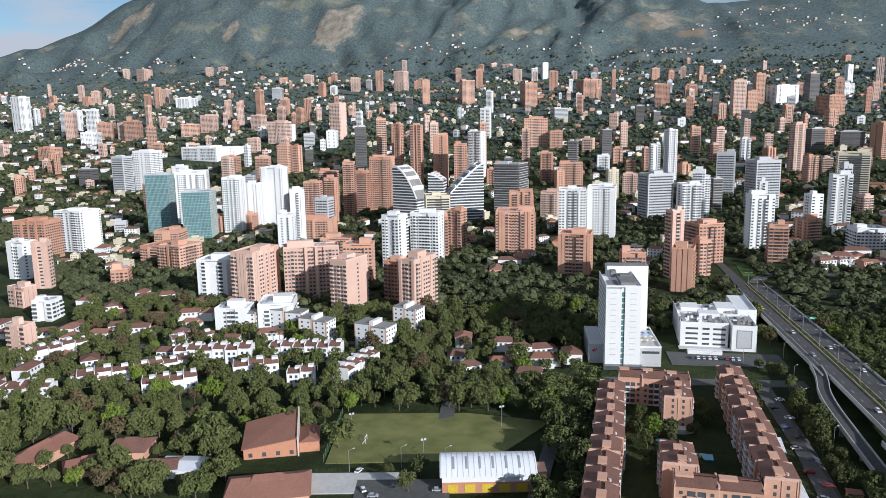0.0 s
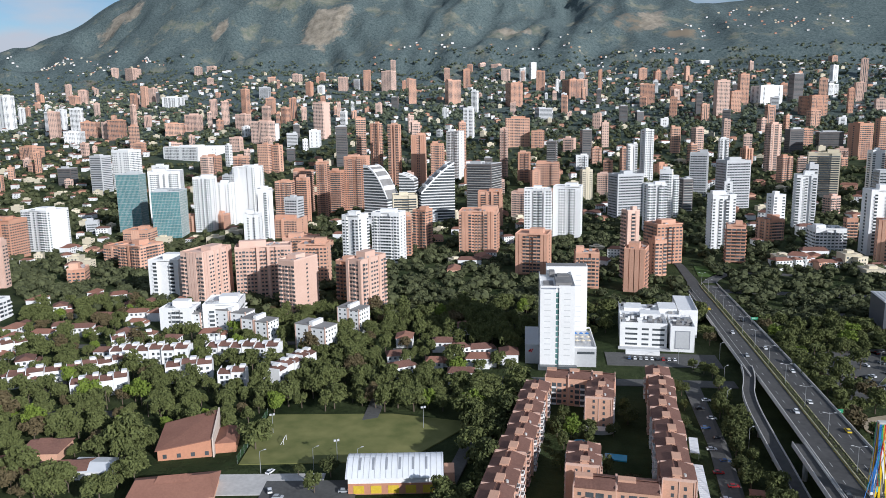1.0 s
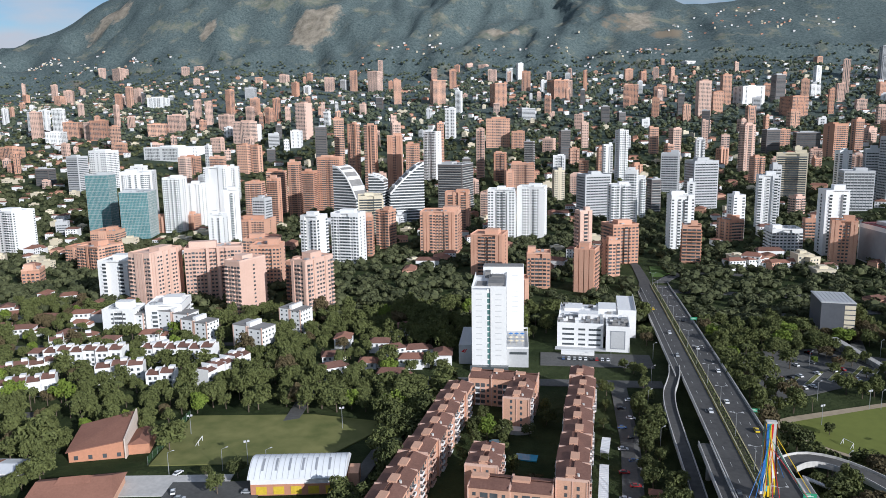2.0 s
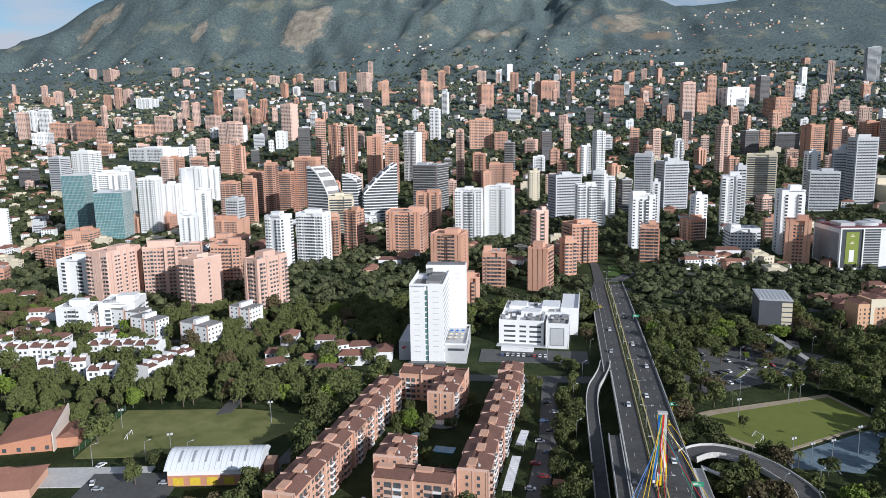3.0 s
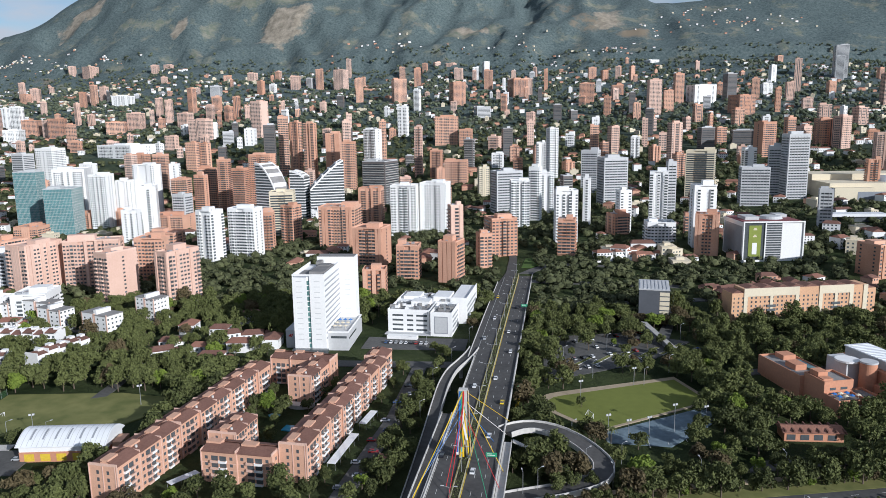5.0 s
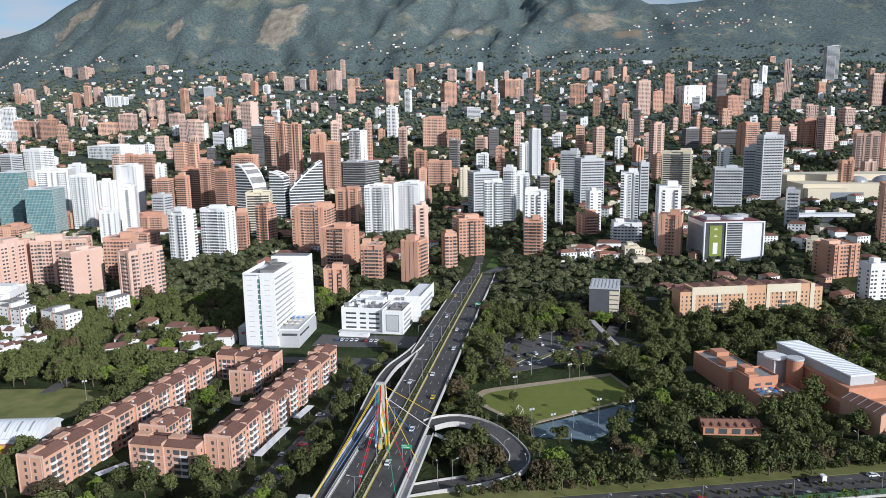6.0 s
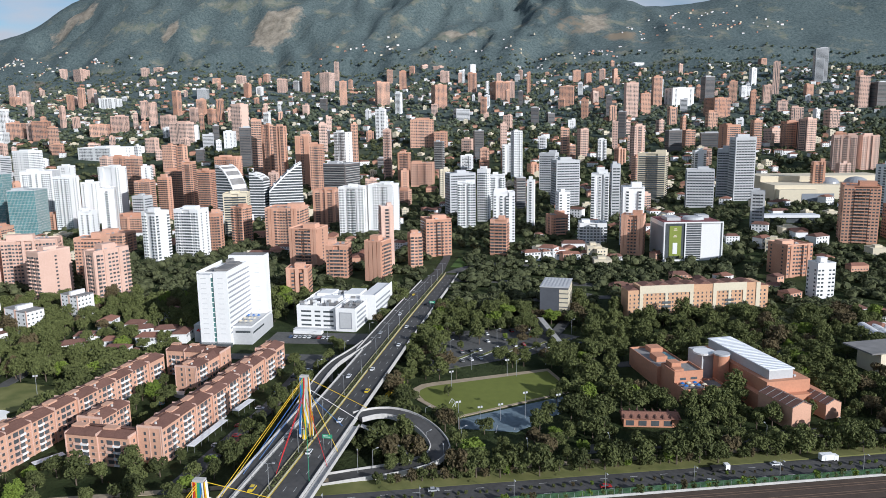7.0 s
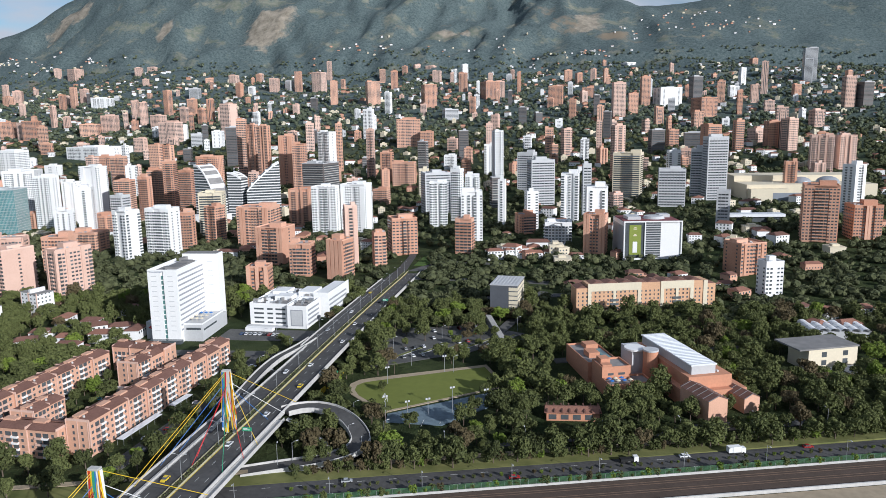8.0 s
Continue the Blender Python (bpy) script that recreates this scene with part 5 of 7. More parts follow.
# ---- halls, school and offices ----
def gym():
    t = thing("gymnasium", -60, 239, 0.3, 11, "white barrel-roofed gymnasium with orange brick base", "gymnasium")
    a = Geo()
    a.box(0, 35, 0, 17, -1, 4.2)
    part("wall", a, ORANGE, t)
    a = Geo()
    a.box(0, 35, 0.2, 16.8, 4.2, 7.0)
    part("upper_wall", a, WHITE, t)
    r, seams = Geo(), Geo()
    n = 14
    for i in range(n):
        u0, u1 = i / n, (i + 1) / n
        y0, y1 = -1.2 + 19.4 * u0, -1.2 + 19.4 * u1
        z0, z1 = 7.0 + 4.2 * math.sin(math.pi * u0), 7.0 + 4.2 * math.sin(math.pi * u1)
        p = [(-0.8, y0, z0), (35.8, y0, z0), (35.8, y1, z1), (-0.8, y1, z1)]
        r.poly(p)
        r.poly([(x, y, z - 0.25) for x, y, z in p][::-1])
        for xx in (-0.8, 35.8):
            r.poly([(xx, y0, z0), (xx, y1, z1), (xx, y1, 6.9), (xx, y0, 6.9)] if xx > 0 else [(xx, y0, z0), (xx, y0, 6.9), (xx, y1, 6.9), (xx, y1, z1)])
        for k in range(18):
            xx = -0.5 + k * 2.1
            seams.poly([(xx, y0, z0 + 0.1), (xx + 0.2, y0, z0 + 0.1), (xx + 0.2, y1, z1 + 0.1), (xx, y1, z1 + 0.1)])
    part("roof", r, METALW, t, "curved white metal roof")
    part("roof_seams", seams, LGREY, t, kind="stuff")
    for k in range(6):
        g = Geo()
        for i in range(2, 6):
            u0, u1 = i / n, (i + 1) / n
            g.poly([(4 + k * 5, -1.2 + 19.4 * u0, 7.16 + 4.2 * math.sin(math.pi * u0)), (4.8 + k * 5, -1.2 + 19.4 * u0, 7.16 + 4.2 * math.sin(math.pi * u0)), (4.8 + k * 5, -1.2 + 19.4 * u1, 7.16 + 4.2 * math.sin(math.pi * u1)), (4 + k * 5, -1.2 + 19.4 * u1, 7.16 + 4.2 * math.sin(math.pi * u1))])
        part("skylight", g, GREYBAND, t)
    for k in range(5):
        g = Geo()
        g.box(2 + k * 6.5, 6 + k * 6.5, -0.1, 0, 0.3, 3.4)
        part("wall_panel", g, YPAINT, t, "yellow painted wall panel")
    g = Geo()
    g.box(36, 40, 4, 12, -1, 6)
    part("stair_tower", g, ROWBRICK, t)


def shed_hall(x, y, w, d, h0, h1, rot, wall, roof, label, windows=5):
    """A hall under one broad sloping roof, its back wall higher than its front."""
    t = thing("hall", x, y, ground_z(x, y), rot, label, "hall")
    a = Geo()
    k = len(a.v)
    a.v = [(-w / 2, 0, -1), (w / 2, 0, -1), (w / 2, d, -1), (-w / 2, d, -1), (-w / 2, 0, h0), (w / 2, 0, h0 + 3.2), (w / 2, d, h1 + 4.5), (-w / 2, d, h1)]
    a.f = [(3, 2, 1, 0), (0, 1, 5, 4), (1, 2, 6, 5), (2, 3, 7, 6), (3, 0, 4, 7)]
    a.m = [0] * 5
    part("wall", a, wall, t)
    r = Geo()
    p = [(-w / 2 - 0.8, -0.8, h0 + 0.05), (w / 2 - 0.3, -0.8, h0 + 3.25), (w / 2 - 0.3, d + 0.5, h1 + 4.6), (-w / 2 - 0.8, d + 0.5, h1 + 0.1)]
    r.poly([(a_, b_, c_ + 0.35) for a_, b_, c_ in p])
    r.poly(p[::-1])
    for i in range(4):
        q0, q1 = p[i], p[(i + 1) % 4]
        r.poly([q0, q1, (q1[0], q1[1], q1[2] + 0.35), (q0[0], q0[1], q0[2] + 0.35)])
    part("roof", r, roof, t)
    # fin wall along the high side
    r = Geo()
    r.v = [(w / 2 - 0.3, -0.9, -1), (w / 2 + 0.25, -0.9, -1), (w / 2 + 0.25, d + 0.6, -1), (w / 2 - 0.3, d + 0.6, -1), (w / 2 - 0.3, -0.9, h0 + 4.3), (w / 2 + 0.25, -0.9, h0 + 4.3), (w / 2 + 0.25, d + 0.6, h1 + 5.8), (w / 2 - 0.3, d + 0.6, h1 + 5.8)]
    r.f = [(3, 2, 1, 0), (4, 5, 6, 7), (0, 1, 5, 4), (1, 2, 6, 5), (2, 3, 7, 6), (3, 0, 4, 7)]
    r.m = [0] * 6
    part("fin_wall", r, mat("pale plaster", (0.62, 0.52, 0.44), 0.85, 0.15, 0.8, 0.1), t)
    for i in range(windows):
        g = Geo()
        xx = -w / 2 + (i + 0.5) * w / windows
        g.box(xx - 0.8, xx + 0.8, -0.08, 0, 0.6, 2.4)
        part("window", g, GLASS, t)
    return t


gym()
hall = shed_hall(-136.5, 257, 22.5, 21, 4.2, 7.0, 20, ORANGE, REDROOF, "orange-walled hall with a broad sloping red tile roof", 4)
g = Geo()
g.hip(11.8, 20, 2, 18, 4.5, 2, 0)
part("side_roof", g, REDROOF, hall)
g = Geo()
g.box(11.6, 20, 2.5, 17.5, -1, 4.5)
part("side_wall", g, ORANGE, hall)


def tile_hall(x, y, w, d, h, rot, label, roof=ROOF):
    t = thing("hall", x, y, ground_z(x, y), rot, label, "hall")
    a, r = Geo(), Geo()
    a.box(-w / 2, w / 2, -d / 2, d / 2, -1, h)
    r.hip(-w / 2, w / 2, -d / 2, d / 2, h, d * 0.22, 0, 0.9, 0.25)
    part("wall", a, ROWBRICK, t)
    part("roof", r, roof, t)
    r = Geo()
    r.hip(-w / 5, w / 5, -d * 0.12, d * 0.12, h + d * 0.17, d * 0.1)
    part("roof_lantern", r, roof, t)


tile_hall(-124, 227, 30, 19, 4, 20, "low hall with a broad weathered red tile roof", REDROOF)
tile_hall(-233, 240, 30, 13, 4, 84, "low hall with a dark red hipped tile roof", REDROOF)
tile_hall(-197, 251, 15, 14, 4, 12, "low hall with a brown hipped tile roof")
tile_hall(-180, 236, 24, 10, 3.6, 18, "long low building with a brown tile roof")
tile_hall(-205, 236, 20, 11, 3.6, 40, "low brown-roofed school building", REDROOF)
t = thing("shed", -167, 240, 0.3, 8, "low building with a bright white metal roof", "shed")
g = Geo()
g.box(-9, 9, -6, 6, -1, 3.5)
part("wall", g, WHITE, t)
g = Geo()
g.hip(-9, 9, -6, 6, 3.5, 1.2, 0, 0.6, 0.2)
part("roof", g, METALW, t)


def grey_office():
    t = thing("office_building", 218.5, 464, ground_z(218, 470), -6, "grey cube office raised on columns with a banded corner", "office building")
    a = Geo()
    a.box(-9.5, 9.5, 0, 30, 4, 21)
    part("wall", a, mat("slate grey cladding", (0.10, 0.105, 0.118), 0.5, 0.12, 0.6, 0.1), t)
    for i in range(5):
        g = Geo()
        g.box(9.5, 9.62, 0.5, 29, 5.0 + i * 3.1, 7.4 + i * 3.1)
        part("blind_band", g, CREAM, t, "cream sun-blind band")
        g = Geo()
        g.box(3.5, 9.5, -0.12, 0, 5.0 + i * 3.1, 7.4 + i * 3.1)
        part("blind_band", g, CREAM, t, "cream sun-blind band")
    g = Geo()
    g.box(-9.8, 9.8, -0.3, 30.3, 21, 21.5)
    for i in range(8):
        g.box(-9 + i * 2.4, -8 + i * 2.4, 2, 28, 21.5, 21.75)
    part("roof", g, LGREY, t)
    for x in (-8.5, 8.5):
        for y in (1, 10, 20, 29):
            g = Geo()
            g.tube((x, y, -2), (x, y, 4), 0.5, 0.5, 8)
            part("column", g, CONC, t)
    g = Geo()
    g.box(-8, 6, 4, 26, -1, 4)
    part("lobby", g, WHITE, t)
    # outside stair in front
    s = Geo()
    for i in range(40):
        u = i / 39
        s.box(-8 + 20 * u, -4.5 + 20 * u, -22 - 44 * u, -20.8 - 44 * u, -2, 5.5 - 5 * u)
    ob = part("stairway", s, CONC)
    ob.matrix_world = t.matrix_world
    tagged(ob, "long grey concrete stairway in the trees", "stairway", kind="structure")


grey_office()


def long_block():
    t = thing("apartment_block", 268, 470, 4.5, 15.5, "long orange brick apartment block with cream frames", "apartment block")
    a = Geo()
    L, D, H = 100, 13, 21
    a.box(0, L, 0, D, -2, H - 2.5)
    a.box(8, 94, 0.02, D, H - 2.51, H)
    part("wall", a, mat("warm tan brick", (0.60, 0.36, 0.215), 0.85, 0.18, 1.3, 0.06, 0.2), t)
    for x0, x1 in ((8, 46), (60, 84)):
        f = Geo()
        for xa, xb, za, zb in ((x0, x0 + 2.5, 0, H + 0.4), (x1 - 2.5, x1, 0, H + 0.4), (x0 + 2.5, x1 - 2.5, H - 5, H + 0.4), ((x0 + x1) / 2 - 1, (x0 + x1) / 2 + 1, 0, H - 5)):
            f.box(xa, xb, -0.5, -0.01, za, zb)
        part("facade_frame", f, CREAM, t, "cream painted facade frame")
    f = Geo()
    f.box(91, 94, -0.5, -0.01, 0, H)
    part("facade_frame", f, CREAM, t, "cream painted facade strip")
    for k in range(33):
        x = 1.5 + k * 3.0
        g = Geo()
        for fl in range(7):
            z = 0.6 + fl * 2.75
            if z + 1.5 < H - 2.5:
                wv = 1.1 if k % 3 else 0.7
                g.box(x - wv / 2, x + wv / 2, -0.07, 0.0, z, z + 1.3)
        part("window_column", g, GLASS, t)
    for xx in (27, 72):
        g = Geo()
        for fl in range(4):
            g.box(xx - 3, xx + 3, -0.6, -0.02, 0.2 + fl * 2.75, 1.9 + fl * 2.75)
        part("stair_window", g, GLASS, t)
    for k in range(10):
        r = Geo()
        r.hip(k * 10 + 0.4, k * 10 + 9.6, 0.4, D, H - 2.5 if not 8 < k * 10 < 90 else H, 1.4, 0, 0.3)
        part("roof_section", r, ROOF, t)
    rng = random.Random(8)
    for k in range(34):
        x, y = rng.uniform(14, 100), rng.uniform(20, 66)
        small = thing("house", 0, 0, 0, 0, "brick house with brown tile roof behind the long block", "house", "roofs behind the long block")
        small.matrix_world = t.matrix_world @ pose(x, y, rng.uniform(0, 2), 0, 0, rng.choice((0, 90, 10)))
        b, q = Geo(), Geo()
        b.box(-6, 6, -4.5, 4.5, -2, 6.5)
        q.hip(-6, 6, -4.5, 4.5, 6.5, 2.2)
        part("wall", b, ROWBRICK, small)
        part("roof", q, ROOF, small)


long_block()


def banner_office():
    t = thing("office_building", 313, 634, 11, 8, "white framed office building with an olive banner and louvres", "office building")
    H, W, D = 36, 52, 45
    a = Geo()
    a.box(0, W, 0.4, D, -3, H - 0.5)
    part("wall", a, WHITE, t)
    f = Geo()
    for x0, x1, z0, z1 in ((0, 1, 0, H + 0.5), (W - 1, W, 0, H + 0.5), (1, W - 1, H - 0.6, H + 0.5)):
        f.box(x0, x1, -0.8, 0.39, z0, z1)
    part("frame", f, WHITE, t)
    g = Geo()
    g.box(1, 33, 0.2, 0.39, 3, H - 0.6)
    part("glazing", g, GLASS, t)
    g = Geo()
    g.box(5, 15.5, -0.1, 0.1, 6, H - 3)
    part("banner", g, OLIVE, t, "tall olive green hanging banner")
    g = Geo()
    g.box(8.2, 12.2, -0.2, -0.1, 8, 18)
    part("banner_panel", g, WHITE, t)
    g = Geo()
    for z0 in (23, 29):
        g.box(8.6, 11.8, -0.16, -0.1, z0, z0 + 0.8)
        g.box(9.2, 11.2, -0.16, -0.1, z0 + 1.2, z0 + 2.0)
    part("banner_bars", g, CREAM, t)
    for i in range(15):
        g = Geo()
        g.box(19.5, 33, -0.6, -0.2, 4 + i * 2.1, 4.7 + i * 2.1)
        part("louvre", g, LGREY, t)
    g = Geo()
    g.box(18.5, 19.5, -0.8, 0.3, 0, H)
    part("fin", g, WHITE, t)
    r = Geo()
    r.box(1, W - 1, 1, D - 1, H - 0.5, H + 0.2)
    part("roof", r, mat("dull red roof membrane", (0.22, 0.08, 0.08), 0.9, 0.2), t)
    r = Geo()
    r.box(6, 18, 12, 30, H, H + 3)
    r.tube((32, 22, H), (32, 22, H + 2.5), 10, 8.5, 24)
    r.box(38, 48, 26, 38, H, H + 3)
    part("plant_room", r, LGREY, t)
    g = Geo()
    g.box(-0.1, 0, 2, D - 2, 4, H - 4)
    part("side_glazing", g, GREYBAND, t)


banner_office()


def sail_tower(x, y, w, d, h0, h1, rot, flip, label):
    """An office tower whose roof sweeps down in a curve, with white floor bands."""
    z = ground_z(x, y)
    t = thing("office_tower", x, y, z, rot, label, "office tower", "curved towers")
    n = 14

    def top(u):
        u = 1 - u if flip else u
        return h1 + (h0 - h1) * (1 - u ** (1.25 if flip else 2.0))

    a, b = Geo(), Geo()
    for i in range(n + 1):
        xx = -w / 2 + w * i / n
        a.v += [(xx, 0, -6), (xx, 0, top(i / n)), (xx, d, top(i / n)), (xx, d, -6)]
    a.f = [(3, 2, 1, 0), (4 * n, 4 * n + 1, 4 * n + 2, 4 * n + 3)]
    a.m = [0, 0]
    for i in range(n):
        k = 4 * i
        a.f += [(k, k + 4, k + 5, k + 1), (k + 1, k + 5, k + 6, k + 2), (k + 2, k + 6, k + 7, k + 3)]
        a.m += [0, 1, 0]
        u0, u1 = i / n, (i + 1) / n
        x0, x1 = -w / 2 + w * u0, -w / 2 + w * u1
        z0, z1 = top(u0), top(u1)
        for yy0, yy1 in ((-0.5, 1.2), (d - 1.2, d + 0.5)):
            k = len(b.v)
            b.v += [(x0, yy0, z0 - 1.5), (x1, yy0, z1 - 1.5), (x1, yy0, z1 + 1.2), (x0, yy0, z0 + 1.2), (x0, yy1, z0 - 1.5), (x1, yy1, z1 - 1.5), (x1, yy1, z1 + 1.2), (x0, yy1, z0 + 1.2)]
            b.f += [(k, k + 1, k + 2, k + 3), (k + 5, k + 4, k + 7, k + 6), (k + 3, k + 2, k + 6, k + 7), (k, k + 4, k + 5, k + 1)]
            b.m += [0] * 4
        if i % 3 == 2:
            b.box(x0, x1, 1.2, d - 1.2, min(z0, z1) - 0.5, max(z0, z1) + 0.8)
    for f in range(int(max(h0, h1) / 3.8)):
        zz = 1 + f * 3.8
        us = [i / 40 for i in range(41) if top(i / 40) > zz + 1.5]
        if us:
            x0, x1 = -w / 2 + w * us[0], -w / 2 + w * us[-1]
            b.box(x0, x1, -0.45, 0, zz, zz + 1.2)
            b.box(x1, x1 + 0.45, 0, d, zz, zz + 1.5) if us[-1] == 1 else None
            b.box(x0 - 0.45, x0, 0, d, zz, zz + 1.5) if us[0] == 0 else None
    part("wall", a, [GLASS, FLAT], t)
    part("floor_bands", b, WHITE, t, "white floor bands and roof rim", kind="stuff")


sail_tower(-240, 922, 40, 26, 80, 36, -24, False, "white-banded office tower with a roof sweeping down in a curve")
sail_tower(-199, 932, 21, 20, 67, 58, -2, False, "smaller white-banded office tower with a slanted roof")
sail_tower(-157, 935, 46, 26, 79, 40, 24, True, "tall white-banded office tower with a roof rising like a sail")
t = thing("retail_podium", -212, 925, ground_z(-212, 925), -4, "low white podium with flat terraces", "podium")
g = Geo()
g.box(-60, -15, -22, 0, -6, 9)
g.box(-8, 12, -18, -4, -6, 12)
part("wall", g, WHITE, t)


def school():
    t = thing("school_building", 281.0, 323.5, 0.8, 19, "stepped ochre brick cultural building with roof terraces", "school building")
    for x0, x1, y0, y1, h in ((0, 14, 0, 10, 7.5), (0, 15, 10, 24, 13), (-2, 15, 24, 57, 11), (14, 24, 3, 15, 6.5)):
        a = Geo()
        a.box(x0, x1, y0, y1 - 0.01, -1.5, h)
        part("wall", a, ORANGE, t)
        p = Geo()
        for q0, q1, r0, r1 in ((x0, x1, y0, y0 + 0.45), (x0, x0 + 0.45, y0 + 0.45, y1 - 0.5), (x1 - 0.45, x1, y0 + 0.45, y1 - 0.5), (x0, x1, y1 - 0.5, y1 - 0.02)):
            p.box(q0, q1, r0, r1, h, h + 1.1)
        part("parapet", p, ORANGE, t)
        r = Geo()
        r.box(x0 + 0.46, x1 - 0.46, y0 + 0.46, y1 - 0.52, h, h + 0.15)
        part("roof_deck", r, FLAT, t)
    for b in ((2, 7, 17, 23, 13, 16), (2, 8, 33, 41, 11, 14), (6, 13, 48, 55, 11, 13.6), (1, 6, 12, 16, 13, 14.4)):
        h = Geo()
        h.box(*b)
        part("stair_head", h, ORANGE, t)
    g = Geo()
    g.box(9, 13, 26, 45, 11.1, 12.1)
    part("skylight", g, TEALG, t, "green glass rooflight")
    for x0, x1, z0, z1, y, m in ((9, 11.5, 3, 5.6, -0.08, WHITE), (3, 6, 9.6, 10.8, 9.92, GLASS), (8.5, 12, 9.6, 10.8, 9.92, GLASS), (16, 22, 2, 4, 2.92, GLASS)):
        g = Geo()
        g.box(x0, x1, y, y + 0.1, z0, z1)
        part("window", g, m, t)
    for k in range(7):
        g = Geo()
        x, y = 2 + (k % 4) * 3.2, 2.5 + (k // 4) * 3.4
        g.tube((x, y, 7.5), (x, y, 9.7), 0.06, 0.06, 5)
        g.tube((x, y, 9.7), (x, y, 10.4), 1.3, 0.1, 8)
        part("parasol", g, [BLU, CREAM][k % 2], t)
    # round tower
    c = thing("brick_tower", 303, 350.5, 1.0, 20, "round orange brick tower with flat top", "tower")
    g = Geo()
    g.tube((0, 0, -2), (0, 0, 18), 3.8, 3.8, 28)
    part("wall", g, ORANGE, c)
    g = Geo()
    g.tube((0, 0, 18), (0, 0, 18.8), 4.0, 4.0, 28)
    part("cap", g, LGREY, c)
    g = Geo()
    g.box(-8, 1, 4.5, 18, -2, 16.8)
    part("link_wing", g, GREY, c, "grey link wing")
    g = Geo()
    g.tube((-5, 8, 16.8), (-5, 8, 17.7), 5.5, 5.5, 24)
    part("disc_roof", g, WHITE, c, "pale disc roof")
    # auditorium
    w = thing("auditorium", 318.7, 325.5, 0.8, 20, "large stepped orange brick auditorium with a white roof", "auditorium")
    g = Geo()
    g.box(-6, 26, -6, 56, -2, 8.5)
    part("wall", g, ORANGE, w)
    g = Geo()
    g.box(-2.5, 20, -2.5, 54, 8.5, 14.5)
    part("upper_wall", g, ORANGE, w)
    g = Geo()
    g.box(0.5, 13, 0.5, 52, 14.5, 18.8)
    part("fly_tower", g, GREY, w)
    g = Geo()
    g.box(0, 13.5, 0, 52.5, 18.8, 19.3)
    part("roof", g, METALW, w, "white metal roof")
    g = Geo()
    for k in range(24):
        g.box(0.2, 13.3, 0.4 + k * 2.15, 0.55 + k * 2.15, 19.3, 19.48)
    part("roof_seams", g, METALW, w, kind="stuff")
    g = Geo()
    for k in range(9):
        g.box(14.5, 15.5, 1.5 + k * 5.5, 2.7 + k * 5.5, 14.5, 15.3)
    part("roof_vents", g, LGREY, w, kind="stuff")
    # gabled foyer wings
    for x, y, wd, ln, h in ((327.0, 304.0, 10, 21, 11), (345, 318, 8.5, 20, 7.5)):
        q = thing("foyer_wing", x, y, 0.8, 26, "narrow brick wing with a striped brown gabled roof", "foyer wing")
        g = Geo()
        g.box(-wd / 2, wd / 2, 0, ln, -1.5, h)
        g.poly([(-wd / 2, 0, h), (wd / 2, 0, h), (0, 0, h + 2)])
        part("wall", g, ROWBRICK, q)
        r = Geo()
        for s in (-1, 1):
            pts = [(s * (wd / 2 + 0.5), -0.6, h - 0.1), (0, -0.6, h + 2.1), (0, ln, h + 2.1), (s * (wd / 2 + 0.5), ln, h - 0.1)]
            r.poly(pts if s < 0 else pts[::-1])
        part("roof", r, ROOF, q)
        r = Geo()
        for k in range(6):
            y0 = -0.6 + k * ln / 5.2
            for s in (-1, 1):
                r.poly([(s * (wd / 2 + 0.5), y0, h + 0.02), (0, y0, h + 2.2), (0, y0 + 0.4, h + 2.2), (s * (wd / 2 + 0.5), y0 + 0.4, h + 0.02)])
        part("roof_bands", r, LCONC, q, kind="stuff")
    # long low tiled hall
    q = thing("hall", 263, 299, 0.6, 4, "long low brick hall with ribbed brown tile roof", "hall")
    g = Geo()
    g.box(-12, 12, 0, 8, -1, 4)
    part("wall", g, ORANGE, q)
    r = Geo()
    r.hip(-12, 12, 0, 8, 4, 1.6, 0, 1.0, 0.1)
    part("roof", r, REDROOF, q)
    g = Geo()
    for k in range(8):
        g.box(-12 + k * 3.4, -11.4 + k * 3.4, -0.8, 8.8, 4.3, 5.1)
    part("roof_ribs", g, ROOF, q, kind="stuff")
    for k in range(4):
        g = Geo()
        g.box(-11 + k * 5.5, -7.5 + k * 5.5, -0.1, 0, 0.6, 3)
        part("window", g, GLASS, q)


school()
t = thing("villa_block", 387, 374, 1.5, 21, "white modern block with dark recesses and flat grey roof", "building")
g = Geo()
g.box(0, 30, 0, 16, -1, 13)
part("wall", g, CREAM, t)
g = Geo()
g.box(-6, 30.5, -0.5, 20, 13, 13.8)
part("roof", g, FLAT, t)
for k in range(4):
    g = Geo()
    g.box(8 + (k // 2) * 13, 11 + (k // 2) * 13, -0.1, 0, 4 + (k % 2) * 4.5, 6.8 + (k % 2) * 4.5)
    part("window", g, GLASS, t)
g = Geo()
g.hip(0, 14, -12, -1, 3, 2)
g.hip(16, 30, -12, -1, 3, 2)
part("porch_roof", g, LGREY, t)
t = thing("market_hall", 405, 430, 3, 2, "row of white vaulted canopy roofs", "canopy")
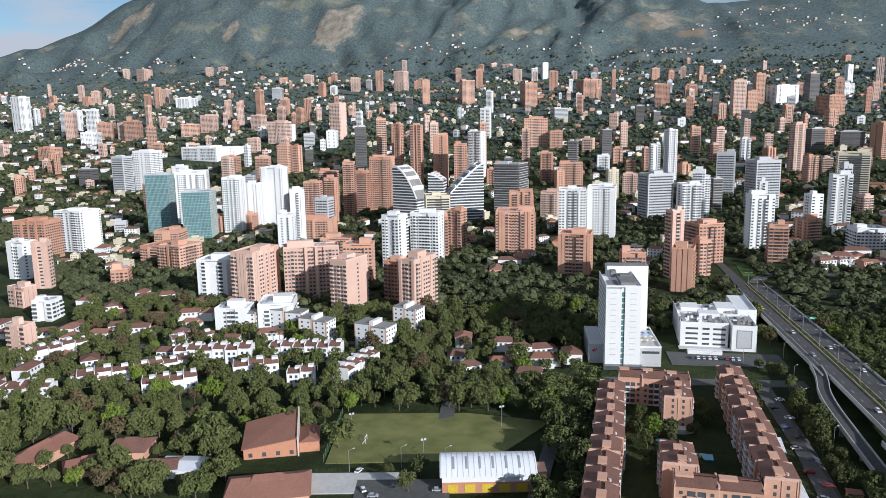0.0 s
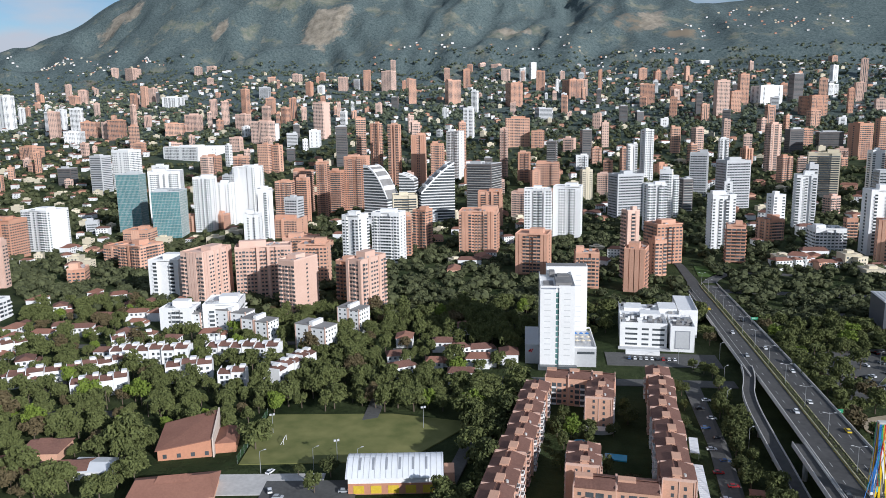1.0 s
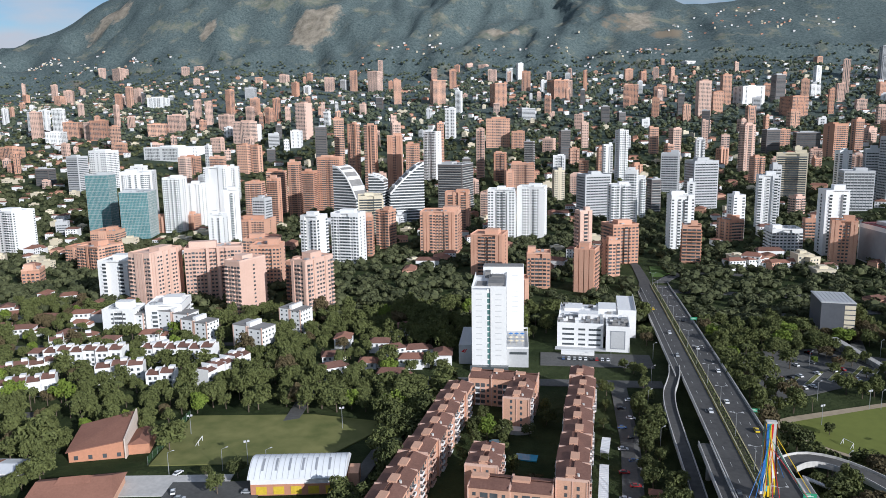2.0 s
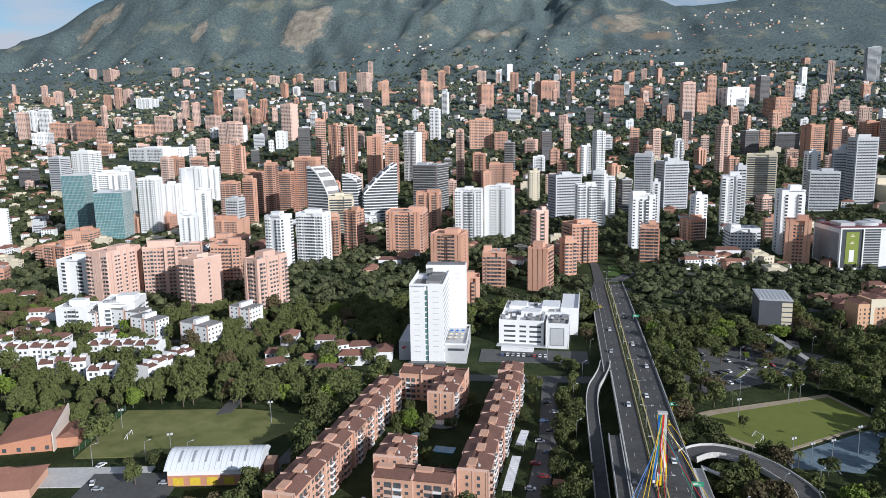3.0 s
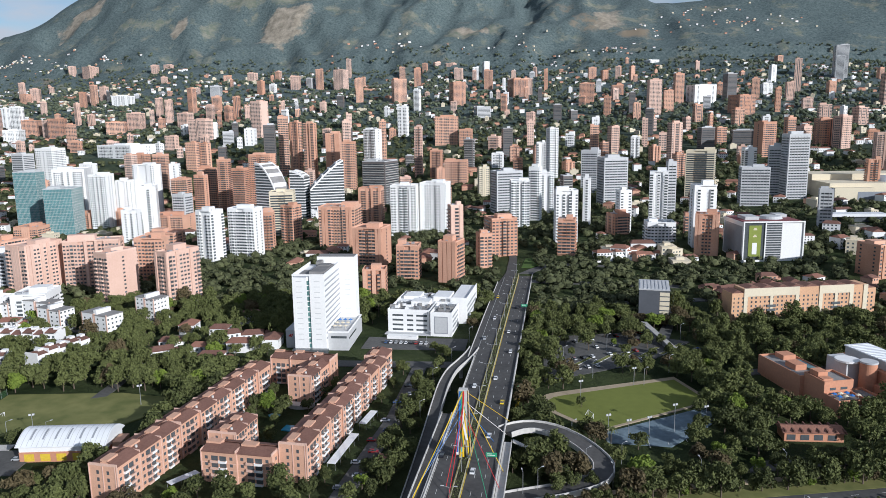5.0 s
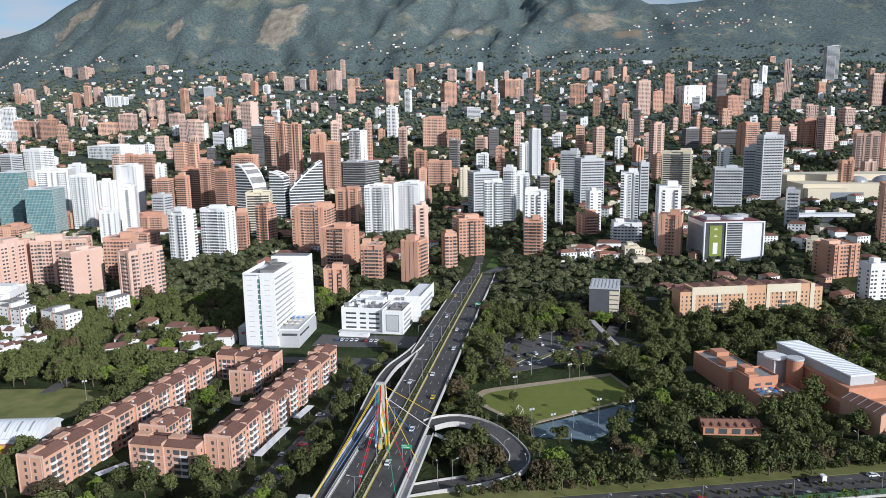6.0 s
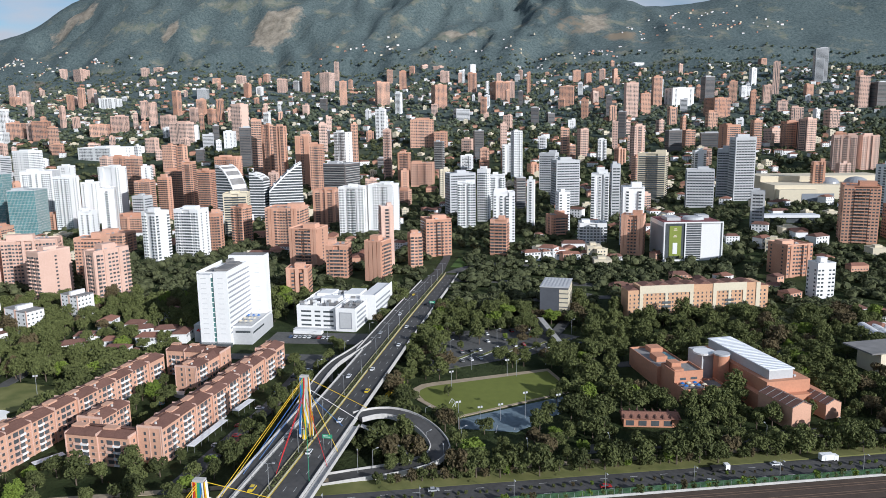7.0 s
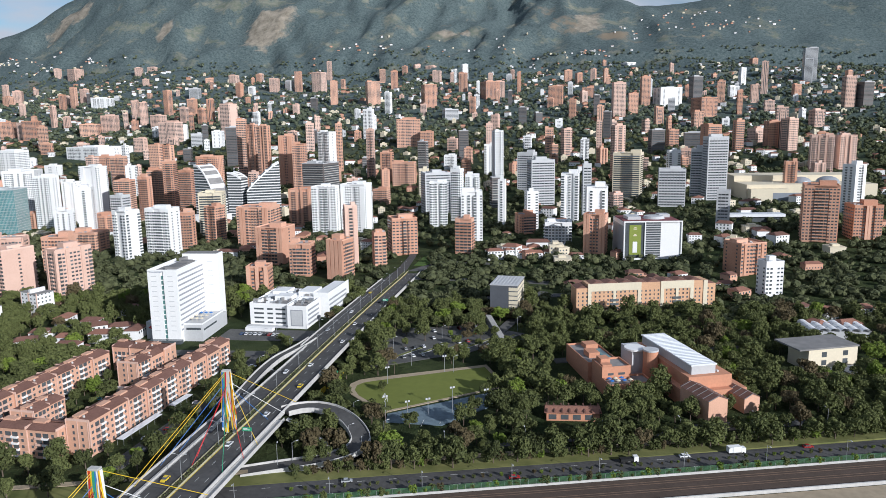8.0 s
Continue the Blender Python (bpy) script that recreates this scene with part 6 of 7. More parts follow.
for i in range(6):
    for j in range(3):
        g = Geo()
        for k in range(6):
            a0, a1 = math.pi * k / 6, math.pi * (k + 1) / 6
            g.poly([(i * 6 + 3 - 2.8 * math.cos(a0), j * 7, 6 + 2 * math.sin(a0)), (i * 6 + 3 - 2.8 * math.cos(a0), j * 7 + 6.6, 6 + 2 * math.sin(a0)), (i * 6 + 3 - 2.8 * math.cos(a1), j * 7 + 6.6, 6 + 2 * math.sin(a1)), (i * 6 + 3 - 2.8 * math.cos(a1), j * 7, 6 + 2 * math.sin(a1))][::-1])
        part("vault", g, WHITE, t)
g = Geo()
g.box(0, 36, 0, 21, -2, 5.8)
part("wall", g, LGREY, t)

# cream shopping centre with glass domes
t = thing("shopping_centre", 590, 985, ground_z(590, 985), 4, "broad cream shopping centre with glass domes", "shopping centre")
g = Geo()
g.box(-90, 75, 0, 60, -8, 22)
g.box(-88, -40, -12, 0, -8, 17)
g.box(-90, 75, 55, 110, -8, 30)
part("wall", g, CREAM, t)
for x, y, r in ((-10, 30, 13), (22, 24, 15)):
    g = Geo()
    for k in range(5):
        a0, a1 = k * 0.3, (k + 1) * 0.3
        g.tube((x, y, 22 + r * 0.6 * math.sin(a0)), (x, y, 22 + r * 0.6 * math.sin(a1)), r * math.cos(a0), r * math.cos(a1), 20)
    part("dome", g, GREYBAND, t, "ribbed glass dome")
g = Geo()
g.box(-60, -20, -12.3, -12, 2, 12)
part("billboard", g, [BLADE], t)
t = thing("station_roof", 440, 800, ground_z(440, 800), 6, "long flat white roof on columns", "roof")
g = Geo()
g.box(0, 60, 0, 16, 6, 9)
part("roof", g, METALW, t)
g = Geo()
g.box(2, 58, 2, 14, -4, 6)
part("wall", g, GLASS, t)


# ---- bridge masts with ribbons and stays ----
def mast(x, y, z, h, seed):
    t = thing("bridge_mast", x, y, z, 0, "tall bridge mast wrapped in coloured ribbons with stay cables", "bridge mast")
    for k in (-1, 1):
        g = Geo()
        g.tube((k * 1.5, 0, -0.3), (k * 0.9, 0, h * 0.4), 0.5, 0.5, 8)
        part("leg", g, LCONC, t)
    g = Geo()
    g.box(-1.45, 1.45, -0.8, 0.8, h * 0.22, h)
    part("shaft", g, LCONC, t)
    g = Geo()
    g.box(-1.65, 1.65, -1.0, 1.0, h, h + 0.5)
    part("cap", g, LCONC, t)
    cols = [("yellow ribbon", YEL), ("white ribbon", WHITE), ("red ribbon", RED), ("sky blue ribbon", SKYB), ("yellow ribbon", YEL), ("green ribbon", GRN), ("orange ribbon", ORA), ("white ribbon", WHITE), ("blue ribbon", BLU)]
    rng = random.Random(seed)
    for k in range(44):
        g = Geo()
        face = k % 4
        n = 14
        low = h * rng.choice((0.05, 0.08, 0.12, 0.2, 0.3))
        x0, drift, ph = rng.uniform(-1.35, 1.35), rng.uniform(-1.6, 1.6), rng.uniform(0, 6.28)
        wd = rng.uniform(0.22, 0.42)
        pts = []
        for i in range(n + 1):
            u = i / n
            flare = 1 + 0.5 * (1 - u)
            c = max(-1.5, min(1.5, x0 + drift * (1 - u) + 0.25 * math.sin(6 * u + ph))) * flare
            o = (1.0 + 0.5 * (1 - u) + 0.08 * (k // 4 % 3)) * 1.0
            z = low + (h - 0.1 - low) * u
            if face == 0:
                pts.append(((c - wd, -o, z), (c + wd, -o, z)))
            elif face == 1:
                pts.append(((c + wd, o, z), (c - wd, o, z)))
            else:
                sx = 1 if face == 2 else -1
                pts.append(((sx * (o + 0.65 * flare), sx * (c * 0.55 - wd), z), (sx * (o + 0.65 * flare), sx * (c * 0.55 + wd), z)))
        for p, q in zip(pts, pts[1:]):
            g.poly([p[0], p[1], q[1], q[0]])
        part("ribbon", g, cols[k % 9][1], t, cols[k % 9][0])
    stays = [((0, 0, h), (14.5, 37, -0.5), YEL), ((0, 0, h * 0.93), (15.5, -8, -0.5), YEL), ((0, 0, h * 0.97), (-14.5, -46, -0.5), YEL), ((0, 0, h), (-14.5, -58, -0.5), YEL), ((0, 0, h * 0.8), (-3.5, -22, -0.5), RED), ((0, 0, h * 0.75), (-1.5, -30, -0.5), RED), ((0, 0, h * 0.7), (15, -20, -0.5), RED), ((0, 0, h * 0.85), (14, 24, -0.5), WHITE), ((0, 0, h * 0.8), (13, -34, -0.5), GRN), ((0, 0, h * 0.85), (-14, -30, -0.5), BLU), ((0, 0, h * 0.7), (-13, -18, -0.5), BLU), ((0, 0, h * 0.78), (10, 16, -0.5), BLU)]
    for a, b, m in stays:
        g = Geo()
        g.tube(a, b, 0.11, 0.11, 5)
        part("stay_cable", g, m, t)


mast(122.5, 245.4, 10.6, 27.0, 1)
mast(122.5, 161.5, 10.5, 27.0, 2)


# ---- street lamps ----
def lamp_post(h, double):
    t = thing("street_lamp", 0, 0, 0, 0, "grey steel street lamp with " + ("two arms" if double else "one arm"), "street lamp", "street lamps")
    g = Geo()
    g.tube((0, 0, -0.5), (0, 0, h), 0.14, 0.08, 6)
    part("pole", g, STEEL, t)
    for s in ((-1, 1) if double else (1,)):
        g = Geo()
        g.tube((0, 0, h - 0.1), (s * 1.9, 0, h + 0.35), 0.06, 0.05, 5)
        arm = part("arm", g, STEEL, t)
        g = Geo()
        g.box(s * 2.2 - 0.5, s * 2.2 + 0.5, -0.2, 0.2, h + 0.28, h + 0.46)
        part("lamp_head", g, LGREY, arm)
    return t


proto2, proto1 = lamp_post(10, True), lamp_post(9, False)
first2 = first1 = True
LAMPS = []
acc = 20
for p, q in zip(MAIN, MAIN[1:]):
    acc += (q - p).length
    if acc > 27 and abs(p.y - 245) > 5 and abs(p.y - 161) > 5:
        acc = 0
        LAMPS.append((p.x, p.y, p.z, 0, True))
for a in range(-80, 330, 34):
    LAMPS.append((*river(a, -7.6), 0.3, -76, False))
    LAMPS.append((*river(a + 12, 21.5), 0.3, 104, False))
for x, y in ((168, 262), (163, 287), (182, 268), (150, 243), (95, 300), (94, 340), (99, 372), (80, 398), (104, 410), (-62, 258), (-80, 256), (-100, 250), (175, 360), (200, 352), (215, 372), (160, 380), (185, 405), (230, 430)):
    LAMPS.append((x, y, ground_z(x, y), 40, False))
for x, y, z, r, dbl in LAMPS:
    m = pose(x, y, z, 0, 0, r)
    if dbl and first2:
        proto2.matrix_world, first2 = m, False
    elif not dbl and first1:
        proto1.matrix_world, first1 = m, False
    else:
        copy_thing(proto2 if dbl else proto1, m)


def floodlight(x, y, h):
    t = thing("floodlight_mast", x, y, ground_z(x, y), 30, "slim steel floodlight mast beside the pitch", "floodlight", "floodlights")
    g = Geo()
    g.tube((0, 0, -0.3), (0, 0, h), 0.16, 0.1, 6)
    part("pole", g, STEEL, t)
    for s in (-0.7, 0.7):
        g = Geo()
        g.box(s - 0.45, s + 0.45, -0.2, 0.2, h - 0.3, h + 0.5)
        part("flood_lamp", g, LGREY, t)


for x, y, h in ((207, 301, 12.5), (178, 287, 12.5), (187, 293, 8), (196, 297, 8), (222, 311, 8), (168, 332, 9), (195, 352, 9), (-72, 262, 10), (-44, 300, 10), (-110, 285, 9)):
    floodlight(x, y, h)


def goal_frame(x, y, rot):
    t = thing("football_goal", x, y, ground_z(x, y) + 0.1, rot, "white tubular football goal on the pitch", "football goal", "goals")
    for a, b in (((-2.5, 0, 0), (-2.5, 0, 2.4)), ((2.5, 0, 0), (2.5, 0, 2.4)), ((-2.5, 0, 2.4), (2.5, 0, 2.4)), ((-2.5, 0, 2.4), (-2.5, 1.5, 0)), ((2.5, 0, 2.4), (2.5, 1.5, 0))):
        g = Geo()
        g.tube(a, b, 0.1, 0.1, 6)
        part("bar", g, WHITE, t)


goal_frame(230, 343, -63)
goal_frame(172, 312, 117)
goal_frame(-101, 277, 100)


# ---- vehicles ----
def car_thing(paint, name):
    t = thing("car", 0, 0, 0, 0, name, "car", "cars")
    b = Geo()
    ring = [(-2.1, 0.35), (2.1, 0.35), (2.15, 0.75), (1.2, 0.92), (-2.0, 0.95), (-2.15, 0.7)]
    for y0, y1 in ((-0.86, 0.86),):
        k = len(b.v)
        b.v += [(x, y0, z) for x, z in ring] + [(x, y1, z) for x, z in ring]
        n = len(ring)
        b.f += [tuple(range(k, k + n)), tuple(reversed(range(k + n, k + 2 * n)))] + [(k + i, k + n + i, k + n + (i + 1) % n, k + (i + 1) % n) for i in range(n)]
        b.m += [0] * (n + 2)
    b.box(-1.2, 0.35, -0.68, 0.68, 1.42, 1.5)
    part("body", b, paint, t)
    c = Geo()
    k = 0
    c.v = [(-1.8, -0.8, 0.94), (1.1, -0.8, 0.92), (1.1, 0.8, 0.92), (-1.8, 0.8, 0.94), (-1.25, -0.66, 1.44), (0.4, -0.66, 1.44), (0.4, 0.66, 1.44), (-1.25, 0.66, 1.44)]
    c.f = [(4, 5, 6, 7), (0, 1, 5, 4), (1, 2, 6, 5), (2, 3, 7, 6), (3, 0, 4, 7)]
    c.m = [0] * 5
    part("cabin_glass", c, GLASS, t)
    for x in (-1.35, 1.35):
        for y in (-0.8, 0.8):
            w = Geo()
            w.tube((x, y - 0.1, 0.33), (x, y + 0.1, 0.33), 0.33, 0.33, 10)
            part("wheel", w, TYRE, t)
    return t


PROTOS = [car_thing(m, lab) for m, lab in zip(CAR, ("white car on the asphalt", "silver car on the asphalt", "black car on the asphalt", "dark red car on the asphalt", "yellow taxi on the asphalt", "dark blue car on the asphalt"))]
used = set()
rng = random.Random(21)


def put_car(x, y, z, rot, k=None):
    k = rng.choice((0, 0, 0, 1, 1, 2, 3, 5)) if k is None else k
    m = pose(x, y, z, 0, 0, rot)
    if k in used:
        copy_thing(PROTOS[k], m)
    else:
        used.add(k)
        PROTOS[k].matrix_world = m


for y, o, k in ((190, 5, 2), (235, 4, 0), (265, 7, 0), (300, 9.5, 4), (330, 4, 0), (372, 8.5, 0), (410, 5, 0), (470, 6, 2), (205, -6, 4), (246, -9, 2), (318, -5, 0), (395, -8, 1), (440, -6, 0), (500, -9, 4)):
    p = min(MAIN, key=lambda q: abs(q.y - y))
    put_car(p.x + o, y, p.z + 0.03, 90 if o > 0 else -90, k)
for a, o in ((96, 4.5), (150, 5.0), (24, -2.6), (64, -5), (210, 3), (-40, 4)):
    put_car(*river(a, o), 0.5, 16)
for k in range(9):
    put_car(54 + k * 3.1, 403.5, ground_z(60, 403) + 0.18, 90)
for k in range(12):
    x, y = 76.5 + (k % 2) * 4, 235 + k * 10.2
    put_car(x + (y - 235) * 0.05, y, ground_z(x, y) + 0.12, 5)
for k in range(26):
    a, b = rng.randrange(10), rng.randrange(4)
    x, y = 158 + a * 5.0 + b * 3, 366 + b * 17 + a * 2.6
    put_car(x, y, ground_z(x, y) + 0.1, 118)
for x, y in ((-62, 240), (-85, 232), (-90, 236), (-96, 250), (245, 395), (240, 402), (236, 410), (300, 470)):
    put_car(x, y, ground_z(x, y) + 0.16, rng.uniform(0, 180))


def truck(a, o, k):
    x, y = river(a, o)
    t = thing("box_truck", x, y, 0.45, 16, "white box truck on the riverside road" if k else "flatbed truck with a dark load on the road", "truck")
    g = Geo()
    g.box(-3.5, 1.8, -1.2, 1.2, 1.0, 3.4 if k else 2.0)
    part("cargo_box", g, WHITE if k else TYRE, t)
    g = Geo()
    g.box(2.0, 3.8, -1.1, 1.1, 0.6, 2.7)
    part("cab", g, WHITE, t)
    g = Geo()
    g.box(3.79, 3.84, -1.0, 1.0, 1.6, 2.4)
    part("windscreen", g, GLASS, t)
    for x in (-2.5, 2.8):
        for y in (-1.0, 1.0):
            w = Geo()
            w.tube((x, y - 0.15, 0.5), (x, y + 0.15, 0.5), 0.5, 0.5, 10)
            part("wheel", w, TYRE, t)


truck(72, 3.5, False)
truck(118, 4.5, True)
# yellow hoarding beside the viaduct, green road signs
t = thing("hoarding", 137.6, 312, ground_z(137, 312), 0, "yellow boarding along the foot of the viaduct", "hoarding")
for k in range(8):
    g = Geo()
    g.box(k * 0.35, k * 0.35 + 0.25, k * 4.6, k * 4.6 + 4.2, 0, 3.2)
    part("board", g, YPAINT, t)
for x, y, z in ((139.5, 331, 1.5), (133.5, 238, 10.6), (134.6, 464, 7.4)):
    t = thing("road_sign", x, y, z, 0, "green road sign panel on steel posts", "road sign")
    g = Geo()
    g.box(-2, 2, -0.08, 0.08, 5, 6.6)
    part("panel", g, GRN, t)
    g = Geo()
    for k in range(2):
        g.box(-1.5, 1.2 - k, -0.12, -0.08, 5.5 + k * 0.5, 5.7 + k * 0.5)
    part("writing_bars", g, WHITE, t)
    for s in (-1.6, 1.6):
        g = Geo()
        g.tube((s, 0.2, 0), (s, 0.2, 6.4), 0.1, 0.1, 6)
        part("post", g, STEEL, t)


# ---- trees ----
def crown_geo(seed, rx, rz, zc, leaves, size, lobes=8):
    """A crown of leafy sprays round several lobes."""
    r = random.Random(seed)
    g = Geo()
    cs = []
    for k in range(lobes):
        a, b = r.uniform(0, 6.28), r.uniform(-0.5, 1)
        q = rx * 0.58 * math.sqrt(max(0, 1 - b * b * 0.8))
        cs.append((q * math.cos(a), q * math.sin(a), zc + b * rz * 0.6, rx * r.uniform(0.34, 0.52), rz * r.uniform(0.34, 0.5)))
    cs.append((0, 0, zc, rx * 0.6, rz * 0.7))
    for k in range(leaves):
        x, y, z, lr, lz = cs[k % len(cs)]
        d = Vector((r.gauss(0, 1), r.gauss(0, 1), r.gauss(0.25, 1))).normalized()
        f = r.uniform(0.72, 1.06)
        c = Vector((x + d.x * lr * f, y + d.y * lr * f, z + d.z * lz * f))
        n = (d + Vector((r.gauss(0, 0.45), r.gauss(0, 0.45), r.gauss(0.25, 0.45)))).normalized()
        u = n.orthogonal().normalized()
        u.rotate(Matrix.Rotation(r.uniform(0, 6.28), 3, n))
        v = n.cross(u)
        s = size * r.uniform(0.6, 1.35)
        b = n * s * 0.35
        g.poly([c - u * s - b, c - v * s * 0.6, c + u * s - b, c + v * s * 0.6])
    return g


def trunk_geo(seed, h, r0):
    r = random.Random(seed)
    g = Geo()
    g.tube((0, 0, -0.6), (0.1, 0, h * 0.55), r0, r0 * 0.7, 7)
    for k in range(4):
        a = k * 1.57 + r.uniform(0, 1)
        g.tube((0.1, 0, h * 0.5), (h * 0.28 * math.cos(a), h * 0.28 * math.sin(a), h * 0.85), r0 * 0.55, r0 * 0.2, 5)
    return g


KINDS = []
for k, (rx, rz, zc, leaves, size, lobes) in enumerate(((5.4, 4.4, 5.6, 760, 0.66, 10), (4.6, 4.8, 5.8, 700, 0.64, 9), (6.4, 4.2, 6.4, 900, 0.7, 12), (3.8, 4.0, 4.4, 520, 0.58, 8), (5.2, 6.0, 7.6, 860, 0.66, 11), (2.6, 2.4, 2.2, 320, 0.5, 6))):
    KINDS.append((trunk_geo(k, zc, 0.3).mesh("trunk", [BARK]), [crown_geo(40 + k, rx, rz, zc, leaves, size, lobes).mesh("crown", [m]) for m in (LEAF, BRIGHT, RUST)], rx))
# palm
g = Geo()
for k in range(16):
    a = k * 2.4
    up = 0.9 - 0.1 * (k % 5)
    prev = Vector((0, 0, 8.5))
    for i in range(1, 6):
        u = i / 5
        p = Vector((3.0 * u * math.cos(a), 3.0 * u * math.sin(a), 8.5 + up * 2 * u - 2.6 * u * u))
        w = 0.5 * (1 - u * 0.7)
        s = Vector((-math.sin(a), math.cos(a), 0)) * w
        g.poly([prev - s, p - s * 0.8, p + s * 0.8, prev + s])
        prev = p
PALM = g.mesh("crown", [LEAF])
g = Geo()
g.tube((0, 0, -0.5), (0, 0, 8.5), 0.22, 0.15, 7)
PALMT = g.mesh("trunk", [BARK])

BLOCKED = []  # x, y, half width, half depth, rot


def block(x, y, w, d, rot=0):
    BLOCKED.append((x, y, w / 2 + 1.5, d / 2 + 1.5, radians(rot)))


for args in ((70, 263, 5, 32, -3.5), (72, 294, 5, 17, -6), (16, 231, 6, 14, -32), (88.5, 258, 7, 6, 0), (138, 605, 26, 74, 0), (1.5, 266, 13, 130, -4.4), (61, 297, 13, 122, -3.2), (26, 340, 36, 13, -3), (35, 322, 13, 26, -4), (26.5, 255, 13, 22, -4), (37, 238, 34, 12, -3), (18, 403, 46, 54, 4), (73, 448, 52, 84, -2), (72, 402, 64, 20, 2), (40, 366, 130, 10, 4), (189, 331, 76, 38, 28), (203, 299, 46, 20, 32), (-72, 284, 96, 50, 10), (-42, 250, 44, 22, 11), (-130, 262, 40, 24, 16), (-124, 227, 31, 20, 20), (-103, 240, 40, 14, 10), (-75, 236, 36, 22, 10), (219, 479, 22, 34, -6), (316, 490, 104, 16, 15.5), (275, 351, 22, 58, 19), (299, 354, 22, 20, 20), (320, 352, 34, 64, 20), (323, 314, 12, 22, 26), (341, 327, 10, 20, 26), (263, 303, 26, 10, 4), (399, 384, 40, 24, 21), (423, 440, 40, 24, 2), (-233, 240, 15, 32, -5), (-197, 251, 17, 16, 12), (-180, 236, 26, 12, 18), (-205, 236, 22, 13, 40), (-167, 240, 20, 14, 8), (80, 300, 8, 160, -3), (-256, 497, 20, 38, -8), (-213, 518, 44, 20, 22), (-175, 483, 15, 28, -17), (-124, 480, 14, 29, -17), (-289, 503, 25, 24, 5), (-174, 410, 22, 14, -12), (-133, 399, 24, 15, -16), (-121, 437, 18, 15, -14), (-203, 434, 27, 13, -6), (-232, 431, 21, 13, 4), (-217, 362, 45, 13, 12), (-166, 375, 43, 13, 7), (-217, 318, 28, 12, 30), (-181, 343, 25, 12, 24), (-153, 335, 15, 11, 14), (-130, 354, 12, 37, -12), (40, 284, 12, 8, 0), (152, 240, 30, 8, 5), (262, 290, 30, 14, 14), (226, 420, 10, 54, 25), (203, 280, 40, 8, 26)):
    block(*args)
for x, y in VILLAS:
    block(x, y, 14, 11)


def on_road(x, y):
    if y < 700 and abs(x - 122.5) < 16.0:
        return True
    if 96 < x < 109 and 180 < y < 400:
        return True
    if any((x - p.x) ** 2 + (y - p.y) ** 2 < 36 for p in LOOP):
        return True
    o = (Vector((x, y)) - RO).dot(V)
    a = (Vector((x, y)) - RO).dot(U)
    return -70 < o < 8.5 or (16.5 < o < 20.5) or (24 < o < 34 and 15 < a < 172)


def free(x, y, pad=0.0):
    if on_road(x, y) or not clear(x, y, 1.0):
        return False
    for bx, by, hw, hd, r in BLOCKED:
        dx, dy = x - bx, y - by
        c, s = math.cos(r), math.sin(r)
        if abs(c * dx + s * dy) < hw + pad and abs(-s * dx + c * dy) < hd + pad:
            return False
    return True


TREES = []
GRID = {}


def plant(x, y, gap):
    k = (int(x // 12), int(y // 12))
    for i in (-1, 0, 1):
        for j in (-1, 0, 1):
            for a, b in GRID.get((k[0] + i, k[1] + j), ()):
                if (a - x) ** 2 + (b - y) ** 2 < gap * gap:
                    return False
    GRID.setdefault(k, []).append((x, y))
    return True


rng = random.Random(77)
# x0, x1, y0, y1, tries, gap, scale
for x0, x1, y0, y1, tries, gap, lo, hi in ((-26, 0, 205, 352, 300, 6.0, 1.0, 1.35), (-135, -8, 314, 470, 1100, 6.2, 0.7, 1.2), (-360, -110, 215, 470, 2600, 6.4, 0.6, 1.15), (-60, 112, 425, 500, 420, 7.0, 0.8, 1.2), (138, 480, 236, 480, 3600, 6.4, 0.65, 1.2), (14, 58, 236, 330, 40, 6.0, 0.5, 0.9), (143, 170, 244, 279, 120, 3.8, 0.4, 0.7), (55, 112, 140, 232, 220, 6.5, 0.7, 1.1), (-40, 60, 150, 230, 260, 7.0, 0.7, 1.1), (82, 112, 225, 400, 420, 5.5, 0.6, 1.05), (150, 235, 350, 440, 45, 9.5, 0.5, 0.75), (66, 80, 236, 362, 90, 4.5, 0.4, 0.75)):
    for _ in range(tries):
        x, y = rng.uniform(x0, x1), rng.uniform(y0, y1)
        s = rng.uniform(lo, hi)
        if x0 in (143,) and not ((x - 158) ** 2 / 140 + (y - 262) ** 2 / 220 < 1):
            continue
        if x0 == 138 and (x - 183) ** 2 / 30 ** 2 + (y - 388) ** 2 / 38 ** 2 < 1 and rng.random() < 0.96:
            continue
        if free(x, y, 2.2 * s if x0 != -26 else 1.0) and plant(x, y, gap * (0.75 + 0.25 * s)):
            TREES.append((x, y, s))
for a in range(-60, 300, 4):
    x, y = river(a + rng.uniform(-1.5, 1.5), 12.5)
    TREES.append((x, y, -rng.uniform(0.8, 1.15)))
    if a % 8 == 0:
        x, y = river(a + rng.uniform(-2, 2), 22.3)
        TREES.append((x, y, rng.uniform(0.5, 0.8)))
    x, y = river(a + rng.uniform(-1.5, 1.5), -8.3)
    TREES.append((x, y, -rng.uniform(0.45, 0.8)))
    x, y = river(a + rng.uniform(-1, 1), 0)
    TREES.append((x, y, -rng.uniform(0.22, 0.4)))
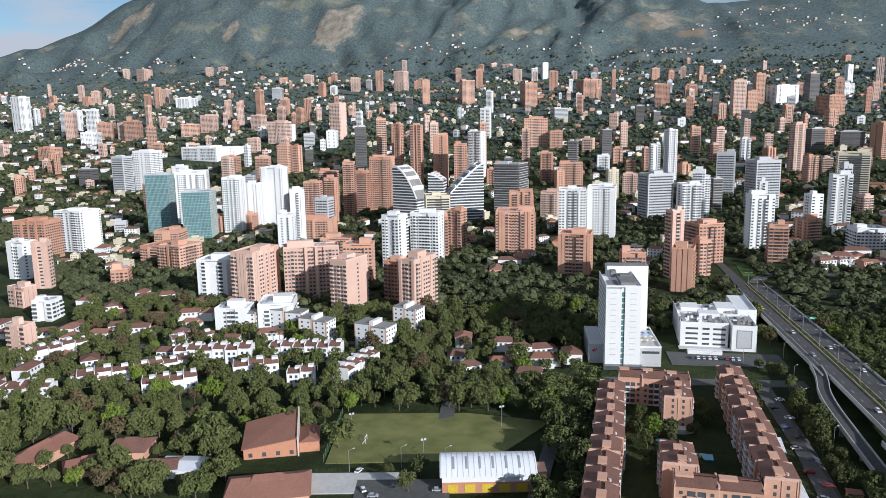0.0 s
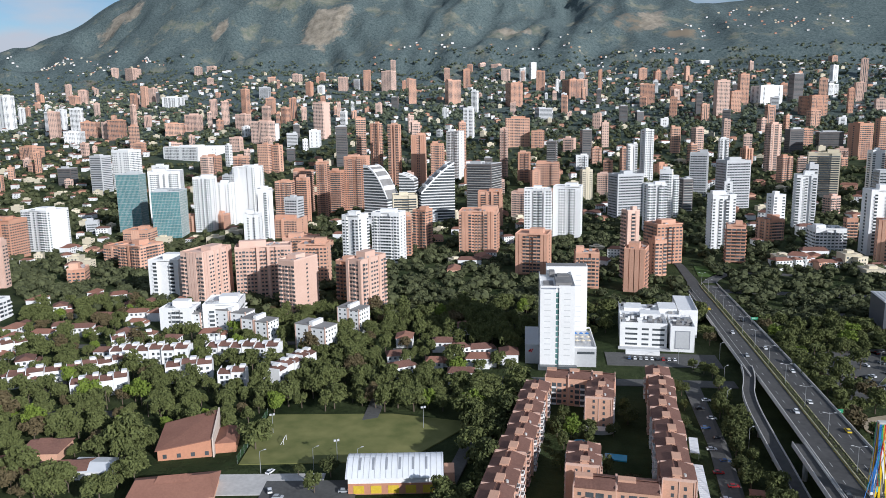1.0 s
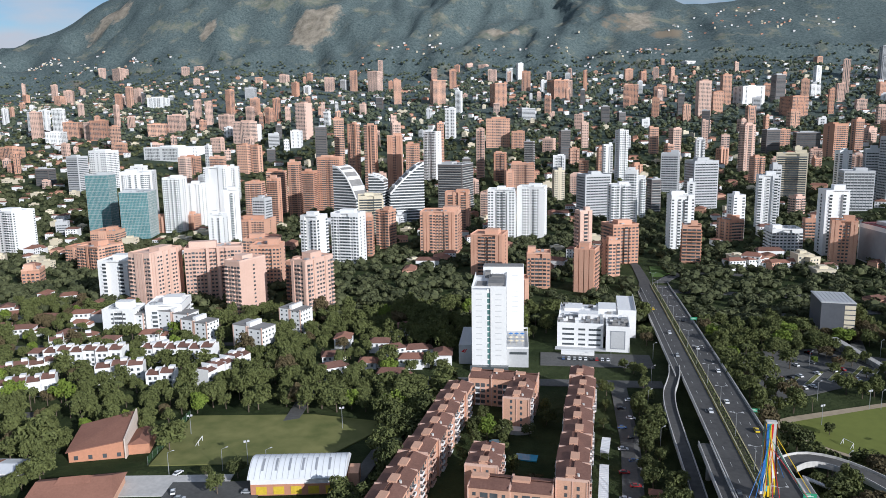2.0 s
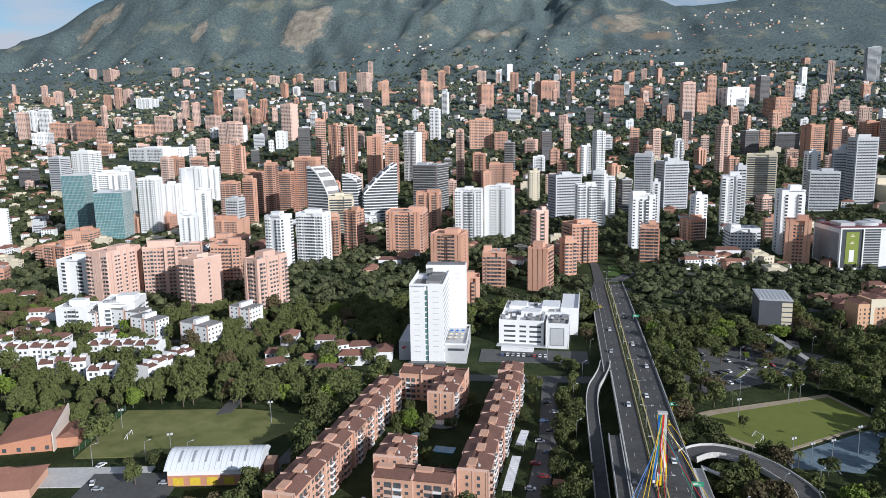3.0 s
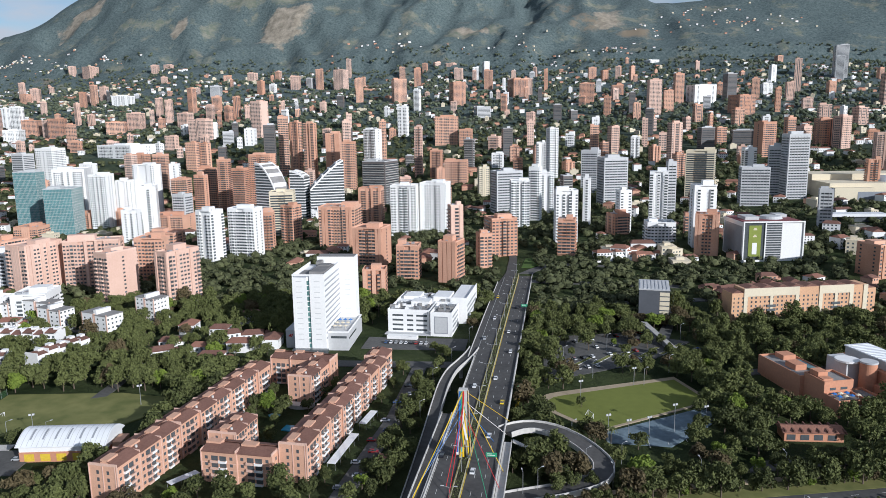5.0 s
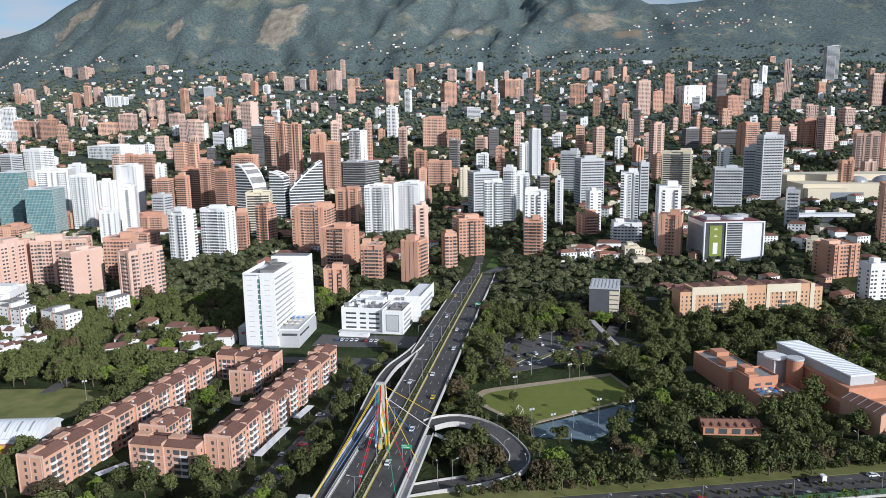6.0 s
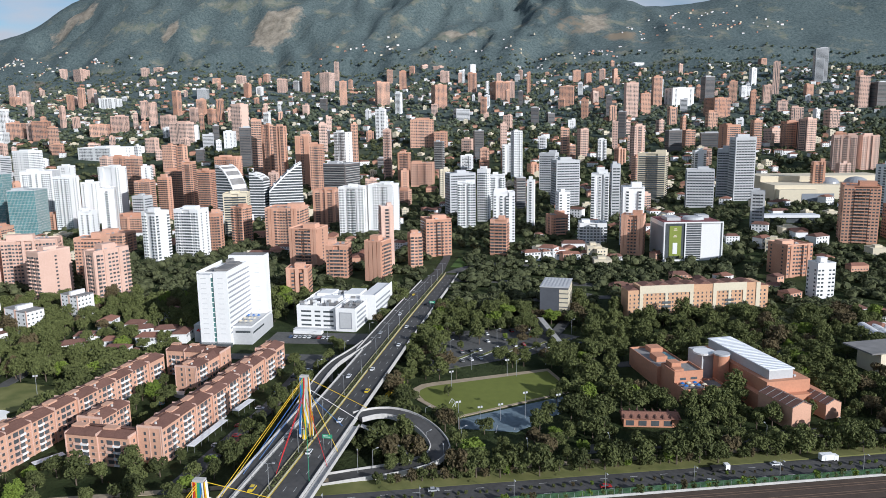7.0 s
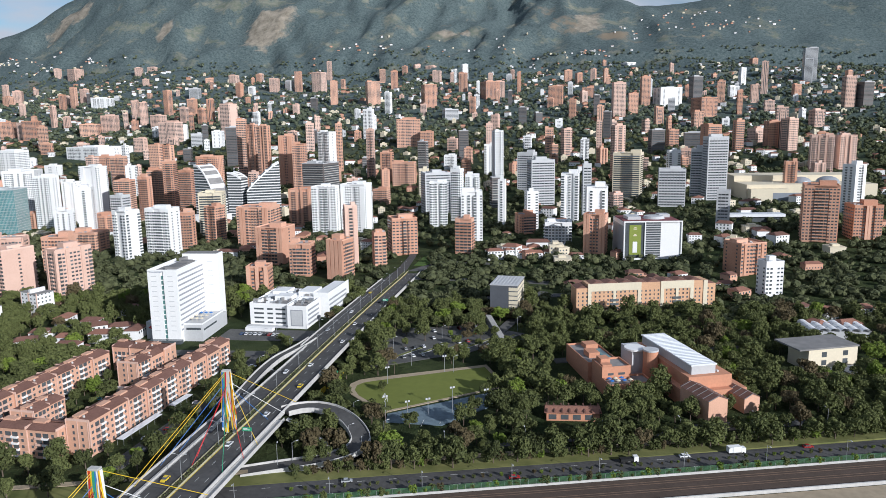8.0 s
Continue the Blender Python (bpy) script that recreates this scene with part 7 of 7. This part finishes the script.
for x, y, s in ((-111, 269, 1.25), (-73, 238, 0.85), (-71, 251, 0.7), (-84, 250, 0.5), (-188, 226, 1.5), (-163, 257, 1.55), (-158, 246, 1.4), (-202, 268, 1.3), (-188, 270, 1.2), (-252, 262, 1.7), (-240, 276, 1.6), (-262, 250, 1.6), (-150, 286, 1.3), (-168, 290, 1.4), (-95, 312, 1.1), (168, 322, 0.55), (218, 300, 0.9), (228, 302, 1.2), (236, 318, 1.2), (214, 288, 0.9), (190, 283, 0.7), (238, 340, 1.2)):
    if clear(x, y, 1):
        TREES.append((x, y, s))
TREES.sort(key=lambda q: (q[0] - 120) ** 2 + q[1] ** 2)
REST = {}
for k, (x, y, s) in enumerate(TREES):
    kind = 5 if s < 0 else rng.choice((0, 0, 1, 2, 2, 3, 4))
    c = rng.random()
    col = 1 if c < 0.06 or (s < 0 and c < 0.2) else 2 if c > 0.92 else 0
    palm = s > 0 and rng.random() < 0.035
    s = abs(s)
    turn, tall = rng.uniform(0, 360), s * rng.uniform(0.9, 1.15)
    if k < 330:
        t = thing("tree", x, y, ground_z(x, y), turn, "bushy roadside shrub with dense green leaves" if kind == 5 else ("slim palm tree with arching fronds" if palm else ("leafy green tree with a rounded dense crown", "bright yellow-green leafy tree", "leafy tree with brownish olive foliage")[col]), "palm" if palm else "tree", "trees")
        t.scale = (s, s, tall)
        part("trunk", PALMT if palm else KINDS[kind][0], BARK, t)
        part("crown", PALM if palm else KINDS[kind][1][col], LEAF, t)
    else:
        m = np.array(pose(x, y, ground_z(x, y), 0, 0, turn) @ Matrix.Diagonal((s, s, tall, 1)))
        for me, mi in ((PALMT if palm else KINDS[kind][0], 3), (PALM if palm else KINDS[kind][1][col], 0 if palm else col)):
            co = np.empty(len(me.vertices) * 3)
            me.vertices.foreach_get("co", co)
            REST.setdefault("v", []).append(np.c_[co.reshape(-1, 3), np.ones(len(me.vertices))] @ m.T[:, :3])
            k0 = REST.get("n", 0)
            REST["n"] = k0 + len(me.vertices)
            REST.setdefault("f", []).extend(tuple(k0 + i for i in p.vertices) for p in me.polygons)
            REST.setdefault("m", []).extend([mi] * len(me.polygons))
me = bpy.data.meshes.new("garden_trees")
me.from_pydata(np.concatenate(REST["v"]).tolist(), [], REST["f"])
for m in (LEAF, BRIGHT, RUST, BARK):
    me.materials.append(m)
me.polygons.foreach_set("material_index", REST["m"])
tagged(new("garden_trees", me), "mixed leafy green garden and street trees", "trees", kind="stuff")


# distant woodland between the houses
def woods(name, count, y0, y1, x_lo, x_hi, leaves, size, rx, seed, test, power=1.0, leaf=WOOD):
    r = random.Random(seed)
    tmpl = []
    for k in range(5):
        g = crown_geo(seed + k, rx, rx * 0.75, rx * 0.75, leaves, size, 5)
        core = bmesh.new()
        bmesh.ops.create_icosphere(core, subdivisions=1, radius=1)
        vs = [(v.co.x * rx * 0.78 * r.uniform(0.85, 1.1), v.co.y * rx * 0.78 * r.uniform(0.85, 1.1), rx * 0.72 + v.co.z * rx * 0.62 * r.uniform(0.85, 1.1)) for v in core.verts]
        fs = [tuple(v.index for v in f.verts) for f in core.faces]
        core.free()
        k0 = len(g.v)
        tmpl.append((np.array(g.v + vs), g.f + [tuple(k0 + i for i in f) for f in fs]))
    V_, F_, k0, n = [], [], 0, 0
    tries = 0
    while n < count and tries < count * 6:
        tries += 1
        y = y0 + (y1 - y0) * r.random() ** power
        x = r.uniform(x_lo * y + 150, x_hi * y + 150)
        if not test(x, y):
            continue
        n += 1
        v, f = tmpl[r.randrange(5)]
        a, s = r.uniform(0, 6.28), r.uniform(0.7, 1.35)
        c, d = math.cos(a) * s, math.sin(a) * s
        q = np.empty_like(v)
        q[:, 0] = v[:, 0] * c - v[:, 1] * d + x
        q[:, 1] = v[:, 0] * d + v[:, 1] * c + y
        q[:, 2] = v[:, 2] * s + mountain(x, y) - 0.6
        V_.append(q)
        F_ += [tuple(k0 + i for i in p) for p in f]
        k0 += len(v)
    me = bpy.data.meshes.new(name)
    me.from_pydata(np.concatenate(V_).tolist(), [], F_)
    me.materials.append(leaf)
    tagged(new(name, me), "dense dark green trees between the buildings", "woodland", kind="stuff")


def between(x, y):
    return clear(x, y, -1.0) and not on_road(x, y) and (y > 480 or free(x, y, 3))


woods("woodland", 5200, 455, 1000, -1.15, 0.75, 60, 1.0, 4.6, 1, between)
woods("woodland", 5200, 1000, 2000, -1.05, 0.62, 22, 1.9, 6.0, 2, lambda x, y: clear(x, y, -2.0))
# farthest trees: a paler, bluer canopy colour stands in for distance haze
woods("woodland", 9000, 1850, 3350, -1.0, 0.60, 9, 2.6, 7.0, 3, lambda x, y: clear(x, y, -4.0), leaf=mat("hazed hillside canopy", (0.046, 0.064, 0.036), 0.9, 0.4, 0.35, 0.012, island=1.0, alt=(0.115, 0.132, 0.085)))
